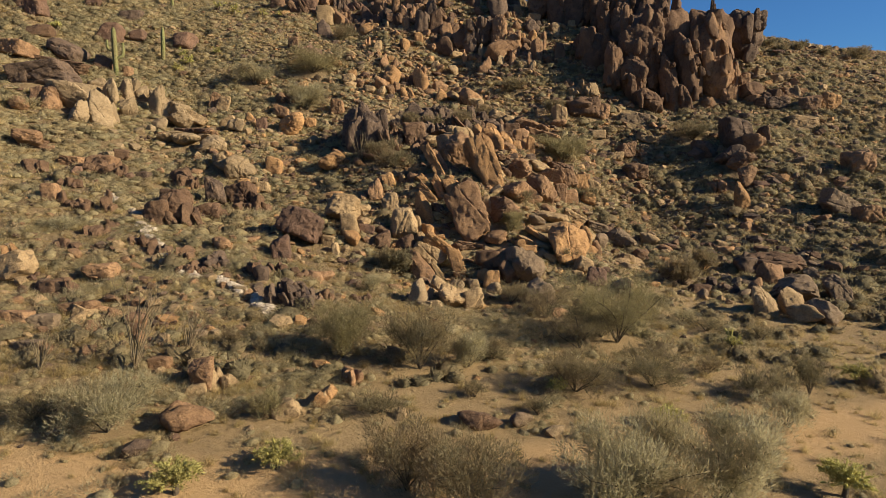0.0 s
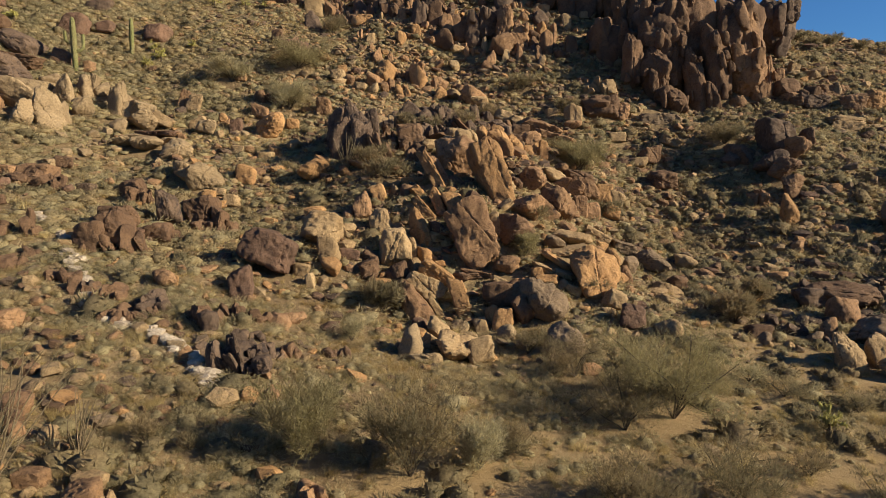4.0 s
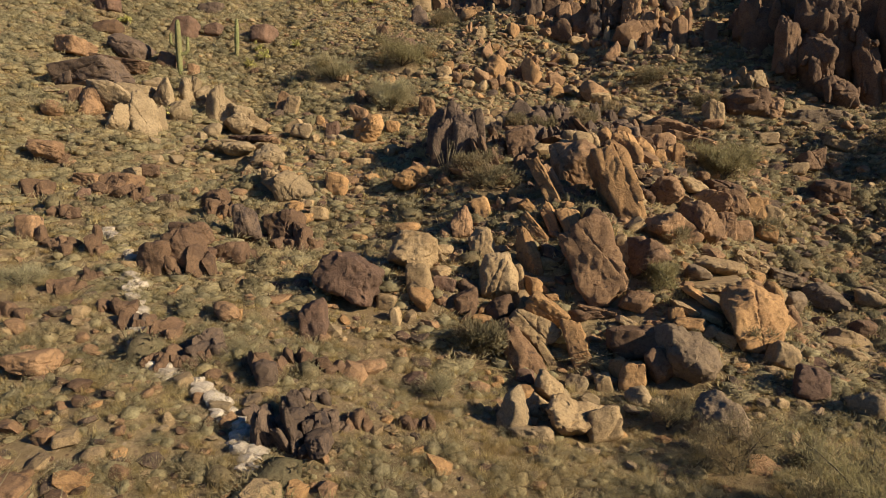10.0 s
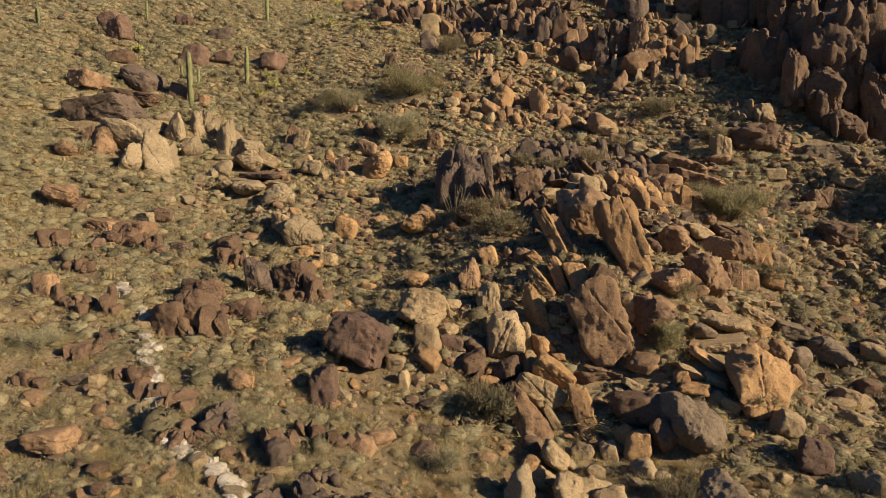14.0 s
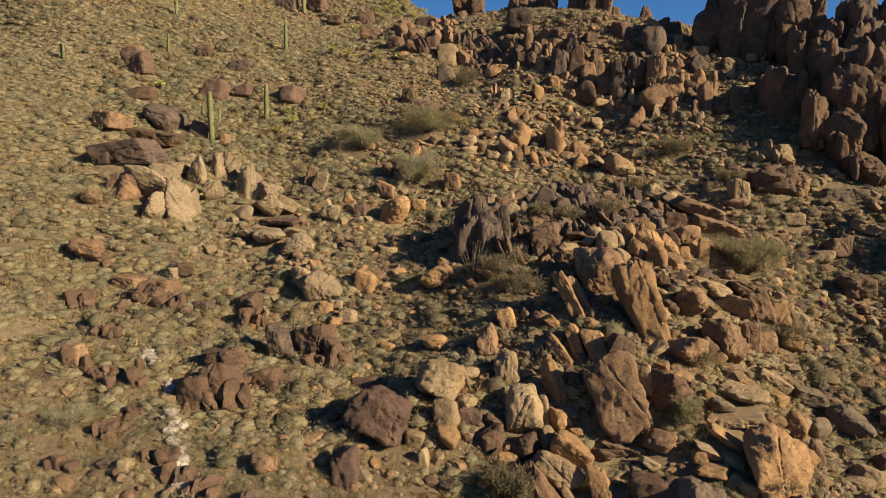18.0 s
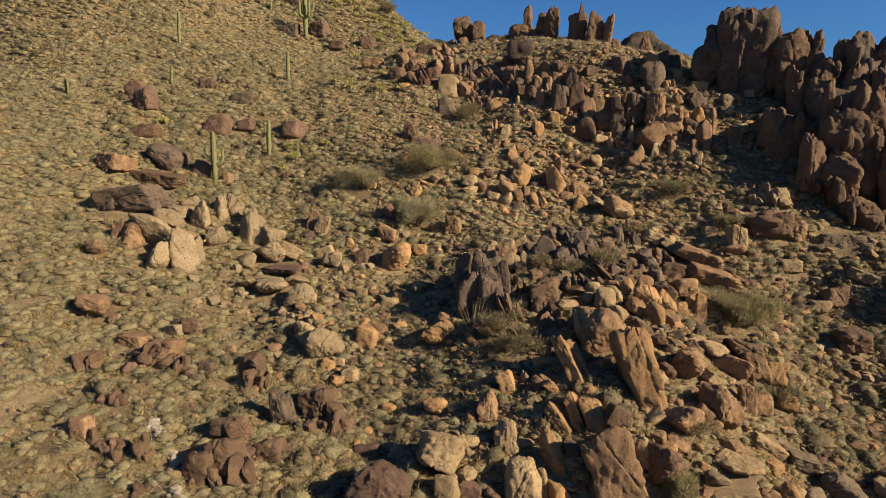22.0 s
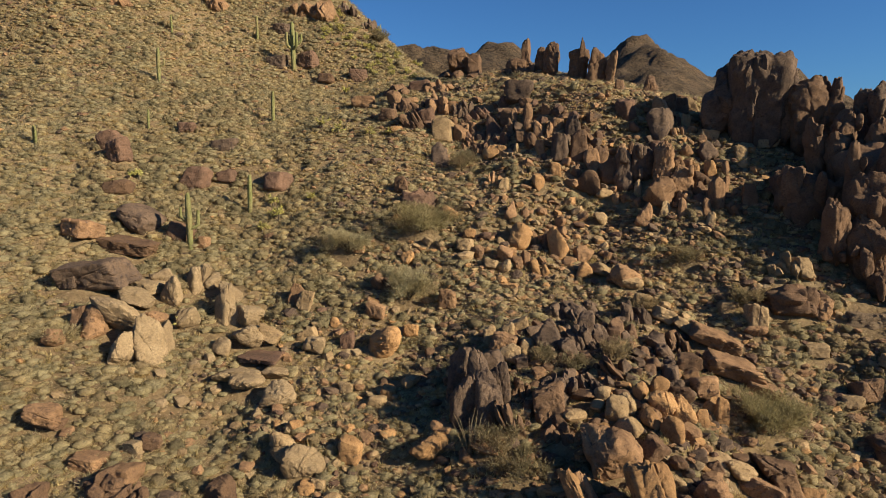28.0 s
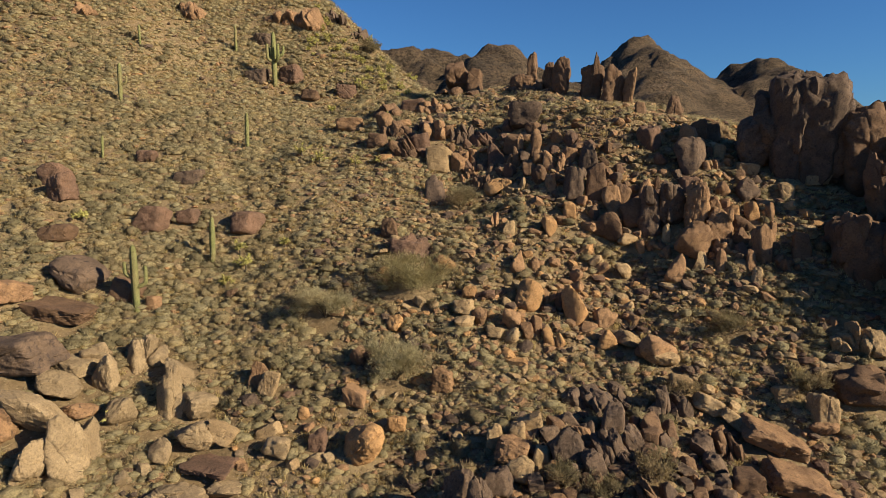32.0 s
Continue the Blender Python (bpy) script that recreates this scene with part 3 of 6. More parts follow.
stone(-2.65, 56.92, 0.19, 0.86, 1.51, 0.78, -10, 10, "round", "umber")
stone(-3.12, 49.84, 0.81, 2.18, 2.60, 2.24, -8, 20, "block", "tan")
stone(-2.02, 50.59, 0.18, 0.80, 1.85, 0.72, -10, 15, "block", "tan")
stone(-1.15, 50.26, 0.35, 0.97, 1.40, 0.98, -10, 10, "round", "orange")
stone(-0.47, 48.61, 0.49, 2.26, 1.33, 2.30, 32, 10, "block", "orange")
stone(-7.88, 50.65, 0.80, 2.78, 2.08, 2.97, 12, 20, "block", "tan")
stone(-6.64, 52.32, 0.12, 0.56, 1.58, 0.90, -28, 10, "fin", "tan")
stone(-7.02, 48.49, 0.48, 1.31, 1.61, 1.33, -5, 10, "block", "tan")
stone(-6.67, 47.22, 0.44, 1.21, 1.21, 1.23, 0, 10, "round", "orange")
stone(-5.77, 49.17, 0.13, 1.27, 0.66, 1.02, 10, 0, "slab", "purple")
stone(-4.55, 49.10, 0.19, 1.14, 0.84, 0.91, 0, 10, "round", "umber")
stone(-4.48, 48.15, 0.42, 1.17, 1.34, 1.18, -8, 10, "block", "umber")
stone(-4.44, 47.50, 0.07, 0.32, 1.49, 0.51, 42, 10, "fin", "umber")
stone(-2.80, 48.31, 0.49, 1.34, 1.34, 1.36, 0, 10, "round", "umber")
stone(-1.69, 49.16, 0.43, 1.18, 1.18, 1.20, 10, 10, "round", "tan")
stone(-1.20, 47.71, 0.52, 2.39, 1.42, 2.42, 36, 20, "block", "tan")
stone(-1.77, 46.09, 0.64, 1.74, 3.37, 1.79, -27, 25, "round", "brown")
stone(-3.53, 47.57, 0.13, 1.26, 0.63, 1.01, 0, 0, "slab", "orange")
stone(-0.27, 46.54, 0.11, 0.49, 1.70, 0.79, -38, 10, "fin", "tan")
stone(1.17, 46.53, 0.38, 1.03, 3.31, 1.05, -20, 20, "block", "orange")
stone(1.22, 48.86, 0.17, 1.10, 0.75, 0.89, 0, 10, "round", "umber")
stone(2.11, 49.74, 0.07, 1.89, 0.33, 1.52, 8, 0, "slab", "brown")
stone(2.78, 49.53, 0.11, 1.00, 0.53, 0.80, 5, 0, "slab", "brown")
stone(3.47, 48.66, 0.11, 1.03, 0.48, 0.82, 20, 10, "block", "tan")
stone(4.01, 49.59, 0.40, 1.63, 1.11, 1.65, 0, 10, "round", "brown")
stone(1.69, 49.33, 0.08, 1.29, 0.41, 1.03, -5, 0, "slab", "umber")
stone(3.23, 46.57, 0.57, 1.66, 1.55, 1.70, 5, 15, "block", "umber")
stone(4.38, 46.54, 0.59, 1.75, 1.60, 1.80, -10, 15, "round", "umber")
stone(5.75, 45.44, 0.91, 2.85, 2.44, 2.95, 10, 20, "round", "grey")
stone(4.66, 45.14, 0.52, 1.42, 1.78, 1.45, 0, 15, "round", "umber")
stone(3.02, 46.39, 0.14, 0.64, 0.75, 0.58, 5, 10, "block", "orange")
stone(2.88, 45.54, 0.19, 0.83, 1.15, 0.76, -5, 10, "round", "orange")
stone(3.42, 44.86, 0.39, 1.07, 1.37, 1.09, 8, 10, "block", "orange")
stone(4.66, 51.83, 0.77, 2.39, 2.09, 2.46, 10, 20, "round", "umber")
stone(3.40, 52.45, 0.46, 1.25, 1.88, 1.27, -20, 20, "block", "tan")
stone(0.98, 44.73, 0.17, 0.98, 0.77, 0.79, 10, 10, "round", "pale")
stone(1.48, 43.41, 0.16, 0.93, 0.74, 0.76, 12, 10, "round", "pale")
stone(-0.17, 43.64, 0.41, 1.60, 1.10, 1.64, 34, 20, "block", "tan")
stone(-1.33, 42.99, 0.20, 0.89, 0.89, 0.81, 0, 10, "round", "orange")
stone(-1.31, 44.67, 0.17, 0.89, 0.78, 0.72, 0, 10, "block", "purple")
stone(0.42, 43.69, 0.12, 1.00, 0.55, 0.80, 30, 10, "round", "pale")
stone(3.57, 43.55, 0.36, 1.17, 0.97, 1.19, 10, 10, "round", "pale")
stone(4.30, 43.35, 0.12, 0.82, 0.53, 0.66, -12, 10, "round", "pale")
stone(2.18, 44.71, 0.17, 0.77, 0.97, 0.70, -10, 10, "block", "tan")
stone(1.01, 40.87, 0.56, 2.65, 1.48, 2.77, 16, 20, "round", "tan")
stone(1.91, 40.58, 0.49, 1.33, 1.46, 1.37, -10, 20, "block", "tan")
stone(-1.59, 40.15, 0.50, 1.33, 2.00, 1.39, -20, 20, "round", "pale")
stone(-0.43, 42.02, 0.19, 1.47, 0.85, 1.19, 38, 15, "block", "tan")
stone(-0.81, 39.46, 0.19, 1.73, 0.86, 1.41, 15, 15, "round", "pale")
stone(6.22, 41.45, 0.70, 2.04, 1.86, 2.13, 0, 15, "round", "grey")
stone(9.54, 48.73, 1.10, 2.86, 3.80, 3.06, -12, 30, "round", "orange")
stone(9.96, 52.79, 0.45, 1.91, 1.23, 1.95, -18, 15, "round", "brown")
stone(11.86, 53.87, 0.39, 1.07, 1.96, 1.10, -20, 15, "round", "orange")
stone(12.53, 52.47, 0.18, 0.79, 1.88, 0.72, 6, 10, "round", "brown")
stone(13.40, 55.24, 0.51, 1.37, 1.37, 1.41, 10, 10, "round", "grey")
stone(15.79, 56.88, 0.60, 2.35, 1.61, 2.42, 18, 10, "round", "grey")
stone(18.37, 57.59, 0.45, 1.76, 1.22, 1.79, 10, 10, "round", "tan")
stone(14.83, 52.00, 0.35, 1.19, 0.95, 1.22, 20, 10, "block", "tan")
stone(16.30, 53.47, 0.45, 1.41, 1.23, 1.45, 0, 10, "round", "umber")
stone(10.28, 46.85, 0.48, 1.30, 1.35, 1.33, 20, 10, "block", "tan")
stone(9.68, 45.88, 0.16, 0.71, 0.86, 0.64, -10, 10, "block", "tan")
stone(10.73, 44.77, 0.50, 1.45, 1.36, 1.49, 5, 10, "block", "purple")
stone(11.62, 47.60, 0.07, 0.32, 0.74, 0.51, 8, 10, "fin", "tan")
stone(12.30, 43.30, 0.44, 1.37, 1.18, 1.40, 0, 10, "round", "tan")
stone(14.32, 49.73, 0.16, 1.39, 0.72, 1.13, 10, 10, "round", "tan")
stone(7.35, 50.37, 0.10, 1.93, 0.50, 1.55, 34, 0, "slab", "orange")
stone(6.51, 49.30, 0.11, 1.77, 0.57, 1.42, 24, 0, "slab", "tan")
stone(6.40, 48.03, 0.17, 1.54, 0.77, 1.24, 8, 10, "block", "orange")
stone(7.65, 49.03, 0.08, 1.35, 0.39, 1.08, 20, 0, "slab", "tan")
stone(5.89, 48.81, 0.19, 0.85, 0.85, 0.77, -10, 10, "block", "orange")
stone(7.31, 47.85, 0.14, 0.82, 0.65, 0.66, -30, 10, "round", "pale")
stone(7.93, 47.82, 0.14, 0.98, 0.65, 0.79, 24, 10, "block", "tan")
stone(9.10, 54.38, 0.43, 2.71, 1.16, 2.79, 8, 10, "round", "tan")
stone(7.62, 52.48, 0.34, 1.42, 0.93, 1.44, 10, 10, "round", "grey")
stone(8.38, 52.35, 0.09, 2.82, 0.46, 2.27, -8, 0, "slab", "tan")
stone(11.65, 57.96, 0.24, 2.16, 1.19, 1.75, 24, 0, "slab", "tan")
stone(14.01, 58.47, 0.20, 2.25, 0.98, 1.81, 16, 0, "slab", "grey")
stone(12.62, 54.93, 0.36, 0.97, 0.97, 1.00, 0, 10, "round", "tan")
stone(7.10, 60.80, 0.69, 2.18, 1.88, 2.23, -12, 10, "round", "brown")
stone(5.56, 59.87, 0.43, 1.41, 1.18, 1.43, 10, 10, "round", "umber")
stone(9.25, 64.25, 0.41, 2.17, 1.12, 2.21, 14, 10, "round", "tan")
stone(5.18, 61.20, 0.33, 0.91, 1.30, 0.93, -20, 10, "round", "tan")
stone(8.78, 57.80, 0.97, 2.65, 2.58, 2.78, 5, 15, "round", "brown")
stone(10.40, 63.42, 0.49, 2.36, 1.34, 2.40, 28, 10, "block", "brown")
stone(12.24, 64.17, 0.64, 1.75, 2.46, 1.78, -14, 10, "block", "brown")
stone(11.78, 65.62, 0.45, 2.70, 1.23, 2.77, 12, 10, "block", "umber")
stone(13.61, 64.23, 0.55, 1.50, 1.58, 1.53, 0, 10, "block", "orange")
stone(11.98, 61.11, 0.46, 1.27, 1.64, 1.29, 0, 10, "block", "brown")
stone(10.93, 60.59, 0.41, 1.11, 2.22, 1.13, 4, 10, "block", "brown")
stone(14.63, 64.36, 0.46, 1.66, 1.27, 1.69, 24, 10, "block", "tan")
stone(13.89, 62.39, 0.42, 1.30, 1.14, 1.31, 15, 10, "block", "orange")
stone(6.02, 55.43, 0.67, 2.33, 1.80, 2.42, 10, 10, "round", "brown")
stone(7.67, 57.06, 0.28, 1.80, 1.38, 1.46, 40, 0, "slab", "brown")
stone(-8.43, 64.91, 0.52, 2.24, 5.09, 1.96, -6, 5, "column", "dark")
stone(-6.81, 64.51, 0.56, 2.12, 5.44, 1.84, -4, 5, "column", "dark")
stone(-5.19, 63.69, 0.37, 1.66, 3.99, 1.44, 0, 0, "jagged", "umber")
stone(-3.24, 65.48, 0.50, 2.22, 2.22, 1.92, 0, 0, "jagged", "umber")
stone(-1.98, 63.90, 0.37, 1.65, 1.82, 1.43, 0, 0, "jagged", "umber")
stone(-6.67, 72.86, 0.65, 2.17, 1.77, 2.22, 10, 10, "block", "brown")
stone(-10.59, 62.66, 0.68, 2.42, 1.84, 2.49, 0, 10, "round", "orange")
stone(-9.17, 55.86, 0.38, 1.59, 1.01, 1.64, 8, 10, "round", "orange")
stone(-12.68, 56.26, 0.16, 1.04, 0.74, 0.84, 10, 10, "block", "orange")
stone(-10.22, 47.36, 0.89, 3.16, 2.34, 3.33, 26, 15, "block", "purple")
stone(-12.56, 51.73, 0.16, 1.53, 0.80, 1.24, -12, 0, "slab", "purple")
stone(-10.93, 43.92, 0.49, 1.33, 2.02, 1.36, -14, 10, "block", "purple")
stone(-7.74, 41.91, 0.19, 1.28, 0.84, 1.03, -12, 10, "round", "brown")
stone(-8.34, 47.05, 0.19, 1.04, 0.86, 0.84, 0, 10, "block", "tan")
stone(-7.69, 46.07, 0.12, 0.56, 1.12, 0.51, -10, 10, "block", "tan")
stone(-9.39, 40.67, 0.21, 1.42, 0.95, 0.82, 0, 0, "jagged", "umber")
stone(2.52, 65.95, 0.37, 1.01, 1.69, 1.04, -15, 10, "round", "tan")
stone(15.07, 57.81, 0.11, 0.69, 0.48, 0.55, 0, 10, "block", "grey")
stone(1.82, 65.33, 0.60, 1.64, 1.93, 1.67, 5, 10, "round", "tan")
stone(1.46, 66.15, 0.19, 0.88, 1.46, 0.79, 0, 10, "round", "orange")
stone(3.47, 67.47, 0.38, 1.04, 1.34, 1.05, -8, 10, "round", "orange")
stone(4.82, 68.56, 0.56, 1.51, 1.51, 1.56, -10, 10, "round", "orange")
stone(4.95, 66.73, 0.62, 1.67, 2.18, 1.71, -18, 10, "round", "orange")
stone(3.91, 64.99, 0.39, 1.05, 1.62, 1.07, -30, 10, "round", "orange")
stone(6.30, 66.81, 0.28, 1.60, 2.76, 1.37, -8, 10, "column", "orange")
stone(5.23, 64.39, 0.50, 1.38, 1.72, 1.40, 0, 10, "round", "orange")
stone(8.64, 69.50, 0.47, 1.30, 1.99, 1.32, 14, 10, "round", "orange")
stone(9.11, 68.63, 0.30, 0.97, 2.99, 0.84, 6, 10, "column", "orange")
stone(2.51, 64.34, 0.46, 1.67, 1.26, 1.69, 14, 10, "round", "tan")
stone(7.48, 67.17, 0.18, 1.24, 1.82, 1.06, 6, 10, "column", "orange")
stone(8.28, 70.75, 0.66, 1.96, 1.80, 1.99, 0, 10, "block", "brown")
stone(6.33, 69.08, 0.47, 1.75, 1.30, 1.78, -10, 10, "block", "umber")
stone(0.83, 66.64, 0.40, 1.11, 1.11, 1.12, 0, 10, "round", "tan")
stone(0.52, 65.68, 0.34, 0.94, 0.94, 0.95, 0, 10, "round", "tan")
stone(-7.95, 74.27, 0.23, 1.25, 2.33, 1.07, -8, 10, "column", "tan")
stone(-6.02, 70.96, 0.62, 1.75, 1.67, 1.80, -14, 10, "round", "tan")
stone(-4.80, 72.49, 0.40, 1.11, 1.54, 1.12, 0, 10, "block", "tan")
stone(-5.74, 75.61, 0.28, 1.73, 1.36, 1.40, -20, 0, "slab", "tan")
stone(-6.45, 74.50, 0.36, 0.98, 1.61, 0.99, -8, 10, "block", "tan")
stone(-3.96, 71.13, 0.33, 0.91, 1.24, 0.92, 10, 10, "block", "orange")
stone(-7.72, 65.97, 0.66, 1.67, 6.44, 1.44, -4, 10, "column", "dark")
stone(-6.11, 65.76, 0.45, 1.50, 4.49, 1.29, -6, 10, "column", "dark")
stone(-7.25, 69.44, 0.66, 1.79, 2.03, 1.83, -10, 10, "block", "dark")
stone(-9.16, 68.11, 0.49, 2.40, 4.79, 2.06, -6, 10, "column", "dark")
stone(-4.69, 66.68, 0.34, 1.52, 2.66, 1.30, 0, 0, "jagged", "umber")
stone(-3.12, 72.65, 0.33, 2.13, 3.23, 1.84, -14, 10, "column", "dark")
stone(-0.45, 73.53, 0.58, 2.57, 3.59, 2.26, -12, 0, "jagged", "dark")
stone(-1.49, 80.18, 0.67, 3.01, 3.10, 2.60, -10, 0, "jagged", "dark")
stone(0.61, 80.41, 0.43, 1.93, 2.42, 1.67, -14, 0, "jagged", "dark")
stone(-1.89, 74.96, 0.18, 0.80, 2.66, 1.29, -24, 10, "fin", "brown")
stone(-2.10, 67.83, 0.48, 2.30, 2.15, 1.85, 0, 0, "jagged", "dark")
stone(-0.00, 68.01, 0.43, 1.91, 2.14, 1.66, -14, 0, "jagged", "dark")
stone(1.58, 69.83, 0.44, 1.97, 2.37, 1.70, -20, 0, "jagged", "umber")
stone(3.80, 80.79, 0.60, 2.69, 3.08, 2.33, -8, 0, "jagged", "dark")
stone(1.33, 72.72, 0.38, 1.67, 1.84, 1.45, 0, 0, "jagged", "dark")
stone(4.91, 82.82, 0.54, 1.69, 1.49, 1.70, 0, 10, "block", "tan")
stone(3.65, 85.58, 0.76, 3.11, 2.08, 3.17, 14, 10, "round", "brown")
stone(5.62, 78.11, 0.37, 1.65, 1.83, 1.41, 0, 0, "jagged", "dark")
stone(7.33, 77.87, 0.44, 1.99, 2.89, 1.71, -4, 0, "jagged", "umber")
stone(7.57, 73.31, 0.62, 1.82, 1.66, 1.91, 0, 10, "block", "umber")
stone(-2.76, 65.38, 0.80, 2.19, 2.93, 2.23, 0, 10, "block", "umber")
stone(-2.00, 63.89, 0.39, 2.47, 1.77, 1.52, 0, 0, "jagged", "umber")
stone(-4.46, 64.84, 0.19, 0.88, 0.88, 0.79, 10, 10, "block", "tan")
stone(11.55, 75.20, 0.34, 4.66, 1.70, 3.78, 14, 0, "slab", "brown")
stone(10.71, 79.03, 0.28, 4.56, 1.37, 3.67, 22, 0, "slab", "brown")
stone(13.16, 73.76, 0.25, 2.46, 1.23, 1.99, 12, 0, "slab", "brown")
stone(8.14, 80.41, 0.38, 1.89, 1.04, 1.90, 30, 10, "block", "tan")
stone(6.60, 81.16, 0.45, 1.92, 1.25, 1.94, 20, 10, "block", "tan")
stone(2.08, 75.62, 0.42, 1.15, 1.32, 1.18, 0, 10, "block", "umber")
stone(-43.14, 71.64, 0.57, 6.15, 2.79, 4.50, -8, 0, "slab", "dark")
stone(-44.43, 70.38, 0.52, 1.42, 1.61, 1.44, 0, 10, "block", "dark")
stone(-39.68, 67.37, 0.81, 2.21, 3.27, 2.24, 6, 10, "round", "brown")
stone(-41.05, 67.07, 0.20, 0.88, 2.65, 1.42, 4, 10, "fin", "umber")
stone(-34.76, 66.93, 1.05, 2.85, 4.49, 2.92, -4, 12, "round", "pale")
stone(-34.36, 68.51, 0.54, 1.07, 3.11, 1.73, -18, 12, "fin", "pale")
stone(-38.42, 68.45, 0.82, 4.67, 2.24, 4.50, 16, 30, "round", "pale")
stone(-36.16, 65.47, 0.90, 2.45, 2.70, 2.51, -12, 25, "round", "pale")
stone(-39.07, 71.62, 0.66, 3.33, 1.81, 3.38, 14, 25, "round", "pale")
stone(-40.00, 73.91, 0.24, 3.27, 1.19, 2.63, 14, 0, "slab", "pale")
stone(-38.82, 75.08, 0.51, 2.01, 1.41, 2.03, 0, 10, "round", "pale")
stone(-37.03, 73.90, 0.75, 2.06, 2.75, 2.09, -4, 12, "round", "pale")
stone(-38.64, 75.49, 0.55, 1.52, 1.52, 1.54, -8, 10, "round", "pale")
stone(-36.43, 76.52, 0.32, 1.94, 3.17, 1.66, 2, 12, "column", "pale")
stone(-35.90, 77.12, 0.47, 0.93, 2.58, 1.50, 12, 10, "fin", "pale")
stone(-34.88, 77.11, 0.52, 1.44, 1.64, 1.45, 0, 10, "round", "pale")
stone(-31.83, 73.34, 0.53, 1.92, 5.27, 1.65, -4, 12, "column", "pale")
stone(-30.72, 73.56, 0.19, 0.86, 2.11, 1.39, 8, 10, "fin", "pale")
stone(-32.49, 76.41, 0.37, 3.03, 1.01, 3.06, 40, 10, "round", "pale")
stone(-29.78, 73.77, 0.70, 2.69, 1.92, 2.73, 12, 15, "round", "pale")
stone(-28.28, 71.31, 0.74, 2.84, 2.01, 2.90, -12, 15, "round", "pale")
stone(-29.76, 69.72, 0.59, 1.61, 1.79, 1.63, -20, 15, "round", "pale")
stone(-34.14, 71.37, 0.75, 2.05, 2.05, 2.10, 8, 20, "round", "pale")
stone(-36.77, 70.55, 0.34, 2.23, 0.93, 2.25, 8, 10, "round", "brown")
stone(-26.55, 77.34, 0.48, 1.31, 2.52, 1.32, 18, 10, "block", "brown")
stone(-41.36, 64.40, 0.49, 1.85, 1.35, 1.87, 0, 10, "round", "brown")
stone(-26.27, 69.67, 0.13, 3.53, 0.66, 2.84, 0, 0, "slab", "purple")
stone(-27.51, 67.40, 0.40, 2.81, 1.11, 2.83, 0, 10, "round", "pale")
stone(-24.44, 68.42, 0.34, 2.14, 0.94, 2.16, 0, 10, "round", "pale")
stone(-26.65, 72.02, 0.50, 2.03, 1.38, 2.05, 20, 10, "block", "tan")
stone(-22.47, 71.95, 0.50, 1.81, 1.36, 1.85, 0, 10, "round", "pale")
stone(-23.83, 73.41, 0.23, 1.87, 1.12, 1.50, -30, 0, "slab", "tan")
stone(-48.85, 77.01, 0.66, 3.30, 1.81, 3.36, 6, 10, "block", "brown")
stone(-44.13, 77.89, 0.32, 4.91, 1.60, 3.96, 10, 0, "slab", "umber")
stone(-46.02, 82.44, 0.32, 4.34, 2.92, 4.46, 30, 10, "block", "dark")
stone(-41.83, 82.89, 0.21, 2.51, 1.94, 2.54, 20, 10, "block", "umber")
stone(-45.77, 92.67, 0.30, 3.26, 2.77, 3.33, 5, 10, "block", "purple")
stone(-38.99, 82.44, 0.41, 1.13, 1.35, 1.13, 0, 10, "block", "brown")
stone(-33.67, 86.35, 0.09, 0.94, 1.20, 0.95, 0, 10, "block", "umber")
stone(4.16, 113.11, 0.23, 1.22, 2.31, 1.01, 0, 10, "column", "umber")
stone(-28.31, 120.44, 0.59, 3.49, 2.70, 2.28, 0, 0, "jagged", "umber")
stone(-25.39, 122.54, 0.14, 3.22, 2.19, 2.56, 0, 10, "block", "purple")
stone(-22.45, 121.87, 0.59, 3.18, 2.71, 2.29, 0, 0, "jagged", "brown")
stone(-23.01, 109.24, 0.62, 2.79, 3.76, 2.41, -10, 0, "jagged", "umber")
stone(-21.59, 111.12, 0.11, 1.99, 3.14, 1.81, 0, 10, "block", "purple")
stone(-27.09, 110.77, 0.48, 2.43, 2.15, 1.99, 0, 10, "block", "umber")
stone(-20.21, 113.54, 0.65, 3.19, 2.90, 2.50, 0, 0, "jagged", "brown")
stone(-25.70, 114.41, 0.53, 3.26, 2.37, 2.04, 0, 0, "jagged", "umber")
stone(-18.98, 108.95, 0.61, 2.76, 3.31, 2.50, 0, 10, "block", "tan")
stone(-18.05, 102.53, 0.41, 2.42, 4.08, 2.08, 0, 10, "column", "dark")
stone(-17.04, 113.93, 0.64, 2.89, 3.91, 2.49, 0, 0, "jagged", "dark")
stone(-13.95, 113.72, 0.16, 3.15, 2.44, 2.46, -30, 0, "jagged", "purple")
stone(-15.27, 111.05, 0.62, 2.80, 3.08, 2.40, 0, 0, "jagged", "brown")
stone(-12.15, 109.67, 0.13, 2.32, 4.29, 1.99, 0, 10, "column", "purple")
stone(-9.17, 113.55, 0.71, 3.81, 3.24, 3.03, 0, 10, "block", "dark")
stone(-9.41, 109.43, 0.38, 1.01, 3.78, 0.87, 0, 10, "column", "brown")
stone(-7.57, 107.91, 0.43, 1.19, 4.22, 1.02, 4, 10, "column", "brown")
stone(-8.13, 105.16, 0.34, 1.53, 1.92, 1.39, 0, 10, "block", "umber")
stone(-9.75, 107.42, 0.36, 0.92, 3.57, 0.79, -4, 10, "column", "umber")
stone(-5.90, 104.59, 0.32, 1.26, 3.15, 1.08, -8, 10, "column", "brown")
stone(-4.59, 104.34, 0.33, 1.50, 3.13, 1.28, 0, 0, "jagged", "brown")
stone(-15.06, 107.97, 0.45, 2.03, 2.84, 1.74, 0, 0, "jagged", "brown")
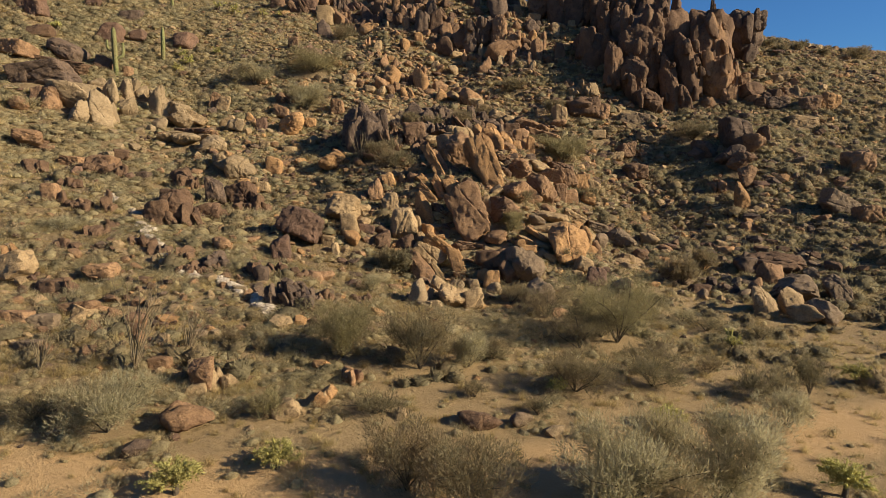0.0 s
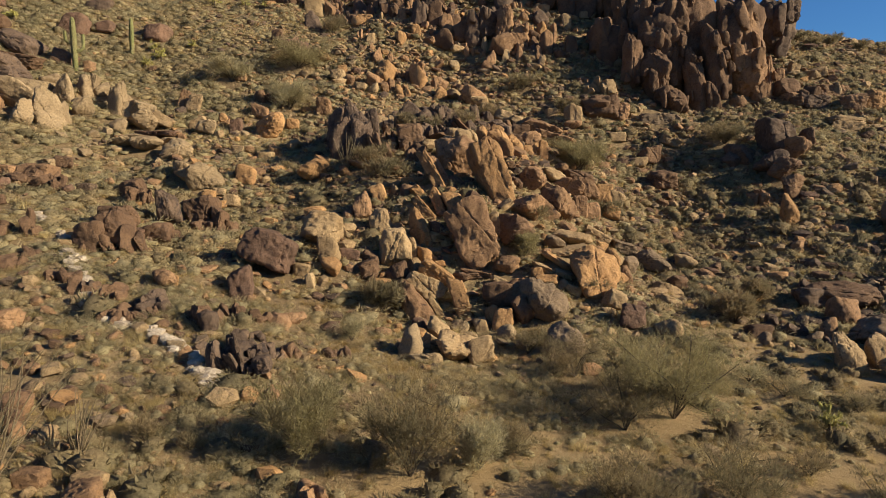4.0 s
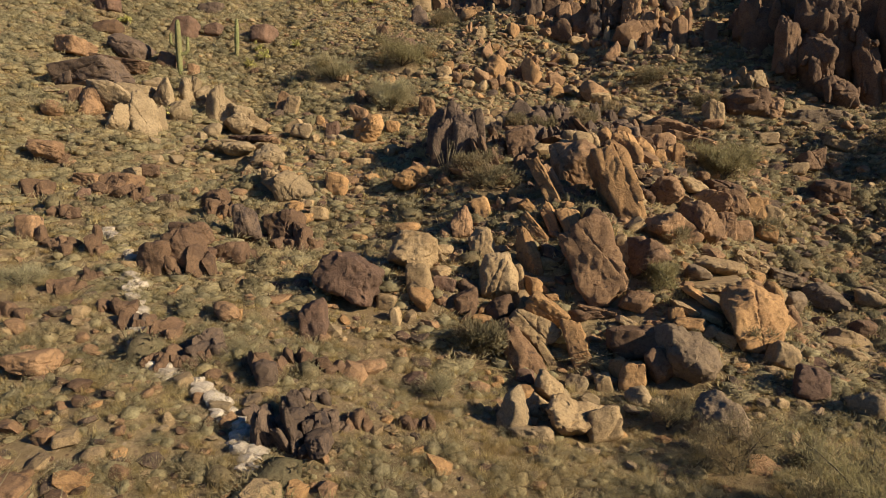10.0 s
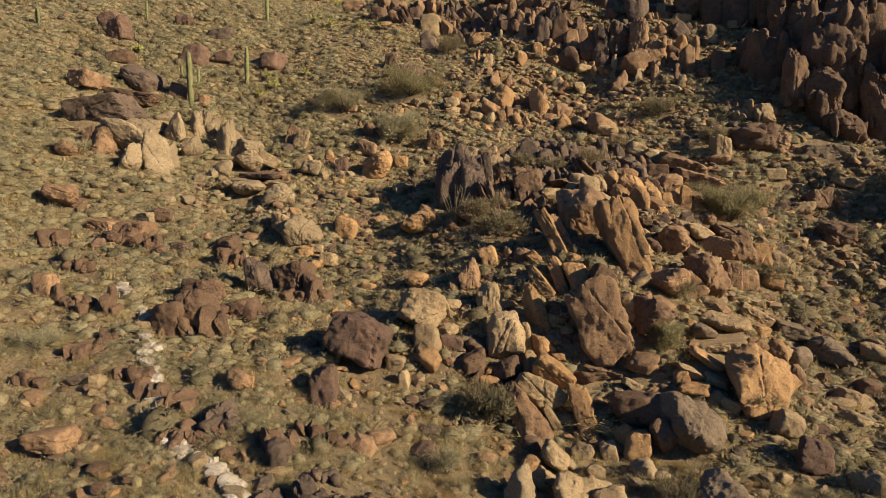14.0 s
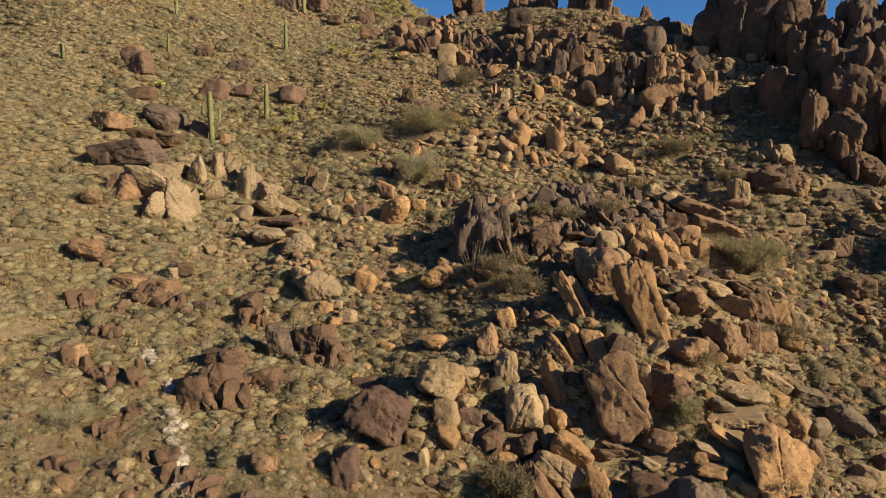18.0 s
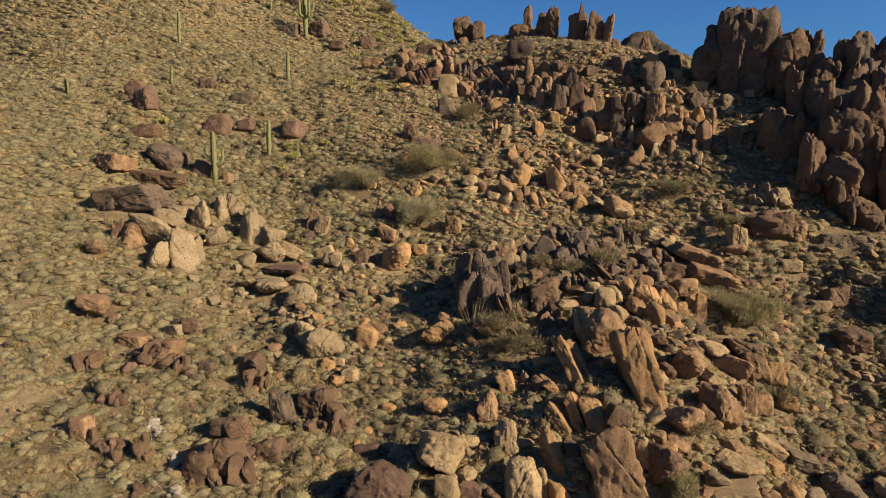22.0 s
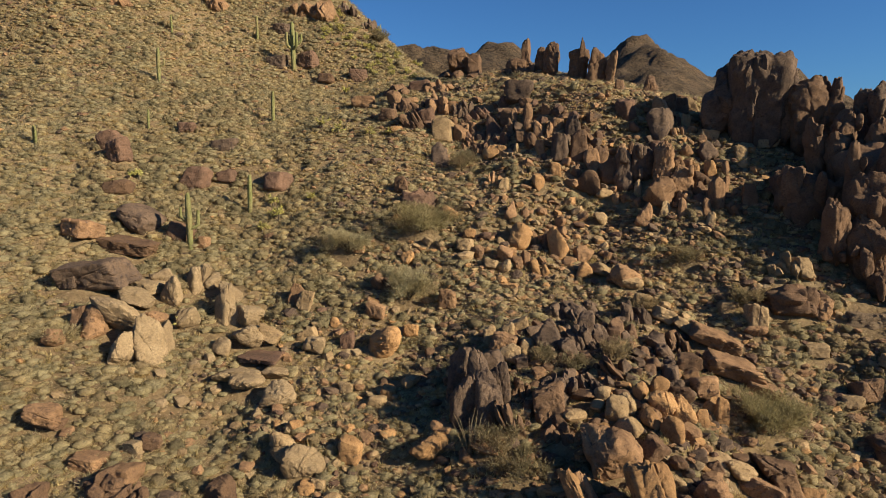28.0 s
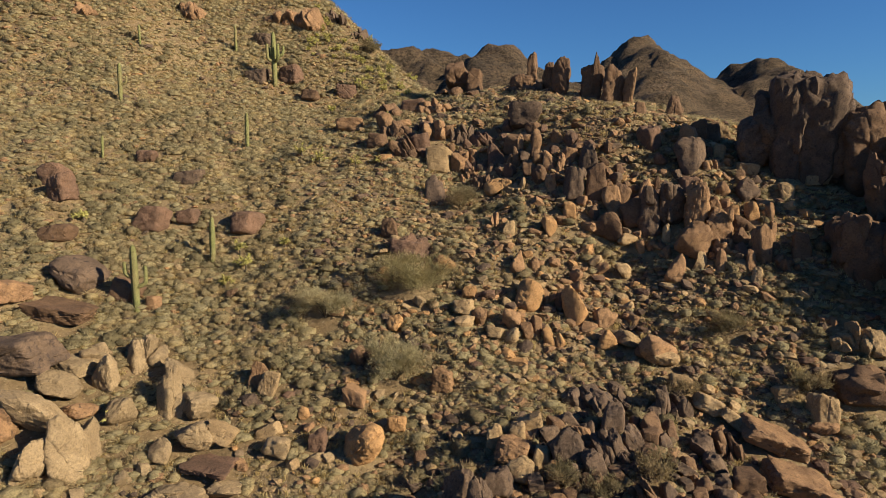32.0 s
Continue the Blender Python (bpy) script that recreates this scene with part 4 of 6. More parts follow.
stone(-13.19, 105.41, 0.44, 1.96, 2.35, 1.69, 0, 0, "jagged", "umber")
stone(-11.82, 103.87, 0.40, 2.55, 1.78, 2.06, -20, 10, "block", "orange")
stone(-10.37, 103.48, 0.28, 1.26, 1.89, 1.14, 0, 10, "block", "orange")
stone(-8.82, 102.94, 0.42, 2.12, 1.87, 1.61, 0, 0, "jagged", "tan")
stone(-5.58, 102.19, 0.26, 1.22, 2.57, 1.04, 0, 10, "column", "brown")
stone(-3.29, 101.40, 0.51, 2.28, 3.85, 2.07, 0, 10, "block", "dark")
stone(-1.05, 101.64, 0.46, 2.04, 4.56, 1.74, 0, 10, "column", "umber")
stone(0.46, 100.53, 0.37, 1.77, 3.65, 1.51, 0, 10, "column", "brown")
stone(1.39, 101.21, 0.45, 2.02, 2.73, 1.82, 0, 10, "round", "umber")
stone(2.47, 99.55, 0.56, 2.55, 3.59, 2.31, -6, 10, "block", "umber")
stone(-0.14, 98.41, 0.64, 2.88, 2.88, 2.61, -6, 10, "round", "umber")
stone(3.94, 101.79, 0.26, 1.66, 2.61, 1.41, 0, 10, "column", "brown")
stone(3.69, 99.44, 0.31, 1.38, 3.11, 1.18, 0, 10, "column", "umber")
stone(1.95, 97.51, 0.45, 1.81, 1.24, 1.82, 0, 10, "round", "tan")
stone(5.11, 102.29, 0.19, 0.59, 1.90, 0.51, 0, 10, "column", "umber")
stone(5.57, 97.66, 0.24, 1.01, 2.35, 0.86, -4, 10, "column", "tan")
stone(7.58, 95.80, 1.15, 3.14, 3.68, 3.20, 0, 10, "round", "brown")
stone(5.89, 93.89, 0.33, 1.91, 3.29, 1.63, -4, 10, "column", "brown")
stone(8.08, 94.27, 0.22, 1.16, 2.22, 0.99, 4, 10, "column", "tan")
stone(8.59, 95.41, 0.29, 0.64, 2.90, 0.55, 0, 10, "column", "brown")
stone(10.34, 95.78, 0.40, 1.82, 2.36, 1.56, 0, 0, "jagged", "brown")
stone(9.79, 93.87, 0.28, 0.94, 2.82, 0.80, 0, 10, "column", "brown")
stone(11.23, 98.77, 0.39, 1.78, 2.01, 1.61, 0, 10, "round", "orange")
stone(12.15, 97.80, 0.39, 1.75, 1.86, 1.59, 0, 10, "round", "umber")
stone(13.35, 98.72, 0.32, 1.44, 2.43, 1.30, 0, 10, "round", "orange")
stone(13.23, 94.42, 0.50, 1.66, 4.99, 1.43, 2, 10, "column", "brown")
stone(12.20, 93.51, 0.28, 0.93, 2.78, 0.79, 4, 10, "column", "brown")
stone(12.43, 92.24, 0.20, 1.01, 2.02, 0.86, 0, 10, "column", "tan")
stone(14.47, 96.30, 0.29, 0.75, 2.88, 0.64, 0, 10, "column", "brown")
stone(14.81, 98.62, 0.24, 0.88, 2.42, 0.75, 0, 10, "column", "brown")
stone(14.97, 93.81, 0.41, 1.84, 2.15, 1.58, 0, 0, "jagged", "umber")
stone(16.48, 94.90, 0.33, 1.56, 3.32, 1.33, 0, 10, "column", "umber")
stone(8.44, 104.49, 0.46, 3.02, 4.59, 2.59, 0, 10, "column", "dark")
stone(10.15, 110.50, 0.40, 1.82, 2.85, 1.65, 0, 10, "block", "umber")
stone(11.73, 111.06, 0.44, 1.95, 2.86, 1.78, 0, 10, "block", "umber")
stone(13.29, 112.81, 0.29, 1.33, 3.18, 1.21, -16, 10, "block", "tan")
stone(11.76, 107.12, 0.27, 1.24, 2.11, 1.12, 0, 10, "block", "tan")
stone(8.10, 101.97, 0.10, 1.88, 2.09, 1.70, 0, 10, "block", "purple")
stone(15.44, 106.71, 0.22, 2.81, 1.10, 2.26, 16, 0, "slab", "tan")
stone(14.02, 104.73, 0.24, 2.03, 1.20, 1.64, 10, 0, "slab", "tan")
stone(16.59, 106.53, 0.32, 1.58, 1.46, 1.33, 0, 10, "block", "tan")
stone(17.07, 101.68, 0.30, 1.37, 2.16, 1.24, -8, 10, "block", "tan")
stone(14.27, 109.55, 0.28, 1.40, 1.27, 1.15, 0, 10, "block", "umber")
stone(23.30, 106.84, 0.37, 2.04, 3.59, 1.76, 0, 10, "column", "umber")
stone(20.26, 103.78, 0.21, 2.55, 1.04, 2.05, -4, 0, "slab", "tan")
stone(-8.17, 92.37, 0.51, 1.41, 2.27, 1.42, -6, 10, "round", "brown")
stone(-6.60, 93.12, 0.19, 0.87, 1.74, 0.79, -8, 10, "round", "brown")
stone(-6.83, 89.17, 0.91, 2.47, 3.19, 2.52, -10, 10, "round", "orange")
stone(-5.44, 89.96, 0.16, 0.73, 2.39, 0.66, -6, 10, "round", "brown")
stone(-2.87, 88.82, 0.74, 2.02, 4.35, 2.06, -14, 10, "round", "orange")
stone(-4.00, 89.85, 0.56, 1.55, 2.68, 1.57, -6, 10, "round", "umber")
stone(-0.50, 88.71, 0.70, 2.01, 1.91, 2.04, 20, 10, "round", "brown")
stone(-0.35, 86.32, 0.60, 1.64, 1.74, 1.66, -8, 10, "round", "orange")
stone(1.37, 87.02, 0.49, 2.43, 1.36, 2.46, 10, 10, "round", "tan")
stone(-8.06, 86.11, 0.54, 1.48, 1.87, 1.49, -6, 10, "round", "brown")
stone(-6.77, 85.48, 0.39, 1.07, 1.65, 1.08, 0, 10, "round", "brown")
stone(-6.06, 86.27, 0.36, 0.98, 1.86, 0.99, 0, 10, "round", "brown")
stone(-7.92, 84.82, 0.42, 1.16, 1.35, 1.17, 0, 10, "round", "tan")
stone(-4.95, 85.56, 0.33, 0.92, 1.74, 0.93, -6, 10, "round", "orange")
stone(-3.98, 85.40, 0.18, 0.82, 1.54, 0.74, -6, 10, "round", "orange")
stone(-9.38, 84.86, 0.35, 1.45, 0.97, 1.47, 10, 10, "block", "tan")
stone(-10.78, 86.38, 0.47, 1.30, 1.50, 1.32, 0, 10, "round", "brown")
stone(-12.30, 87.02, 0.55, 1.72, 1.52, 1.74, 0, 10, "block", "tan")
stone(2.86, 85.77, 0.52, 1.99, 1.42, 2.01, 12, 10, "round", "umber")
stone(4.16, 85.17, 0.47, 2.14, 1.30, 2.16, 14, 10, "round", "tan")
stone(-2.84, 93.20, 0.43, 1.19, 1.51, 1.20, 0, 10, "round", "brown")
stone(1.42, 94.71, 0.51, 1.42, 1.53, 1.43, 0, 10, "round", "tan")
stone(-5.48, 96.95, 0.54, 1.49, 2.06, 1.50, -4, 10, "round", "orange")
stone(-3.56, 99.05, 0.28, 1.29, 2.10, 1.16, 4, 10, "block", "orange")
stone(-10.68, 97.77, 0.34, 1.53, 1.88, 1.31, 0, 0, "jagged", "brown")
stone(-9.42, 96.43, 0.18, 1.15, 1.84, 0.98, 0, 10, "column", "tan")
stone(-18.43, 93.37, 0.19, 3.39, 3.08, 2.94, -6, 0, "jagged", "purple")
stone(-21.10, 95.40, 0.64, 1.76, 1.99, 1.79, 0, 10, "block", "umber")
stone(-14.94, 92.00, 0.56, 1.98, 1.54, 2.00, -8, 10, "round", "orange")
stone(-17.16, 90.42, 0.39, 1.40, 1.08, 1.42, 0, 10, "block", "tan")
stone(-12.09, 88.85, 0.41, 1.14, 1.14, 1.15, 0, 10, "block", "orange")
stone(-17.85, 85.02, 0.51, 1.40, 1.40, 1.42, 0, 10, "round", "orange")
stone(-18.92, 81.69, 0.47, 2.09, 2.09, 1.81, 0, 0, "jagged", "umber")
stone(25.89, 50.54, 0.61, 4.71, 1.62, 4.50, 6, 10, "round", "umber")
stone(23.99, 47.16, 0.65, 1.74, 1.96, 1.82, 0, 10, "round", "brown")
stone(24.42, 43.83, 0.80, 2.93, 2.10, 3.10, 18, 15, "round", "grey")
stone(20.54, 40.65, 0.51, 1.35, 2.71, 1.41, -8, 15, "round", "tan")
stone(22.61, 41.42, 0.62, 1.64, 2.04, 1.72, -14, 10, "round", "tan")
stone(22.47, 39.30, 0.46, 1.99, 1.24, 2.06, 14, 10, "round", "tan")
stone(23.62, 39.19, 0.63, 1.74, 1.67, 1.82, 0, 10, "round", "grey")
stone(26.66, 43.29, 0.57, 1.52, 2.28, 1.58, -20, 10, "block", "grey")
stone(19.55, 46.71, 0.27, 1.65, 1.20, 1.04, 0, 0, "jagged", "dark")
stone(20.40, 45.59, 0.24, 1.46, 1.09, 0.95, 0, 0, "jagged", "dark")
stone(18.21, 45.26, 0.18, 1.45, 0.80, 1.17, 0, 10, "block", "umber")
stone(21.96, 44.96, 0.37, 1.01, 1.58, 1.03, 0, 10, "round", "brown")
stone(23.62, 49.89, 0.54, 2.00, 1.44, 2.08, 0, 10, "block", "dark")
stone(34.82, 115.23, 0.61, 3.52, 2.75, 2.81, 0, 10, "round", "brown")
stone(32.40, 106.77, 0.68, 4.35, 2.95, 3.63, 6, 10, "round", "orange")
stone(29.70, 104.77, 0.56, 2.76, 2.48, 2.28, 0, 10, "round", "orange")
stone(27.06, 105.28, 0.40, 1.68, 3.91, 1.44, 0, 10, "column", "brown")
stone(34.54, 106.30, 0.56, 2.08, 5.42, 1.82, -6, 10, "column", "brown")
stone(30.38, 97.89, 0.58, 2.54, 5.71, 2.19, -14, 10, "column", "brown")
stone(25.94, 89.59, 1.60, 4.28, 4.97, 4.44, -16, 10, "round", "umber")
stone(25.68, 95.61, 0.73, 2.00, 2.25, 2.03, -10, 10, "round", "umber")
stone(29.09, 110.32, 0.48, 3.23, 2.20, 2.58, 0, 10, "block", "umber")
stone(32.86, 113.46, 0.40, 3.01, 1.81, 2.41, 0, 10, "block", "umber")
stone(22.63, 95.58, 0.92, 3.15, 2.52, 3.21, 0, 10, "round", "umber")
stone(34.97, 111.35, 0.64, 4.37, 2.91, 3.50, 0, 10, "block", "umber")
stone(33.49, 112.07, 0.42, 2.95, 1.92, 2.36, 0, 10, "block", "umber")
stone(32.56, 72.90, 1.17, 3.13, 3.66, 3.24, 0, 10, "block", "dark")
stone(33.32, 71.32, 0.75, 2.35, 2.04, 2.41, 20, 10, "round", "brown")
stone(31.14, 68.94, 0.72, 2.95, 1.97, 2.99, 0, 10, "round", "umber")
stone(29.26, 73.43, 0.59, 3.17, 2.64, 2.28, 0, 0, "jagged", "dark")
stone(35.73, 73.37, 0.46, 1.26, 2.32, 1.28, -10, 10, "block", "umber")
stone(30.83, 70.30, 0.74, 3.02, 2.01, 3.07, 0, 10, "round", "dark")
stone(17.34, 83.24, 0.89, 3.64, 2.43, 3.72, 0, 10, "round", "umber")
stone(19.79, 83.27, 0.67, 1.82, 2.07, 1.85, 0, 10, "block", "umber")
stone(43.31, 91.30, 0.40, 1.34, 2.01, 1.08, 14, 0, "slab", "tan")
stone(45.88, 91.06, 0.30, 2.68, 1.47, 2.15, -14, 0, "slab", "tan")
stone(46.00, 86.14, 0.19, 0.88, 1.89, 0.80, 0, 10, "round", "pale")
stone(42.30, 85.85, 0.56, 3.77, 2.51, 2.16, 0, 0, "jagged", "umber")
stone(40.26, 86.86, 0.84, 2.54, 2.29, 2.58, 0, 10, "block", "umber")
stone(43.57, 80.55, 0.24, 3.52, 1.17, 2.83, 6, 0, "slab", "tan")
stone(18.83, 79.84, 0.21, 1.75, 1.05, 1.40, 0, 0, "slab", "tan")
stone(21.25, 76.33, 0.69, 2.22, 1.88, 2.25, 0, 10, "block", "umber")
stone(25.28, 78.01, 0.13, 0.57, 1.70, 0.51, 0, 10, "round", "pale")
stone(24.31, 78.52, 0.21, 2.51, 1.03, 2.02, 20, 0, "slab", "tan")
stone(19.84, 75.27, 0.40, 1.53, 1.09, 1.56, 0, 10, "block", "tan")
stone(20.75, 70.68, 0.75, 2.54, 2.03, 2.62, 0, 10, "block", "umber")
stone(-20.25, 46.05, 0.61, 1.66, 1.89, 1.70, 0, 10, "block", "umber")
stone(-19.20, 46.80, 0.69, 1.86, 2.16, 1.92, -6, 10, "block", "umber")
stone(-20.26, 48.97, 0.43, 2.04, 1.15, 2.14, 0, 10, "block", "umber")
stone(-18.25, 40.92, 0.25, 1.81, 1.11, 0.95, 0, 0, "jagged", "umber")
stone(-14.28, 39.19, 0.31, 1.39, 1.76, 1.20, -14, 0, "jagged", "umber")
stone(-15.22, 38.41, 0.23, 1.36, 1.04, 0.90, 0, 0, "jagged", "umber")
stone(-11.36, 39.14, 0.34, 1.59, 1.50, 1.30, -8, 0, "jagged", "umber")
stone(-10.55, 40.76, 0.27, 1.44, 1.20, 1.04, 0, 0, "jagged", "umber")
stone(-16.72, 54.01, 0.75, 2.21, 2.00, 2.31, -10, 10, "block", "umber")
stone(-17.54, 48.94, 0.47, 1.58, 1.27, 1.62, 0, 10, "block", "umber")
stone(-27.90, 46.44, 0.41, 1.11, 1.36, 1.14, -10, 10, "block", "brown")
stone(-25.80, 46.12, 0.20, 1.58, 0.91, 0.78, 0, 0, "jagged", "umber")
stone(-31.75, 56.43, 0.21, 2.38, 1.03, 1.92, 8, 0, "slab", "brown")
stone(-28.71, 55.62, 0.42, 2.01, 1.16, 2.04, 0, 10, "block", "brown")
stone(-36.59, 58.30, 0.55, 2.93, 1.51, 2.98, 6, 10, "round", "brown")
stone(-22.68, 56.56, 0.66, 1.78, 2.09, 1.83, -8, 10, "block", "umber")
stone(-23.32, 42.57, 0.24, 1.63, 1.09, 0.94, 0, 0, "jagged", "umber")
stone(-23.43, 40.01, 0.22, 1.51, 1.00, 0.86, 0, 0, "jagged", "umber")
stone(-9.67, 35.70, 0.32, 1.41, 1.49, 1.22, -14, 0, "jagged", "dark")
stone(-8.71, 36.17, 0.28, 1.23, 1.67, 1.06, -16, 0, "jagged", "dark")
stone(-7.56, 36.25, 0.26, 1.19, 1.26, 1.02, -10, 0, "jagged", "dark")
stone(-6.84, 36.83, 0.23, 1.01, 1.01, 0.87, 0, 0, "jagged", "umber")
stone(-4.92, 38.05, 0.23, 1.26, 1.05, 0.91, 0, 0, "jagged", "umber")
stone(-8.75, 37.77, 0.18, 1.31, 0.81, 0.70, -14, 0, "jagged", "dark")
stone(-39.50, 66.67, 0.65, 1.76, 2.64, 1.79, 8, 10, "round", "brown")
stone(-20.67, 61.35, 0.46, 2.11, 1.27, 2.14, 26, 10, "round", "tan")
stone(-14.56, 42.37, 0.34, 1.34, 0.93, 1.37, 0, 10, "round", "brown")
stone(-17.32, 59.49, 0.14, 0.97, 0.64, 0.78, 0, 10, "block", "tan")
stone(-18.01, 59.07, 0.16, 1.04, 0.72, 0.84, 0, 10, "block", "orange")
stone(1.40, 23.69, 0.17, 1.63, 0.74, 1.32, 0, 10, "round", "umber")
stone(-6.01, 23.62, 0.18, 1.05, 0.88, 0.86, -30, 0, "slab", "tan")
stone(-4.85, 24.67, 0.10, 0.74, 0.48, 0.60, -40, 0, "slab", "tan")
stone(-9.27, 22.47, 0.33, 1.84, 0.90, 1.89, 0, 10, "round", "brown")
stone(-8.41, 26.41, 0.18, 0.80, 1.00, 0.69, 0, 0, "jagged", "umber")
stone(-20.54, 34.83, 0.36, 1.62, 1.88, 1.40, 0, 0, "jagged", "umber")
stone(-4.87, 25.12, 0.08, 1.14, 0.41, 0.92, -34, 0, "slab", "orange")
stone(-4.07, 27.60, 0.13, 0.75, 0.60, 0.60, 0, 10, "round", "brown")
stone(-23.94, 36.06, 0.59, 1.90, 1.59, 1.95, -20, 10, "block", "tan")
stone(-17.71, 31.41, 0.15, 1.12, 0.73, 0.90, 20, 0, "slab", "tan")
stone(-21.42, 34.90, 0.34, 1.36, 0.93, 1.38, 0, 10, "block", "umber")
stone(-19.67, 36.94, 0.36, 1.63, 0.98, 1.66, 0, 10, "block", "brown")
stone(-14.58, 29.77, 0.15, 0.80, 0.69, 0.65, 0, 10, "block", "umber")
stone(-10.38, 26.90, 0.16, 0.97, 0.73, 0.78, 0, 10, "block", "tan")
stone(-9.80, 24.99, 0.12, 0.81, 0.54, 0.66, 0, 10, "block", "tan")
stone(-16.93, 73.11, 0.98, 2.93, 2.62, 3.04, 0, 10, "round", "orange")
stone(-25.38, 76.80, 0.54, 1.47, 2.16, 1.51, 12, 10, "block", "tan")
stone(-15.94, 61.95, 0.54, 1.47, 1.82, 1.50, 0, 10, "block", "orange")
stone(-18.81, 77.29, 0.61, 1.68, 1.68, 1.70, 0, 10, "block", "brown")
stone(-18.56, 60.01, 0.87, 2.53, 2.36, 2.59, 0, 10, "round", "pale")
stone(-23.01, 66.17, 0.70, 2.59, 1.91, 2.64, -10, 10, "round", "pale")
stone(-26.15, 66.90, 0.54, 3.13, 1.47, 3.18, 10, 10, "round", "pale")
stone(-16.10, 58.49, 0.35, 1.22, 0.98, 1.23, 0, 10, "block", "tan")
stone(-15.17, 68.08, 0.39, 1.25, 1.06, 1.27, 0, 10, "block", "orange")
stone(-13.68, 69.08, 0.39, 1.17, 1.07, 1.18, 0, 10, "round", "tan")
stone(-15.65, 67.16, 0.19, 1.42, 0.95, 1.15, 0, 0, "slab", "tan")
stone(-18.46, 68.13, 0.19, 1.17, 0.88, 0.94, 0, 10, "block", "tan")
stone(-18.81, 92.91, 0.23, 3.00, 2.08, 3.07, 0, 10, "block", "purple")
stone(-36.50, 95.00, 0.29, 3.20, 2.72, 3.26, 0, 10, "block", "purple")
stone(-57.18, 92.84, 0.28, 2.96, 2.64, 3.10, 0, 10, "block", "purple")
stone(-46.40, 100.38, 0.15, 3.14, 2.27, 2.55, 0, 10, "block", "dark")
stone(-42.62, 94.33, 0.18, 2.05, 1.74, 2.07, 0, 10, "block", "purple")
stone(-51.55, 86.54, 0.21, 3.01, 1.97, 3.06, 0, 10, "block", "umber")
stone(-52.75, 102.15, 0.12, 2.43, 1.78, 1.97, 0, 10, "block", "purple")
stone(-43.67, 129.66, 0.12, 3.04, 1.90, 2.45, 0, 10, "block", "umber")
stone(-32.78, 116.95, 0.44, 3.58, 1.97, 2.93, 0, 10, "block", "brown")

# ---- cliffs and crags built of many lobes ----
cliff = tagged(new("rock_butte"), "tall brown granite cliff of rounded columns with deep clefts", "cliff")
cliff.location = (31.6, 89.5, gz(31.6, 89.5))
lobe("buttress", cliff, 29.10, 94.00, 23.97, 10.11, 14.96, 0, "block", "umber")
lobe("buttress", cliff, 35.68, 93.50, 23.51, 9.25, 14.87, 0, "block", "umber")
lobe("buttress", cliff, 22.19, 95.00, 23.53, 7.32, 9.76, 0, "block", "umber")
lobe("lobe", cliff, 24.84, 87.00, 21.75, 3.56, 5.49, 0, "round", "umber")
lobe("lobe", cliff, 26.30, 85.50, 17.85, 3.66, 3.66, 0, "round", "umber")
lobe("column", cliff, 22.41, 88.00, 22.86, 2.55, 5.93, 0, "column", "umber")
lobe("lobe", cliff, 25.95, 89.50, 25.61, 4.87, 5.31, -8, "round", "umber")
lobe("lobe", cliff, 28.10, 91.00, 28.98, 3.53, 3.84, 0, "round", "umber")
lobe("lobe", cliff, 25.03, 91.00, 29.42, 2.61, 3.22, 0, "round", "umber")
lobe("column", cliff, 29.59, 91.00, 29.71, 2.15, 5.69, 0, "column", "umber")
lobe("lobe", cliff, 31.43, 92.00, 30.45, 2.79, 4.66, 0, "round", "umber")
lobe("column", cliff, 27.97, 88.50, 23.70, 3.02, 6.43, -8, "column", "umber")
lobe("column", cliff, 29.39, 86.50, 20.03, 2.52, 8.60, -10, "column", "umber")
lobe("column", cliff, 32.30, 87.00, 21.60, 3.44, 10.83, -8, "column", "umber")
lobe("lobe", cliff, 34.22, 89.50, 26.05, 4.26, 7.46, 0, "round", "umber")
lobe("column", cliff, 36.85, 89.00, 26.54, 2.88, 6.97, -12, "column", "brown")
lobe("lobe", cliff, 35.77, 87.50, 21.24, 4.33, 6.13, 0, "round", "brown")
lobe("column", cliff, 38.54, 88.00, 20.79, 2.25, 5.23, -5, "column", "brown")
lobe("column", cliff, 37.21, 87.00, 18.14, 2.53, 4.62, 0, "column", "brown")
lobe("column", cliff, 34.20, 86.00, 17.04, 2.21, 3.09, 0, "column", "brown")
lobe("column", cliff, 31.45, 85.80, 17.74, 2.06, 4.96, -6, "column", "umber")
lobe("buttress", cliff, 40.13, 88.50, 20.56, 1.96, 3.02, 0, "block", "brown")
lobe("lobe", cliff, 43.09, 97.00, 28.26, 5.60, 7.58, 0, "round", "dark")
lobe("column", cliff, 36.45, 91.00, 29.71, 1.23, 4.76, 0, "column", "umber")
cliff = tagged(new("rock_crag"), "dark domed granite crag standing on the skyline", "crag")
cliff.location = (18.4, 105.0, gz(18.4, 105.0))
lobe("lobe", cliff, 19.84, 106.00, 36.29, 8.08, 12.12, 0, "block", "dark", False)
lobe("lobe", cliff, 17.26, 106.50, 36.42, 5.42, 8.44, 0, "round", "dark", False)
lobe("lobe", cliff, 15.17, 106.50, 35.63, 4.25, 5.46, 0, "round", "dark", False)
lobe("lobe", cliff, 24.09, 103.50, 35.44, 4.53, 6.57, 0, "round", "umber", False)
lobe("lobe", cliff, 21.64, 104.00, 37.54, 2.86, 5.15, 0, "block", "dark", False)
lobe("lobe", cliff, 26.60, 105.00, 37.17, 3.67, 4.01, 0, "round", "umber", False)
lobe("lobe", cliff, 18.46, 104.00, 40.43, 2.87, 2.30, 0, "round", "dark", False)
cliff = tagged(new("rock_crag"), "brown granite pinnacles along the saddle", "crag")
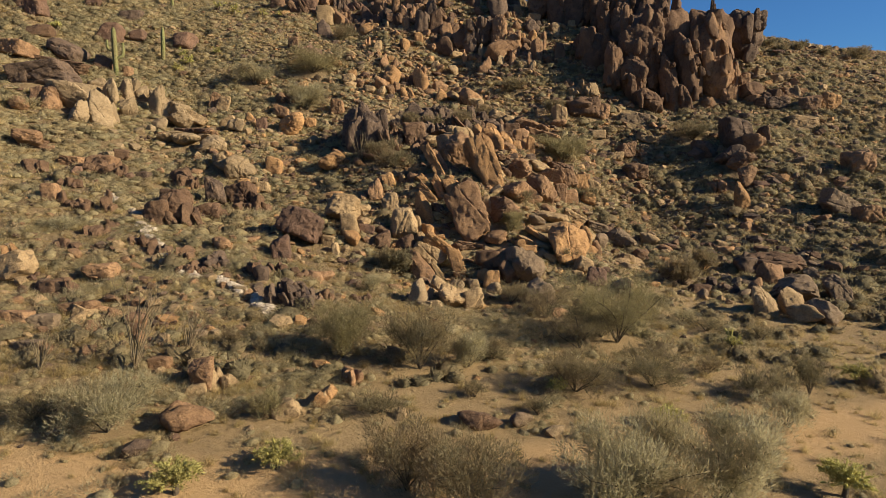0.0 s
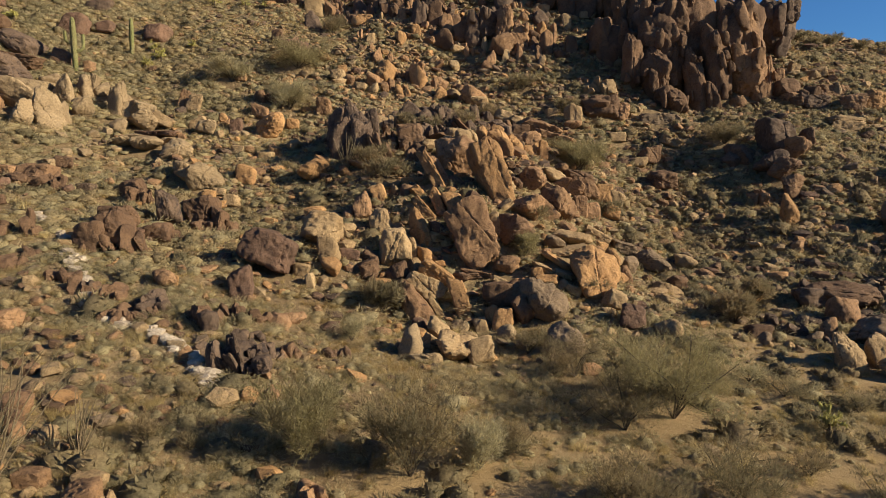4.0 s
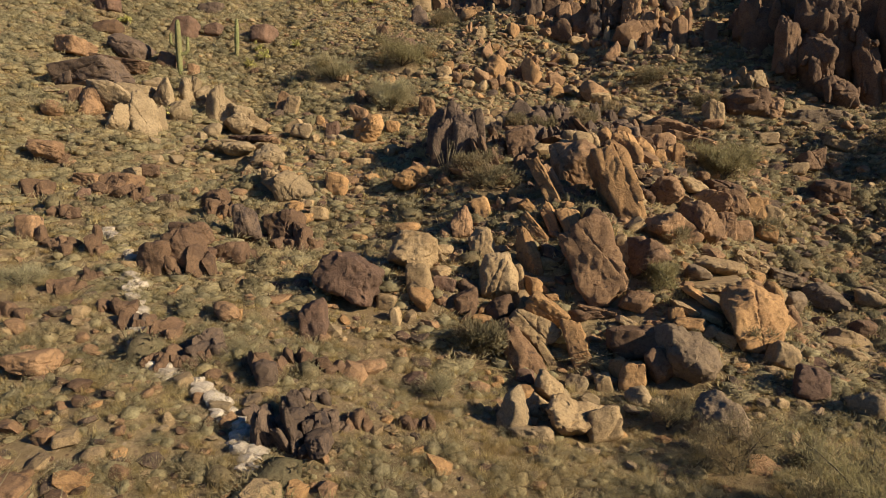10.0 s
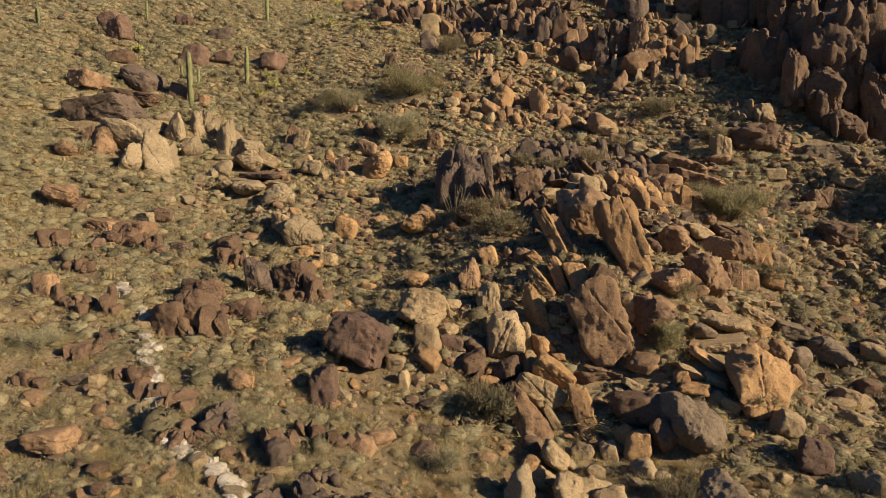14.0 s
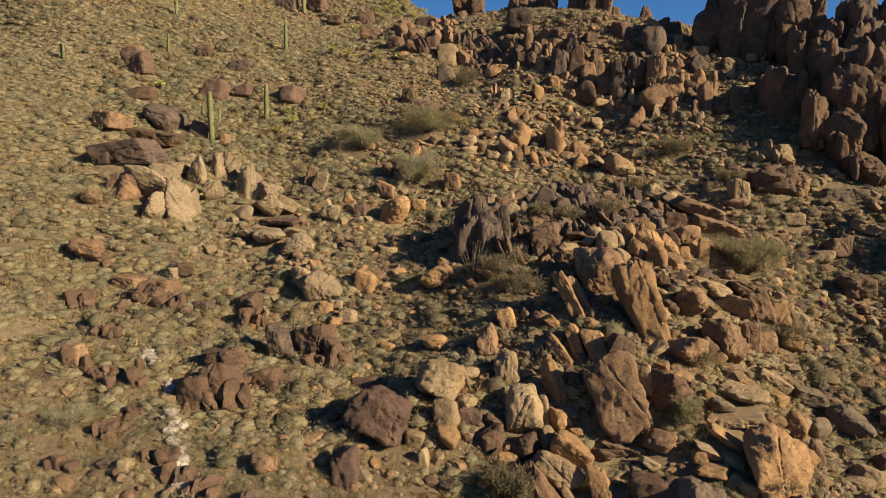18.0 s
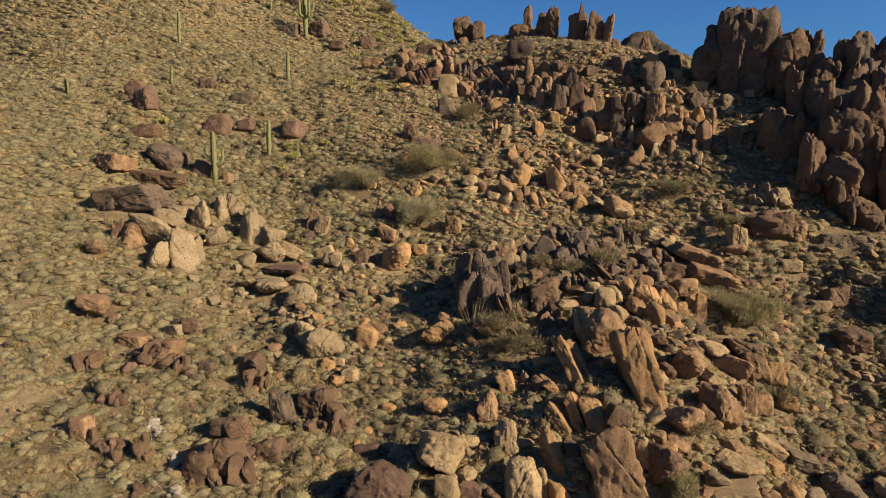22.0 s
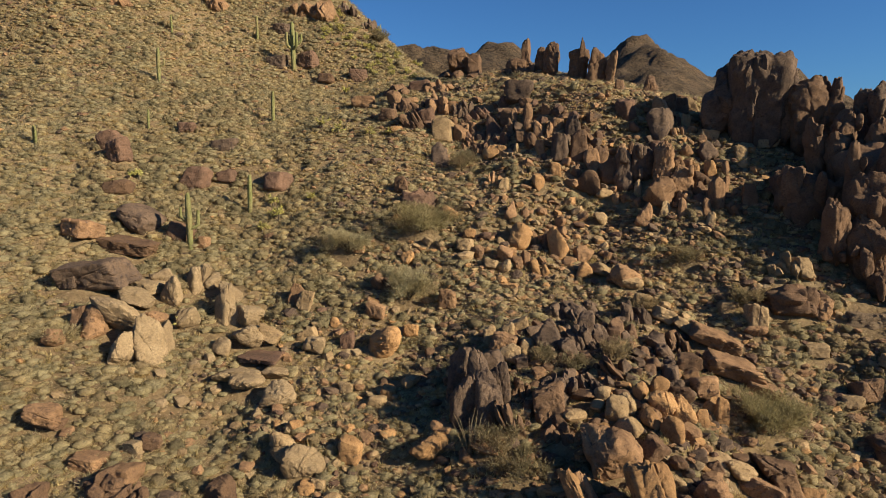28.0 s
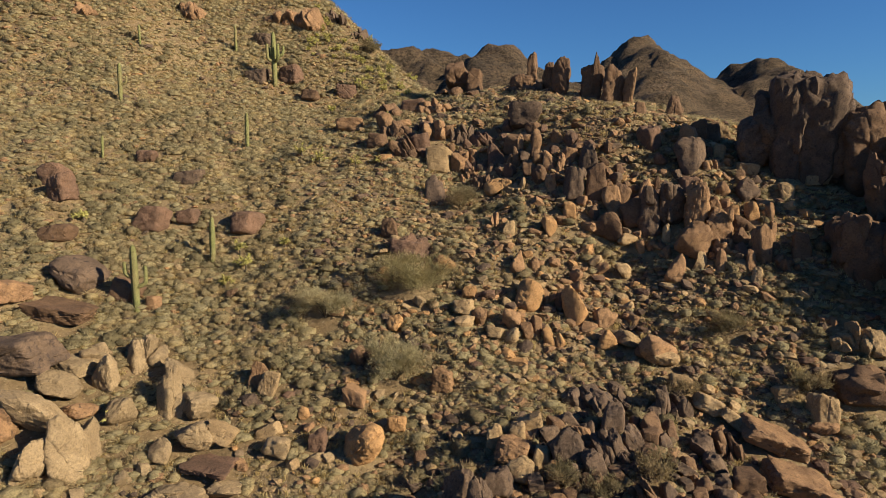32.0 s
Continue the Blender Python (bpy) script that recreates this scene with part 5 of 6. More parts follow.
cliff.location = (0.0, 118.0, gz(0.0, 118.0))
lobe("pinnacle", cliff, -20.49, 131.91, 46.26, 4.70, 4.36, 0, "jagged", "umber", False)
lobe("pinnacle", cliff, -17.99, 130.55, 45.49, 2.40, 3.25, 0, "block", "umber", False)
lobe("pinnacle", cliff, -9.35, 127.26, 46.37, 1.62, 4.39, 3, "column", "umber", False)
lobe("pinnacle", cliff, -6.88, 124.43, 44.80, 1.89, 3.77, -3, "column", "umber", False)
lobe("pinnacle", cliff, -5.29, 123.01, 44.56, 2.78, 4.94, -4, "column", "umber", False)
lobe("pinnacle", cliff, -10.75, 127.64, 44.56, 3.77, 2.13, 0, "block", "umber", False)
lobe("pinnacle", cliff, -0.82, 121.35, 44.91, 1.35, 4.50, 3, "column", "umber", False)
lobe("pinnacle", cliff, -1.20, 122.09, 43.12, 3.03, 5.16, 0, "block", "umber", False)
lobe("pinnacle", cliff, 1.25, 120.32, 42.10, 3.26, 7.11, 0, "column", "umber", False)
lobe("pinnacle", cliff, 3.19, 119.26, 41.78, 1.60, 6.41, 5, "column", "brown", False)
lobe("pinnacle", cliff, 8.51, 117.87, 39.67, 2.27, 3.12, 0, "column", "umber", False)
cliff = tagged(new("rock_crag"), "broken brown granite crags along the skyline", "crag")
cliff.location = (27.9, 98.1, gz(27.9, 98.1))
lobe("lobe", cliff, 26.34, 103.00, 37.00, 3.25, 3.25, 0, "round", "umber")
lobe("lobe", cliff, 31.00, 100.00, 35.55, 4.77, 4.00, 0, "round", "dark")
lobe("lobe", cliff, 29.32, 101.00, 35.56, 2.88, 2.88, 0, "round", "dark")
lobe("lobe", cliff, 29.52, 97.00, 32.49, 3.50, 2.37, 0, "round", "umber")
lobe("lobe", cliff, 29.17, 95.00, 30.01, 3.91, 2.56, 0, "round", "brown")
lobe("lobe", cliff, 30.93, 95.00, 29.95, 1.95, 5.79, 0, "round", "umber")
lobe("lobe", cliff, 27.19, 96.00, 30.16, 3.24, 2.68, 0, "round", "umber")
lobe("lobe", cliff, 25.20, 97.00, 30.78, 2.41, 3.36, 0, "round", "umber")
lobe("lobe", cliff, 23.56, 98.00, 32.07, 2.58, 3.87, 0, "round", "umber")
lobe("lobe", cliff, 26.70, 99.00, 33.83, 3.22, 2.26, 0, "round", "umber")
cliff = tagged(new("rock_rib"), "dark jointed rock rib on the upper slope", "crag")
cliff.location = (7.1, 98.2, gz(7.1, 98.2))
lobe("column", cliff, 4.11, 99.00, 28.23, 2.75, 5.50, 0, "column", "dark")
lobe("buttress", cliff, 6.05, 99.00, 29.47, 2.73, 4.09, 0, "block", "dark")
lobe("column", cliff, 8.21, 98.00, 29.67, 2.28, 3.68, 0, "column", "brown")
lobe("spur", cliff, 10.10, 97.00, 27.18, 2.64, 3.63, 0, "jagged", "brown")

# ---- a vein of white quartz running down the slope ----
def quartz_vein():
    rng = np.random.default_rng(77)
    for k in range(290):
        u = rng.uniform(0, 1) ** 0.9
        x, y = -25.5 + 17.0 * u + rng.normal(0, 0.13), 48.8 - 16.3 * u + 0.8 * math.sin(u * 9) + rng.normal(0, 0.2)
        s = min(rng.lognormal(-1.1, 0.4), 0.65)
        ob = rock_part("quartz_rock", None, x, y, gz(x, y) + 0.12 * s, s * 1.2, s * 0.7, s, rng.uniform(-25, 25), ("block", "slab")[k % 2], "white", 2)
        tagged(ob, "broken white quartz rock in a vein down the slope", "rock", "quartz vein")


quartz_vein()

# ---- broken rock that fills the piles between the boulders ----
def rock_pile(count, seed, cx, cy, rx, ry, turn, tones, size, spread=0.45, upright=False):
    """Rocks lying close together in an oval patch, joined into one rubble heap."""
    rng = np.random.default_rng(seed)
    vs, fs, mats, n, made, tries, taken = [], [], [], 0, 0, 0, []
    while made < count and tries < count * 30:
        tries += 1
        a, q = rng.uniform(0, 2 * math.pi), math.sqrt(rng.uniform(0, 1))
        u, v = rx * q * math.cos(a), ry * q * math.sin(a)
        x, y = cx + u * math.cos(turn) - v * math.sin(turn), cy + u * math.sin(turn) + v * math.cos(turn)
        s = 0.8 * size * min(rng.lognormal(0, spread), 1.7)
        if any((x - fx) ** 2 + (y - fy) ** 2 < (0.8 * fr + 0.3 * s) ** 2 for fx, fy, fr in FOOT) or any((x - fx) ** 2 + (y - fy) ** 2 < (0.45 * (fr + s)) ** 2 for fx, fy, fr in taken):
            continue
        pv, pf = rock_shape(("round", "block", "jagged", "slab", "jagged")[rng.integers(0, 5)] if not upright else ("block", "column", "jagged", "block")[made % 4], seed * 1000 + made, 4 if s > 1.2 else 3)
        if upright:
            pv = (pv * (0.42 * s, 0.42 * s, s * rng.uniform(0.4, 0.8))) @ turn_matrix(rng.normal(-12, 14), rng.normal(0, 12), rng.uniform(0, 360)).T
        else:
            pv = (pv * (0.5 * s * rng.uniform(0.8, 1.3), 0.5 * s, 0.5 * s * rng.uniform(0.4, 0.95))) @ turn_matrix(rng.uniform(-40, 40), rng.uniform(-25, 25), rng.uniform(0, 360)).T
        vs.append(pv + (x, y, gz(x, y) + 0.16 * s))
        fs.append(pf + n)
        mats.append(np.full(len(pf), rng.integers(0, len(tones))))
        n += len(pv)
        taken.append((x, y, s))
        made += 1
    ob = mesh_object("rock_rubble", np.concatenate(vs), np.concatenate(fs), ROCKS[tones[0]])
    for tone in tones[1:]:
        ob.data.materials.append(ROCKS[tone])
    ob.data.polygons.foreach_set("material_index", np.concatenate(mats).astype(np.int32))
    ob.data.set_sharp_from_angle(angle=radians(42))
    FOOT.extend((x, y, 0.4 * s) for x, y, s in taken if s > 0.9)
    return tagged(ob, "tumbled brown and tan rubble filling the gaps between boulders", "rubble", kind="stuff")


rock_pile(60, 1, 3, 56, 13, 9, 0.3, ("umber", "brown", "brown", "orange", "tan", "purple"), 0.6)
rock_pile(62, 2, 2, 66, 13, 6, 0.2, ("brown", "dark", "orange", "brown", "dark"), 0.9)
rock_pile(30, 3, 4, 43, 9, 4, 0.1, ("pale", "tan", "grey", "tan", "orange"), 0.7)
rock_pile(30, 4, -12, 48, 9, 6, 0.0, ("brown", "orange", "brown", "purple", "tan"), 0.6)
rock_pile(40, 5, 20, 70, 10, 14, 0.4, ("tan", "grey", "tan", "brown", "pale"), 0.75)
rock_pile(27, 6, 2, 100, 20, 8, -0.1, ("brown", "brown", "dark", "brown", "orange"), 1.0)
rock_pile(31, 7, -12, 114, 14, 9, -0.2, ("brown", "dark", "brown", "orange"), 1.1)
rock_pile(24, 8, 14, 108, 10, 5, -0.2, ("brown", "dark", "tan", "brown"), 1.1)
rock_pile(30, 9, -31, 66, 8, 4, 0.0, ("pale", "pale", "tan", "pale"), 0.8)
rock_pile(35, 10, 28, 84, 8, 5, 0.1, ("brown", "tan", "brown", "grey"), 0.9)
rock_pile(35, 11, 42, 86, 12, 7, 0.1, ("brown", "tan", "dark", "grey"), 0.9)
rock_pile(28, 12, 22, 45, 6, 4, 0.2, ("grey", "tan", "dark", "grey"), 0.8)
rock_pile(190, 13, -19, 34, 10, 7, 0.0, ("brown", "tan", "umber", "brown", "umber"), 0.62)
rock_pile(16, 14, -14, 88, 12, 8, 0.0, ("orange", "tan", "pale", "brown"), 0.7)
rock_pile(20, 15, -9, 28, 6, 5, 0.0, ("brown", "tan", "orange"), 0.45)
rock_pile(28, 16, -24, 58, 12, 12, 0.0, ("brown", "dark", "brown", "purple", "tan"), 0.7)
rock_pile(50, 17, 1, 67, 10, 6, 0.2, ("umber", "dark", "brown", "umber", "orange"), 1.3)
rock_pile(26, 18, 4, 58, 9, 6, 0.2, ("orange", "brown", "umber", "tan", "umber"), 0.9)
for seed, (cx, cy, rx, ry) in enumerate(((-21, 113, 8, 3.5), (-13, 111, 7, 3.5), (-5, 105, 7, 3.5), (2, 100, 6, 3), (9, 97, 6, 3), (10, 105, 6, 3.5))):
    rock_pile(22, 30 + seed, cx, cy, rx, ry, -0.35, ("umber", "brown", "dark", "purple", "brown"), 1.9, 0.45, True)
rock_pile(26, 40, -14, 129, 14, 3, -0.4, ("umber", "dark", "umber", "brown"), 1.8)
rock_pile(70, 41, 30, 62, 12, 12, 0.3, ("umber", "dark", "brown", "grey"), 0.9)
rock_pile(60, 42, 40, 75, 12, 12, 0.3, ("umber", "dark", "brown", "grey"), 0.9)
rock_pile(40, 43, 24, 50, 7, 5, 0.3, ("grey", "dark", "umber", "grey"), 0.9)
rock_pile(70, 44, 1, 60, 12, 12, 0.2, ("brown", "umber", "umber", "tan", "brown"), 0.45)
rock_pile(60, 45, -8, 70, 8, 7, 0.2, ("umber", "dark", "brown", "umber"), 0.7)
rock_pile(46, 53, 0.5, 73.5, 7, 5, 0.2, ("dark", "umber", "dark", "umber"), 1.5, 0.4, True)
rock_pile(60, 50, -18.2, 67.2, 7, 7, 0.0, ("orange", "tan", "brown", "pale", "tan"), 0.6)
rock_pile(80, 51, -8.8, 93.4, 13, 8, 0.0, ("tan", "orange", "brown", "pale", "tan"), 0.8)
rock_pile(70, 52, -14.7, 84.4, 9, 8, 0.0, ("tan", "orange", "brown", "pale", "tan"), 0.65)

# ---- far hills ----
def far_hill(name, cx, cy, peaks, half_w, half_d, label, step):
    xs, ys = np.arange(-half_w, half_w + 1, step), np.arange(-half_d, half_d + 1, step)
    x, y = np.meshgrid(xs, ys)
    z = np.full(x.shape, 0.0)
    for px, py, rx, ry, h in peaks:
        q = np.sqrt(((x - px) / rx) ** 2 + ((y - py) / ry) ** 2)
        z = np.maximum(z, h * (1 - 0.55 * (np.sqrt(q * q + 0.05) - 0.22)).clip(-0.3, 1))
    s = half_w / 12
    rib = np.abs(value_noise(x / s * 1.3, y / s * 0.7, 14)) + 0.5 * np.abs(value_noise(x / s * 3.1, y / s * 2.0, 15))
    z += (z > 3) * (0.1 * s - 0.4 * s * rib + 0.22 * s * value_noise(x / s, y / s, 4) * 2 + 0.25 * s * value_noise(x / s * 2.6, y / s * 2.6, 6) + 0.16 * s * value_noise(x / s * 7, y / s * 7, 8))
    edge = smooth(np.maximum(np.abs(x) / half_w, np.abs(y) / half_d), 0.8, 1.0)
    z = z * (1 - edge) - 25 * edge
    idx = np.arange(x.size).reshape(x.shape)
    f = np.stack([idx[:-1, :-1], idx[:-1, 1:], idx[1:, 1:], idx[1:, :-1]], -1).reshape(-1, 4)
    ob = mesh_object(name, np.stack([x + cx, y + cy, z + 4], -1).reshape(-1, 3), f, FAR_HILL)
    return tagged(ob, label, "hill", kind="structure")


def far_hill_mat():
    m, nt, b = node_mat("far_hillside", 0.95)
    pos = world_pos(nt)
    col = ramp(nt, tex_noise(nt, 0.035, 8, 0.7, pos), [(0.35, (0.055, 0.043, 0.03)), (0.5, (0.1, 0.074, 0.048)), (0.66, (0.15, 0.107, 0.068))])
    spots_ = ramp(nt, tex_noise(nt, 0.4, 6, 0.9, pos), [(0.45, (0.2, 0.2, 0.19)), (0.53, (1.35, 1.28, 1.2))])
    nt.links.new(mix(nt, 0.85, col, spots_, "MULTIPLY"), b.inputs["Base Color"])
    bump(nt, b, tex_noise(nt, 0.12, 8, 0.75, pos), 1.0, 6.0)
    return m


FAR_HILL = far_hill_mat()
far_hill("peaked_hill", 96, 1230, [(0, 0, 120, 300, 240), (185, -30, 120, 260, 190), (-110, 60, 130, 250, 100), (420, 0, 220, 300, 110)], 700, 480, "far rounded desert hill with two tops, brown and dotted with scrub", 11)
far_hill("low_ridge", -95, 640, [(20, 0, 60, 160, 137), (-80, 20, 240, 160, 137), (110, 40, 80, 150, 90)], 330, 260, "far low brown ridge behind the saddle", 6)

# ---- plants ----
plant_seed = 0


def tubes(paths, radii, sides=5):
    """Tapered round stems along polylines, as one set of verts and faces."""
    vs, fs, n = [], [], 0
    for pts, (r0, r1) in zip(paths, radii):
        pts = np.asarray(pts, float)
        k = len(pts)
        d = np.gradient(pts, axis=0)
        d /= np.linalg.norm(d, axis=1, keepdims=True) + 1e-9
        a = np.cross(d, (0.31, 0.95, 0.07))
        a /= np.linalg.norm(a, axis=1, keepdims=True) + 1e-9
        b = np.cross(d, a)
        ang = np.arange(sides) * 2 * np.pi / sides
        r = np.linspace(r0, r1, k)[:, None, None]
        ring = pts[:, None] + r * (np.cos(ang)[None, :, None] * a[:, None] + np.sin(ang)[None, :, None] * b[:, None])
        vs.append(ring.reshape(-1, 3))
        i = np.arange(k - 1)[:, None] * sides
        j = np.arange(sides)[None]
        j2 = (j + 1) % sides
        fs.append(np.stack([n + i + j, n + i + j2, n + i + sides + j2, n + i + sides + j], -1).reshape(-1, 4))
        n += k * sides
    return np.concatenate(vs), np.concatenate(fs)


def sprays(centres, spread, count, length, width, rng, rise=0.5, hub=None):
    """Thin leafy twigs as slim triangles round the given centres, pointing away from the hub."""
    c = centres[rng.integers(0, len(centres), count)]
    off = rng.normal(size=(count, 3))
    off /= np.linalg.norm(off, axis=1, keepdims=True)
    p = c + off * spread * rng.uniform(0.15, 1, (count, 1)) ** 0.6
    way = off * 0.6 + rng.normal(size=(count, 3)) * 0.6 + (0, 0, rise)
    if hub is not None:
        away = p - hub
        way += 0.45 * away / (np.linalg.norm(away, axis=1, keepdims=True) + 1e-6)
    way /= np.linalg.norm(way, axis=1, keepdims=True)
    side = np.cross(way, rng.normal(size=(count, 3)))
    side /= np.linalg.norm(side, axis=1, keepdims=True) + 1e-9
    ln = length * rng.uniform(0.5, 1.3, (count, 1))
    wd = width * rng.uniform(0.6, 1.4, (count, 1))
    tri = np.stack([p - side * wd, p + side * wd, p + way * ln], 1).reshape(-1, 3)
    return tri, np.arange(count * 3).reshape(-1, 3)


def bush(name, x, y, w, h, leaf_mat, wood_mat, leaves, length, width, stems, label, category, rise=0.5):
    global plant_seed
    plant_seed += 1
    rng = np.random.default_rng(500 + plant_seed)
    root = tagged(new(name), label, category, "bushes on the slope and the wash")
    root.location = (x, y, gz(x, y) - 0.05)
    rr = w / 2
    paths, radii, tips = [], [], []
    for s in range(stems):
        a = 2 * math.pi * s / stems + rng.uniform(-0.5, 0.5)
        reach, top = rr * rng.uniform(0.45, 0.85), h * rng.uniform(0.55, 0.85)
        u = np.linspace(0, 1, 6)[:, None]
        end = np.array([math.cos(a) * reach, math.sin(a) * reach, top])
        bend = rng.normal(0, 0.07 * w, 3)
        pts = u * end * np.array([1, 1, 0]) + np.concatenate([np.zeros((6, 2)), (u ** 0.75) * top], 1) + np.sin(u * math.pi) * bend * 0.6
        paths.append(pts)
        radii.append((0.006 * w + 0.012, 0.002 * w))
        tips += [pts[3], pts[4], pts[5]]
        for _ in range(3):
            k = rng.integers(2, 5)
            tip = pts[k] + rng.normal(0, 0.16, 3) * (w, w, h * 0.9) + (0, 0, 0.08 * h)
            tip[2] = np.clip(tip[2], 0.12 * h, 0.97 * h)
            paths.append(np.stack([pts[k], (pts[k] + tip) / 2 + rng.normal(0, 0.03 * w, 3), tip]))
            radii.append((0.003 * w + 0.005, 0.003))
            tips += [tip, (tip + pts[k]) / 2]
    v, f = tubes(paths, radii)
    wood = tagged(mesh_object("wood", v, f, wood_mat), kind="stuff")
    wood.parent = root
    fill = rng.normal(size=(18, 3))
    fill = fill / np.linalg.norm(fill, axis=1, keepdims=True) * rng.uniform(0.3, 0.95, (18, 1)) * (rr, rr, 0.46 * h) + (0, 0, 0.46 * h)
    tips = np.concatenate([np.array(tips), fill])
    v, f = sprays(tips, np.array([0.12 * w, 0.12 * w, 0.16 * h]), leaves, length, width, rng, rise, np.array([0, 0, -0.2 * h]))
    v[:, 2] = np.clip(v[:, 2], 0.02, h * 1.08)
    crown = mesh_object("crown", v, f, leaf_mat, False)
    crown.parent = root
    tagged(crown, kind="stuff")
    FOOT.append((x, y, 0.28 * w))
    return root


def leaf_count(x, y, area, near):
    """More and finer twigs where the camera comes close."""
    return int(np.clip(area * near * (1.0 if y < 32 else 0.55 if y < 60 else 0.3), 260, 24000))


def paloverde(x, y, w, h):
    return bush("palo_verde", x, y, w, h, PALOVERDE, BARK, leaf_count(x, y, w * h, 1150), 0.26 if y < 45 else 0.36, 0.011 if y < 45 else 0.026, 7,
                "yellow-green palo verde bush with fine leafless twigs", "bush")


def greybush(x, y, w, h):
    return bush("grey_bush", x, y, w, h, GREYBUSH, BARK, leaf_count(x, y, w * h, 1300), 0.22 if y < 45 else 0.34, 0.012 if y < 45 else 0.026, 8,
                "pale grey-green feathery desert bush on sandy ground", "bush")


def brush(x, y, w, h):
    return bush("creosote_bush", x, y, w, h, BRUSH, BARK, leaf_count(x, y, w * h, 1000), 0.19 if y < 45 else 0.30, 0.012 if y < 45 else 0.03, 8,
                "dark olive creosote bush with a dusty twiggy crown", "bush")


def cholla(x, y, w, h):
    """A cholla cactus: a short dark trunk and many fat spiny joints."""
    global plant_seed
    plant_seed += 1
    rng = np.random.default_rng(900 + plant_seed)
    h = max(h, 0.7 * w)
    root = tagged(new("cholla_cactus"), "spiny yellow-green cholla cactus with fat stubby joints", "cactus", "chollas")
    root.location = (x, y, gz(x, y) - 0.04)
    trunk_v, trunk_f = tubes([np.array([[0, 0, 0], [0.02 * w, 0, 0.22 * h], [0, 0.02 * w, 0.45 * h]])], [(0.05 * w, 0.04 * w)], 7)
    mesh_object("trunk", trunk_v, trunk_f, BARK).parent = root
    paths, radii = [], []
    near = y < 32
    for k in range(130 if near else 18):
        a, e = rng.uniform(0, 2 * math.pi), rng.uniform(0.1, 1.3)
        d = np.array([math.cos(a) * math.cos(e), math.sin(a) * math.cos(e), math.sin(e)])
        p0 = np.array([0, 0, 0.3 * h]) + d * rng.uniform(0.05, 0.42) * (w, w, h)
        p2 = p0 + (d + rng.normal(0, 0.35, 3)) * rng.uniform(*((0.04, 0.1) if near else (0.08, 0.18))) * (w, w, h)
        p2[2] = max(p2[2], 0.08 * h)
        paths.append(np.stack([p0, (p0 + p2) / 2 + (0, 0, 0.02 * h), p2]))
        r = rng.uniform(0.016, 0.026) * w * (1 if near else 2.2)
        radii.append((r, r * 0.7))
    v, f = tubes(paths, radii, 6)
    joints = tagged(mesh_object("jointed_stem", v, f, CHOLLA), kind="stuff")
    joints.parent = root
    ends = np.concatenate([np.array(p) for p in paths])
    v, f = sprays(ends, np.array([0.06 * w] * 3), 3600 if near else 420, (0.04 if near else 0.09) * w, (0.006 if near else 0.016) * w + 0.004, rng, 0.1)
    spines = tagged(mesh_object("spiny_fuzz", v, f, CHOLLA, False), kind="stuff")
    spines.parent = root
    FOOT.append((x, y, 0.25 * w))
    return root


def ocotillo(x, y, w, h):
    global plant_seed
    plant_seed += 1
    rng = np.random.default_rng(700 + plant_seed)
    root = tagged(new("ocotillo"), "leafless ocotillo with long thin grey canes", "shrub", "ocotillos")
    root.location = (x, y, gz(x, y) - 0.05)
    for k in range(18):
        a, out = rng.normal(0.2, 1.3), rng.uniform(0.15, 0.62) * w
        top = h * rng.uniform(0.7, 1.05)
        u = np.linspace(0, 1, 6)[:, None]
        pts = np.concatenate([u ** 1.3 * out * math.cos(a) + np.sin(u * 3) * 0.04 * w * rng.normal(), u * out * math.sin(a), u * top], 1)
        v, f = tubes([pts], [(0.03, 0.012)], 5)
        mesh_object("cane", v, f, OCOTILLO).parent = root
    return root


def ribbed_stem(pts, radii, ribs=13):
    """A fluted cactus stem with a rounded tip along a line of points."""
    sides = ribs * 2
    vs = []
    for (p, r) in zip(pts, radii):
        ang = np.arange(sides) * 2 * np.pi / sides
        rr = r * np.where(np.arange(sides) % 2, 0.82, 1.0)
        vs.append(np.stack([p[0] + rr * np.cos(ang), p[1] + rr * np.sin(ang), np.full(sides, p[2])], -1))
    v = np.concatenate(vs)
    i, j = np.arange(len(pts) - 1)[:, None] * sides, np.arange(sides)[None]
    f = np.stack([i + j, i + (j + 1) % sides, i + sides + (j + 1) % sides, i + sides + j], -1).reshape(-1, 4)
    return v, f


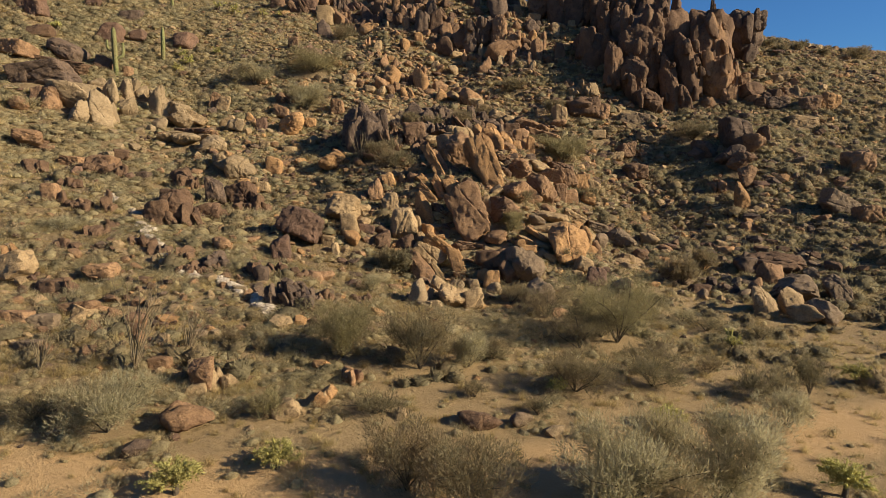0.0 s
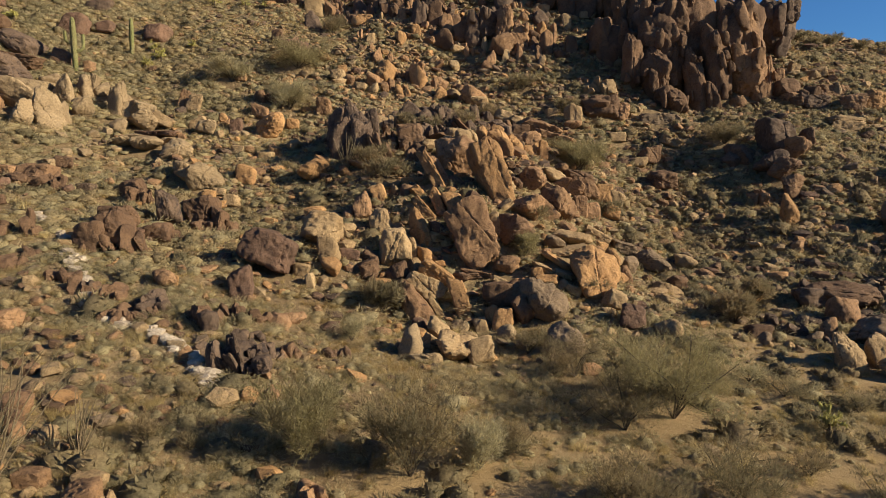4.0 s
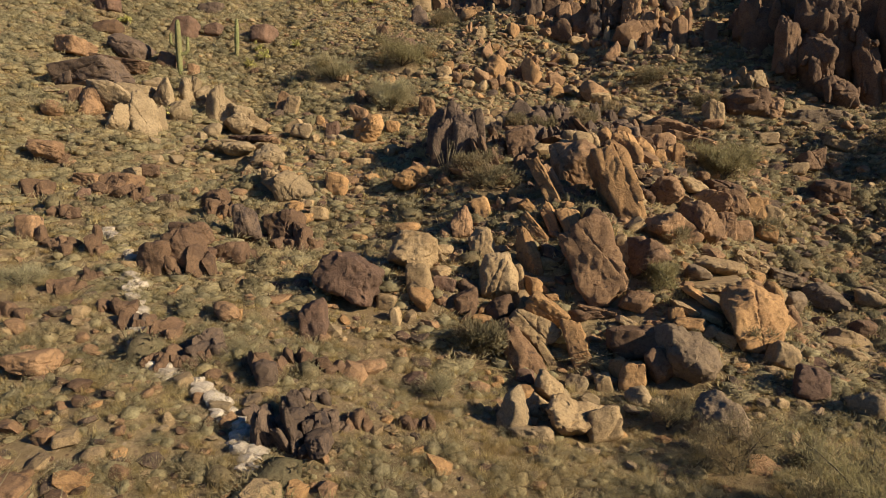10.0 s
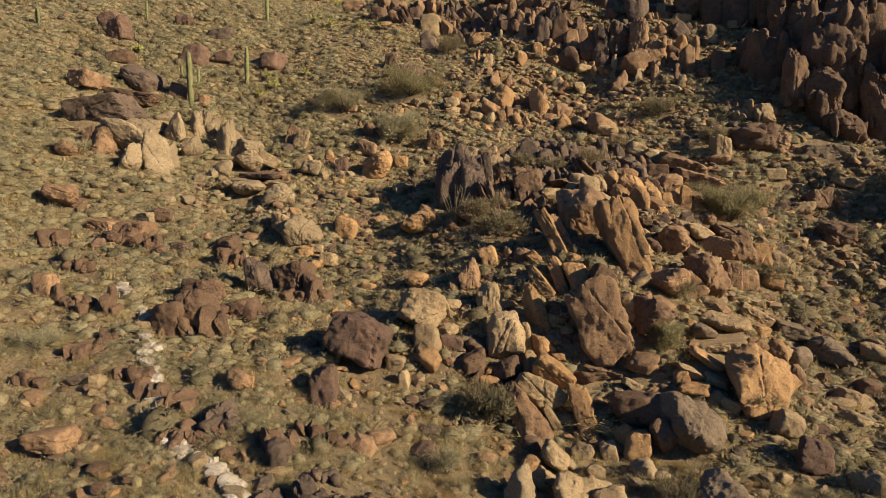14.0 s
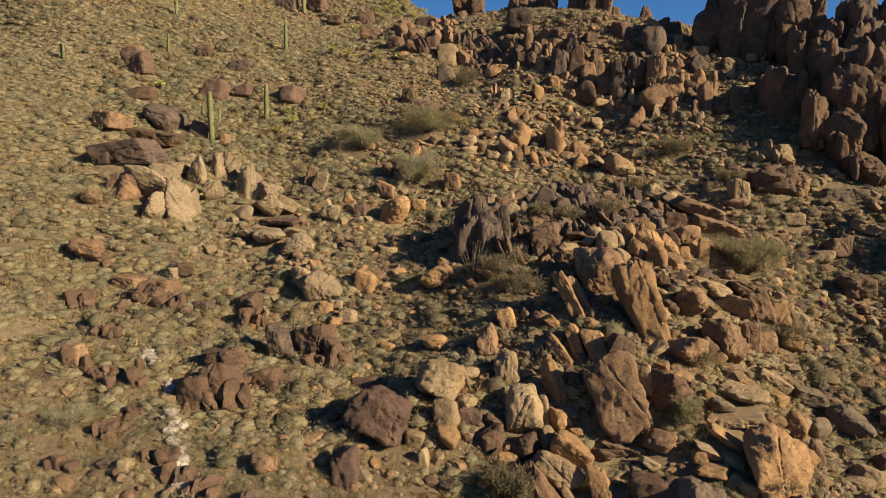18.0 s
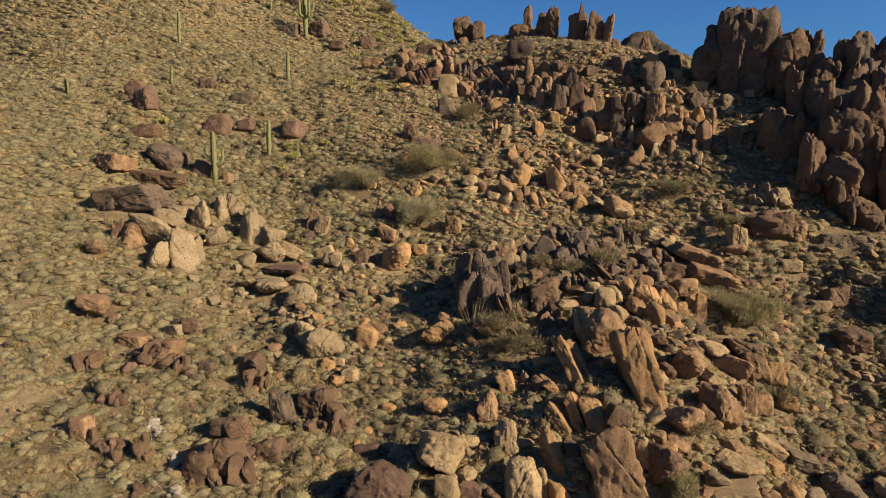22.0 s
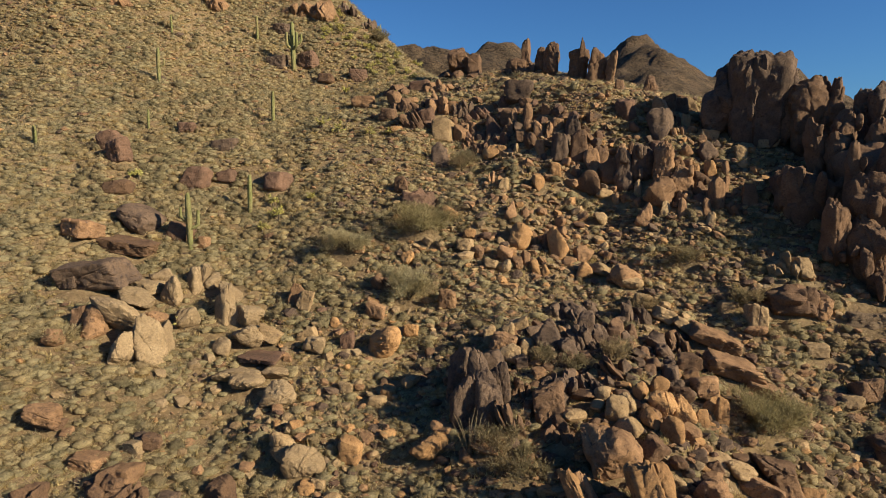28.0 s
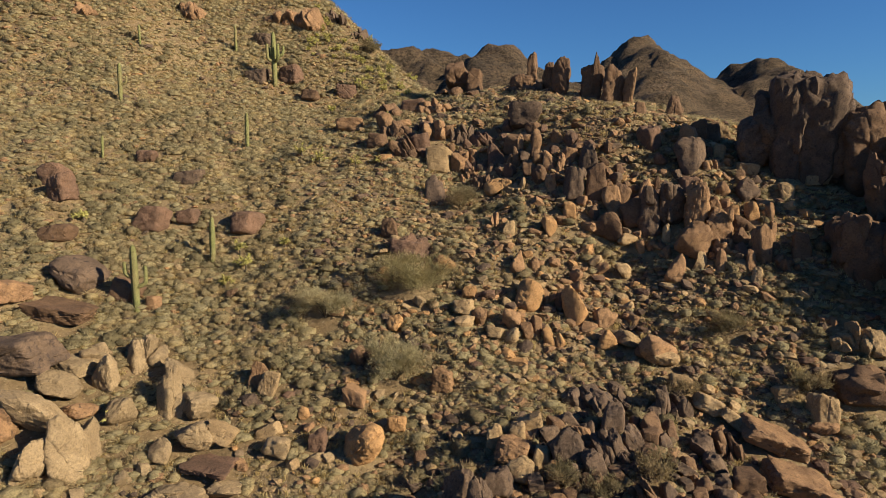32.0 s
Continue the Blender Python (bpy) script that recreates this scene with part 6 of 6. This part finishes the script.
def saguaro(x, y, h, arms):
    global plant_seed
    plant_seed += 1
    rng = np.random.default_rng(300 + plant_seed)
    root = tagged(new("saguaro_cactus"), "tall ribbed green saguaro cactus" + (" with upturned arms" if arms else " without arms"), "cactus", "saguaros")
    root.location = (x, y, gz(x, y) - 0.1)
    r = 0.045 * h + 0.06
    u = np.array([0, 0.1, 0.3, 0.55, 0.8, 0.93, 0.97, 0.99, 1.0])
    tilt = rng.normal(0, 0.02)
    v, f = ribbed_stem([(tilt * h * t, 0, h * t) for t in u], r * np.array([0.78, 0.85, 0.97, 1.0, 0.9, 0.78, 0.6, 0.38, 0.06]))
    mesh_object("trunk", v, f, SAGUARO).parent = root
    for k in range(arms):
        a = (0.2, 3.3, 2.6, -0.6, 4.2)[k % 5]
        z0, up, out = h * rng.uniform(0.38, 0.55), h * rng.uniform(0.1, 0.24), r * rng.uniform(2.3, 3.2)
        ca, sa = math.cos(a), math.sin(a)
        s = 0.62 * r
        path = [(0.6 * r, 0), (0.7 * out, 0.02 * h), (out, 0.06 * h), (out * 1.04, 0.06 * h + up * 0.5), (out * 1.04, 0.06 * h + up), (out * 1.04, 0.06 * h + up + s)]
        v, f = tubes([np.array([(p * ca, p * sa, z0 + q) for p, q in path])], [(s, s * 0.75)], 10)
        mesh_object("arm", v, f, SAGUARO).parent = root
    FOOT.append((x, y, 0.3))
    return root

# ---- desert plants, one by one ----
greybush(5.68, 18.23, 4.56, 3.21)
greybush(8.39, 18.45, 3.76, 3.16)
brush(0.77, 18.01, 4.01, 2.50)
brush(-1.13, 19.07, 3.17, 2.29)
greybush(-11.76, 21.72, 3.37, 1.98)
brush(-14.62, 22.20, 2.22, 1.11)
paloverde(-6.70, 23.49, 1.71, 0.94)
paloverde(-4.67, 29.41, 3.15, 2.70)
brush(-1.05, 28.82, 3.31, 3.09)
brush(7.16, 33.15, 4.13, 2.19)
paloverde(9.48, 34.39, 5.92, 3.90)
brush(5.72, 27.09, 3.50, 1.96)
brush(9.43, 28.15, 3.45, 1.83)
greybush(1.19, 29.53, 2.04, 1.81)
brush(2.42, 30.71, 2.13, 0.95)
brush(13.99, 27.44, 2.94, 1.47)
brush(16.39, 27.95, 1.93, 2.03)
brush(12.75, 30.15, 1.40, 0.93)
brush(15.39, 37.03, 2.63, 0.88)
brush(17.89, 35.61, 1.68, 1.12)
greybush(13.54, 24.27, 2.01, 1.64)
brush(8.77, 35.24, 3.31, 1.93)
greybush(14.53, 38.50, 1.83, 0.91)
brush(3.75, 24.66, 1.11, 0.74)
brush(1.33, 26.07, 1.18, 0.69)
brush(-8.32, 29.24, 0.89, 0.67)
brush(-9.80, 29.34, 1.12, 1.01)
brush(-2.57, 24.13, 2.34, 0.90)
greybush(-4.64, 41.14, 1.95, 1.30)
cholla(-5.38, 19.93, 1.83, 1.10)
cholla(-8.08, 18.46, 2.05, 0.94)
cholla(12.68, 19.31, 1.96, 1.61)
cholla(19.32, 29.29, 1.85, 1.32)
cholla(4.87, 26.78, 1.22, 1.02)
cholla(8.64, 24.05, 1.62, 1.08)
cholla(15.20, 33.26, 1.30, 1.61)
paloverde(12.65, 69.30, 5.04, 3.04)
paloverde(-17.35, 88.86, 8.62, 3.45)
greybush(-24.11, 84.93, 6.25, 2.76)
greybush(-16.47, 80.13, 5.32, 3.44)
paloverde(12.56, 69.85, 4.99, 2.67)
brush(-3.37, 45.40, 2.52, 2.05)
brush(4.41, 41.58, 2.33, 1.58)
brush(-4.42, 60.73, 4.42, 1.60)
paloverde(5.35, 50.88, 1.94, 1.76)
brush(9.22, 48.19, 2.29, 1.07)
brush(-15.07, 101.14, 4.31, 2.59)
brush(13.61, 62.42, 3.00, 1.35)
brush(6.25, 46.26, 1.54, 1.29)
brush(49.81, 103.62, 3.81, 1.47)
brush(54.92, 103.48, 2.94, 1.91)
brush(58.20, 102.31, 2.40, 1.63)
brush(64.23, 103.27, 4.99, 2.07)
brush(51.87, 102.17, 2.57, 1.20)
brush(29.00, 76.52, 5.79, 2.19)
brush(9.58, 87.96, 4.04, 1.80)
brush(-38.39, 143.85, 4.82, 2.51)
greybush(-25.06, 42.38, 2.40, 1.12)
greybush(-41.46, 64.87, 3.74, 1.12)
cholla(-34.21, 90.12, 2.13, 2.27)
cholla(-34.13, 70.99, 1.75, 1.54)
cholla(-51.37, 89.40, 1.64, 1.23)
cholla(-35.37, 106.83, 2.29, 2.29)
cholla(-32.85, 106.11, 1.99, 2.39)
cholla(-28.30, 105.84, 1.97, 2.10)
cholla(-50.98, 89.06, 2.23, 1.90)
cholla(-35.66, 91.75, 2.01, 2.01)
cholla(-34.89, 87.30, 2.09, 1.88)
cholla(-38.64, 125.10, 2.15, 1.82)
cholla(-25.96, 107.40, 1.46, 1.33)
cholla(-31.40, 92.89, 1.68, 1.23)
ocotillo(-12.98, 26.37, 5.16, 4.37)
ocotillo(-11.37, 28.18, 1.98, 2.11)
ocotillo(-7.81, 61.86, 2.24, 3.21)
ocotillo(-16.59, 25.85, 1.37, 1.60)
brush(6.30, 38.55, 3.50, 2.14)
brush(17.52, 46.91, 2.88, 2.10)
brush(20.70, 51.05, 2.66, 1.78)
brush(17.29, 48.76, 2.23, 1.12)
brush(-3.28, 45.79, 2.63, 1.84)
brush(6.51, 55.43, 2.68, 1.34)
brush(-3.43, 70.23, 2.54, 1.52)
brush(-1.14, 69.85, 2.50, 1.50)
brush(-5.80, 62.00, 3.25, 1.80)
brush(1.97, 71.67, 2.98, 1.70)
brush(4.98, 82.24, 3.04, 1.52)
brush(14.13, 83.12, 3.48, 1.79)
cholla(-50.1, 149.6, 1.64, 1.79)
cholla(-47.4, 143.0, 1.38, 1.22)
cholla(-28.0, 119.0, 1.31, 1.39)
cholla(-40.3, 141.8, 1.59, 2.03)
cholla(-43.1, 141.7, 1.56, 1.47)
cholla(-47.7, 139.2, 1.24, 1.19)
cholla(-29.2, 133.3, 1.38, 1.63)
cholla(-47.6, 140.2, 1.30, 1.10)
cholla(-34.0, 135.3, 1.17, 1.30)
cholla(-45.3, 148.8, 1.58, 1.43)
cholla(-30.9, 135.6, 1.55, 1.87)
cholla(-39.7, 139.8, 1.70, 1.45)
cholla(-30.6, 135.7, 1.38, 1.21)
cholla(-33.4, 135.9, 1.70, 1.59)
cholla(-36.7, 138.5, 1.49, 1.34)
cholla(-46.8, 146.2, 1.60, 1.74)
cholla(-31.7, 145.0, 1.68, 1.49)
cholla(-30.0, 141.7, 1.63, 1.95)
cholla(-46.5, 138.7, 1.07, 0.96)
cholla(-43.3, 138.4, 1.10, 1.04)
cholla(-37.0, 135.2, 1.77, 2.05)
cholla(-44.2, 140.8, 1.56, 1.29)
cholla(-33.2, 133.9, 1.47, 1.67)
cholla(-34.3, 137.0, 1.44, 1.30)
cholla(-38.4, 139.9, 1.38, 1.48)
cholla(-32.7, 138.1, 1.02, 1.08)
cholla(-45.4, 143.7, 1.31, 1.30)
cholla(-29.3, 134.8, 1.28, 1.25)
cholla(-40.7, 146.1, 1.44, 1.81)
cholla(-39.3, 147.0, 1.76, 2.15)
cholla(-33.9, 140.5, 1.66, 1.54)
cholla(-37.0, 134.6, 1.21, 1.31)
cholla(-40.8, 136.8, 1.47, 1.25)
cholla(-39.6, 140.4, 1.57, 1.32)
cholla(-45.8, 142.7, 1.32, 1.50)
cholla(-42.7, 143.1, 1.75, 1.61)
cholla(-46.5, 143.6, 1.27, 1.16)
cholla(-36.8, 137.1, 1.10, 1.11)
cholla(-34.4, 137.3, 1.80, 1.57)
cholla(-37.4, 139.0, 1.04, 1.14)
cholla(-45.7, 142.7, 1.75, 1.87)
cholla(-48.3, 140.9, 1.33, 1.63)
cholla(-43.2, 139.4, 1.32, 1.23)
cholla(-32.9, 134.4, 1.30, 1.53)
cholla(-38.7, 140.6, 1.41, 1.24)
cholla(-37.8, 134.7, 1.45, 1.86)
cholla(-49.8, 144.3, 1.62, 1.85)
cholla(-36.6, 138.0, 1.70, 1.94)
cholla(-36.4, 136.5, 1.53, 1.47)
cholla(-35.7, 141.8, 1.63, 1.69)
cholla(-48.1, 141.3, 1.69, 1.89)
cholla(-35.3, 138.8, 1.29, 1.49)
cholla(-46.8, 140.6, 1.70, 2.18)
cholla(-47.1, 144.5, 1.72, 1.72)
cholla(-43.1, 141.0, 1.53, 1.35)
cholla(-38.7, 140.3, 1.58, 1.27)
cholla(-30.5, 132.7, 1.35, 1.46)
cholla(-43.1, 141.5, 1.17, 1.25)
cholla(-47.2, 146.6, 1.72, 2.14)
cholla(-47.5, 145.4, 1.33, 1.54)
cholla(-33.6, 139.2, 1.51, 1.71)
cholla(-41.1, 139.8, 1.46, 1.68)
cholla(-36.1, 133.4, 1.35, 1.70)
cholla(-45.1, 141.9, 1.68, 2.18)
saguaro(-39.98, 81.62, 5.86, 2)
saguaro(-37.70, 90.11, 4.93, 0)
saguaro(-44.01, 109.86, 4.52, 0)
saguaro(-50.16, 131.25, 8.44, 5)
saguaro(-63.54, 112.21, 5.20, 1)
saguaro(-58.87, 135.35, 4.32, 0)
saguaro(-57.13, 100.02, 2.63, 0)
saguaro(-70.01, 126.00, 3.17, 0)
saguaro(-66.06, 90.72, 2.43, 0)
saguaro(-66.45, 90.90, 2.35, 0)
saguaro(-18.05, 102.85, 1.29, 0)

# ---- loose stones and low plants over the whole slope ----
foot = np.array(FOOT) if FOOT else np.zeros((1, 3))


def in_view(x, y):
    left = np.minimum(-0.72 * y - 3, -6 - 1.12 * (y - 15))
    left = np.maximum(left, -128)
    back = np.where(x < -26, 172.0, np.where(x > 14, 118.0, 138.0))
    return (x > left) & (x < 0.74 * y + 4) & (y < back)


def clear_of_rocks(x, y, slack=0.0):
    ok = np.ones(len(x), bool)
    for fx, fy, fr in foot:
        ok &= (x - fx) ** 2 + (y - fy) ** 2 > (fr + slack) ** 2
    return ok


def sandiness(x, y):
    """1 on the bare sand of the wash, 0 elsewhere."""
    off = np.abs(y - 18.6 - 0.36 * np.maximum(x, 0)) + 3.0 * value_noise(x / 3, y / 3, 9)
    pads = smooth(1.9 - landform(x, y) + 2.5 * value_noise(x / 5.5, y / 5.5, 12), 0.9, 1.7)
    return np.maximum(smooth(off, 2.6, 1.4), 0.88 * pads)


def spots(count, rng, wanted, near=14.0, far=176.0):
    """Places strewn over the slope; wanted(x, y) gives the chance that one is kept."""
    xs, ys = [], []
    got = 0
    while got < count:
        y = np.sqrt(rng.uniform(near ** 2, far ** 2, 40000))
        x = rng.uniform(-1.12, 0.78, 40000) * (y + 10)
        keep = in_view(x, y) & (rng.uniform(size=len(x)) < wanted(x, y))
        x, y = x[keep], y[keep]
        keep = clear_of_rocks(x, y)
        xs.append(x[keep])
        ys.append(y[keep])
        got += keep.sum()
    return np.concatenate(xs)[:count], np.concatenate(ys)[:count]


def strewn(name, protos, x, y, size, flat, rng, material, sink, tilt=0.0, smooth_faces=False):
    """Many small pieces as one mesh: each a turned, scaled copy of one of the shapes."""
    z = ground_z(x, y)
    which = rng.integers(0, len(protos), len(x))
    allv, allf, base = [], [], 0
    for k, (pv, pf) in enumerate(protos):
        m = which == k
        n = m.sum()
        if not n:
            continue
        a = rng.uniform(0, 2 * np.pi, n)
        s = size[m][:, None]
        sx, sy, sz = s * rng.uniform(0.75, 1.3, (n, 1)), s * rng.uniform(0.75, 1.3, (n, 1)), s * (flat * rng.uniform(0.7, 1.35, (n, 1)))
        px, py, pz = pv[None, :, 0] * sx, pv[None, :, 1] * sy, pv[None, :, 2] * sz
        if tilt:
            t = rng.uniform(-tilt, tilt, (n, 1))
            px, pz = px * np.cos(t) + pz * np.sin(t), -px * np.sin(t) + pz * np.cos(t)
        ca, sa = np.cos(a)[:, None], np.sin(a)[:, None]
        vx, vy = px * ca - py * sa + x[m][:, None], px * sa + py * ca + y[m][:, None]
        vz = pz + z[m][:, None] + sink * sz
        allv.append(np.stack([vx, vy, vz], -1).reshape(-1, 3))
        allf.append((pf[None] + (base + np.arange(n) * len(pv))[:, None, None]).reshape(-1, pf.shape[1]))
        base += n * len(pv)
    return mesh_object(name, np.concatenate(allv), np.concatenate(allf), material, smooth_faces)


def shrub_proto(seed, blades, blade=0.3, thin=0.4, heart=2, core=0.8):
    """A low bumpy dome of dense foliage with short sprays standing out of it."""
    rng = np.random.default_rng(seed)
    v, f = ico(heart)
    f = f[v[f].mean(1)[:, 2] > -0.3]
    v = v * (core, core, core * 0.9) * (1 + 0.75 * fbm3(v * 2.6, seed, 3))[:, None]
    th, ph = rng.uniform(0, 2 * np.pi, blades), np.arccos(rng.uniform(-0.05, 1.0, blades))
    out = np.stack([np.sin(ph) * np.cos(th), np.sin(ph) * np.sin(th), np.cos(ph)], -1)
    a = out * rng.uniform(0.5, 0.9, (blades, 1)) * (1, 1, 0.85)
    way = out + rng.normal(0, 0.45, (blades, 3)) + (0, 0, 0.35)
    way /= np.linalg.norm(way, axis=1, keepdims=True)
    tip = a + way * rng.uniform(0.5, 1.3, (blades, 1)) * blade
    side = np.cross(way, rng.normal(size=(blades, 3)))
    side /= np.linalg.norm(side, axis=1, keepdims=True) + 1e-9
    wdt = rng.uniform(0.5, 1.0, (blades, 1)) * blade * thin
    tri = np.stack([a - side * wdt, a + side * wdt, tip], 1).reshape(-1, 3)
    return np.concatenate([v, tri]), np.concatenate([f, np.arange(blades * 3).reshape(-1, 3) + len(v)])


def grass_proto(seed, blades, wide):
    rng = np.random.default_rng(seed)
    th, ph = rng.uniform(0, 2 * np.pi, blades), np.abs(rng.normal(0, 0.5, blades))
    out = np.stack([np.sin(ph) * np.cos(th), np.sin(ph) * np.sin(th), np.cos(ph)], -1)
    a = rng.normal(0, 0.22, (blades, 3)) * (1, 1, 0)
    side = np.cross(out, rng.normal(size=(blades, 3)))
    side /= np.linalg.norm(side, axis=1, keepdims=True)
    tip = a + out * rng.uniform(0.6, 1.1, (blades, 1))
    tri = np.stack([a - side * wide, a + side * wide, tip], 1).reshape(-1, 3)
    return tri, np.arange(blades * 3).reshape(-1, 3)


def scatter_all():
    rng = np.random.default_rng(11)

    def slope(x, y):
        return 1 - 0.9 * sandiness(x, y)

    def patchy(seed, scale, lo, hi):
        return lambda x, y: slope(x, y) * smooth(value_noise(x / scale, y / scale, seed) + 0.5 * value_noise(x / scale * 2.7, y / scale * 2.7, seed + 3), lo, hi)

    # left of the knoll plants thicken, round the knoll stones do
    def stony(x, y):
        knoll = np.exp(-(((x - 4) / 22) ** 2 + ((y - 68) / 30) ** 2))
        upper = smooth(y, 75, 100) * smooth(x, -34, -18)
        flat = (0.35 + 0.65 * smooth(landform(x, y), 0.6, 2.0)) * (0.45 + 0.55 * smooth(y, 40, 52))
        gully = 0.32 * smooth(x, 9, 16) * smooth(y, 46, 56)
        return flat * slope(x, y) * np.clip(0.16 + gully + 0.7 * knoll + 0.55 * upper + 0.5 * value_noise(x / 5, y / 5, 21), 0, 1) * (1 - 0.7 * smooth(-x, 16, 34) * smooth(-y, -112, -88))

    def leafy(x, y):
        return slope(x, y) * np.clip(0.85 + 0.9 * value_noise(x / 8, y / 8, 5) - 0.65 * stony(x, y), 0.15, 1)

    def band(wanted, lo, hi):
        return lambda x, y: wanted(x, y) * (y >= lo) * (y < hi)

    for name, count, lo, hi, protos in (("bursage_shrubs", 2900, 0, 44, [shrub_proto(i, 300, 0.26, 0.06, 1, 0.42) for i in range(7)]),
                                        ("bursage_shrubs_upslope", 34000, 44, 999, [shrub_proto(20 + i, 54, 0.4, 0.1, 1, 0.56) for i in range(9)])):
        x, y = spots(count, rng, band(leafy, lo, hi), far=44.0 if hi < 99 else 176.0)
        size = rng.lognormal(-0.92 if hi < 99 else -0.46, 0.4, len(x)).clip(0.18, 1.2)
        ob = strewn(name, protos, x, y, size, 0.7 if hi < 99 else 0.5, rng, BURSAGE, 0.05, 0.0, True)
        tagged(ob, "low grey-green bursage shrubs dotted over the slope", "shrubs", kind="stuff")
    x, y = spots(3600, rng, band(lambda x, y: (1 - 0.6 * sandiness(x, y)) * np.clip(0.7 + value_noise(x / 4, y / 4, 31), 0, 1), 0, 48), far=48.0)
    ob = strewn("dry_grass_tufts", [grass_proto(40 + i, 80, 0.014) for i in range(5)], x, y, rng.lognormal(-1.0, 0.3, len(x)).clip(0.15, 0.6), 0.7, rng, DRYGRASS, 0.0)
    tagged(ob, "straw-coloured dry grass tufts on the flat", "grass", kind="stuff")
    x, y = spots(30000, rng, band(lambda x, y: slope(x, y) * np.clip(0.75 + value_noise(x / 6, y / 6, 7), 0, 1), 48, 999))
    ob = strewn("dry_grass_tufts_upslope", [grass_proto(50 + i, 20, 0.06) for i in range(5)], x, y, rng.lognormal(-0.8, 0.3, len(x)).clip(0.15, 0.8), 0.65, rng, DRYGRASS, 0.0)
    tagged(ob, "straw-coloured dry grass tufts between the stones", "grass", kind="stuff")
    x, y = spots(5200, rng, lambda x, y: np.maximum(patchy(8, 9.0, -0.1, 0.35)(x, y), 0.45 * smooth(x, 12, 20) * smooth(y, 30, 40)), near=26.0)
    ob = strewn("dark_brush", [shrub_proto(60 + i, 50, 0.36, 0.2, 2, 0.7) for i in range(5)], x, y, rng.lognormal(-0.55, 0.33, len(x)).clip(0.25, 1.1), 0.8, rng, BRUSH, 0.05, 0.0, True)
    tagged(ob, "dark olive brush growing among the rocks", "shrubs", kind="stuff")
    x, y = spots(1100, rng, lambda x, y: 0.9 * slope(x, y) * smooth(x, 12, 18) * smooth(y, 32, 40) * smooth(y, 98, 84), near=30.0)
    ob = strewn("dark_scrub", [shrub_proto(80 + i, 50, 0.36, 0.2, 2, 0.7) for i in range(5)], x, y, rng.lognormal(-0.5, 0.35, len(x)).clip(0.25, 1.2), 0.75, rng, BRUSH, 0.05, 0.0, True)
    tagged(ob, "dark olive scrub thick on the shaded slope", "shrubs", kind="stuff")
    for tone, count, seed in (("tan", 10000, 1), ("brown", 9500, 2), ("orange", 2400, 3), ("pale", 8000, 4), ("dark", 4600, 5), ("grey", 3600, 6), ("purple", 4200, 7)):
        r2 = np.random.default_rng(seed)
        x, y = spots(count, r2, stony)
        protos = [rock_shape(("block", "jagged", "slab", "jagged")[i % 4], 300 + seed * 10 + i, 1) for i in range(8)]
        ob = strewn(tone + "_stones", protos, x, y, r2.lognormal(-1.8, 0.5, len(x)).clip(0.08, 0.5), 0.6, r2, ROCKS[tone], 0.35, 0.5, False)
        tagged(ob, LABELS[tone] + " stones strewn down the slope", "stones", kind="stuff")
    for tone, count, seed in (("tan", 500, 11), ("brown", 900, 12), ("orange", 420, 13), ("dark", 420, 15), ("purple", 320, 16)):
        r2 = np.random.default_rng(seed)
        x, y = spots(count, r2, lambda x, y: stony(x, y) ** 2, near=24.0)
        protos = [rock_shape(("block", "jagged", "slab", "jagged")[i % 4], 500 + seed * 10 + i, 2) for i in range(8)]
        ob = strewn(tone + "_rubble", protos, x, y, r2.lognormal(-1.0, 0.35, len(x)).clip(0.2, 0.8) * np.where(y < 45, 0.6, 1.0), 0.6, r2, ROCKS[tone], 0.3, 0.6, False)
        tagged(ob, LABELS[tone] + " rubble blocks between the boulders", "rocks", kind="stuff")


scatter_all()
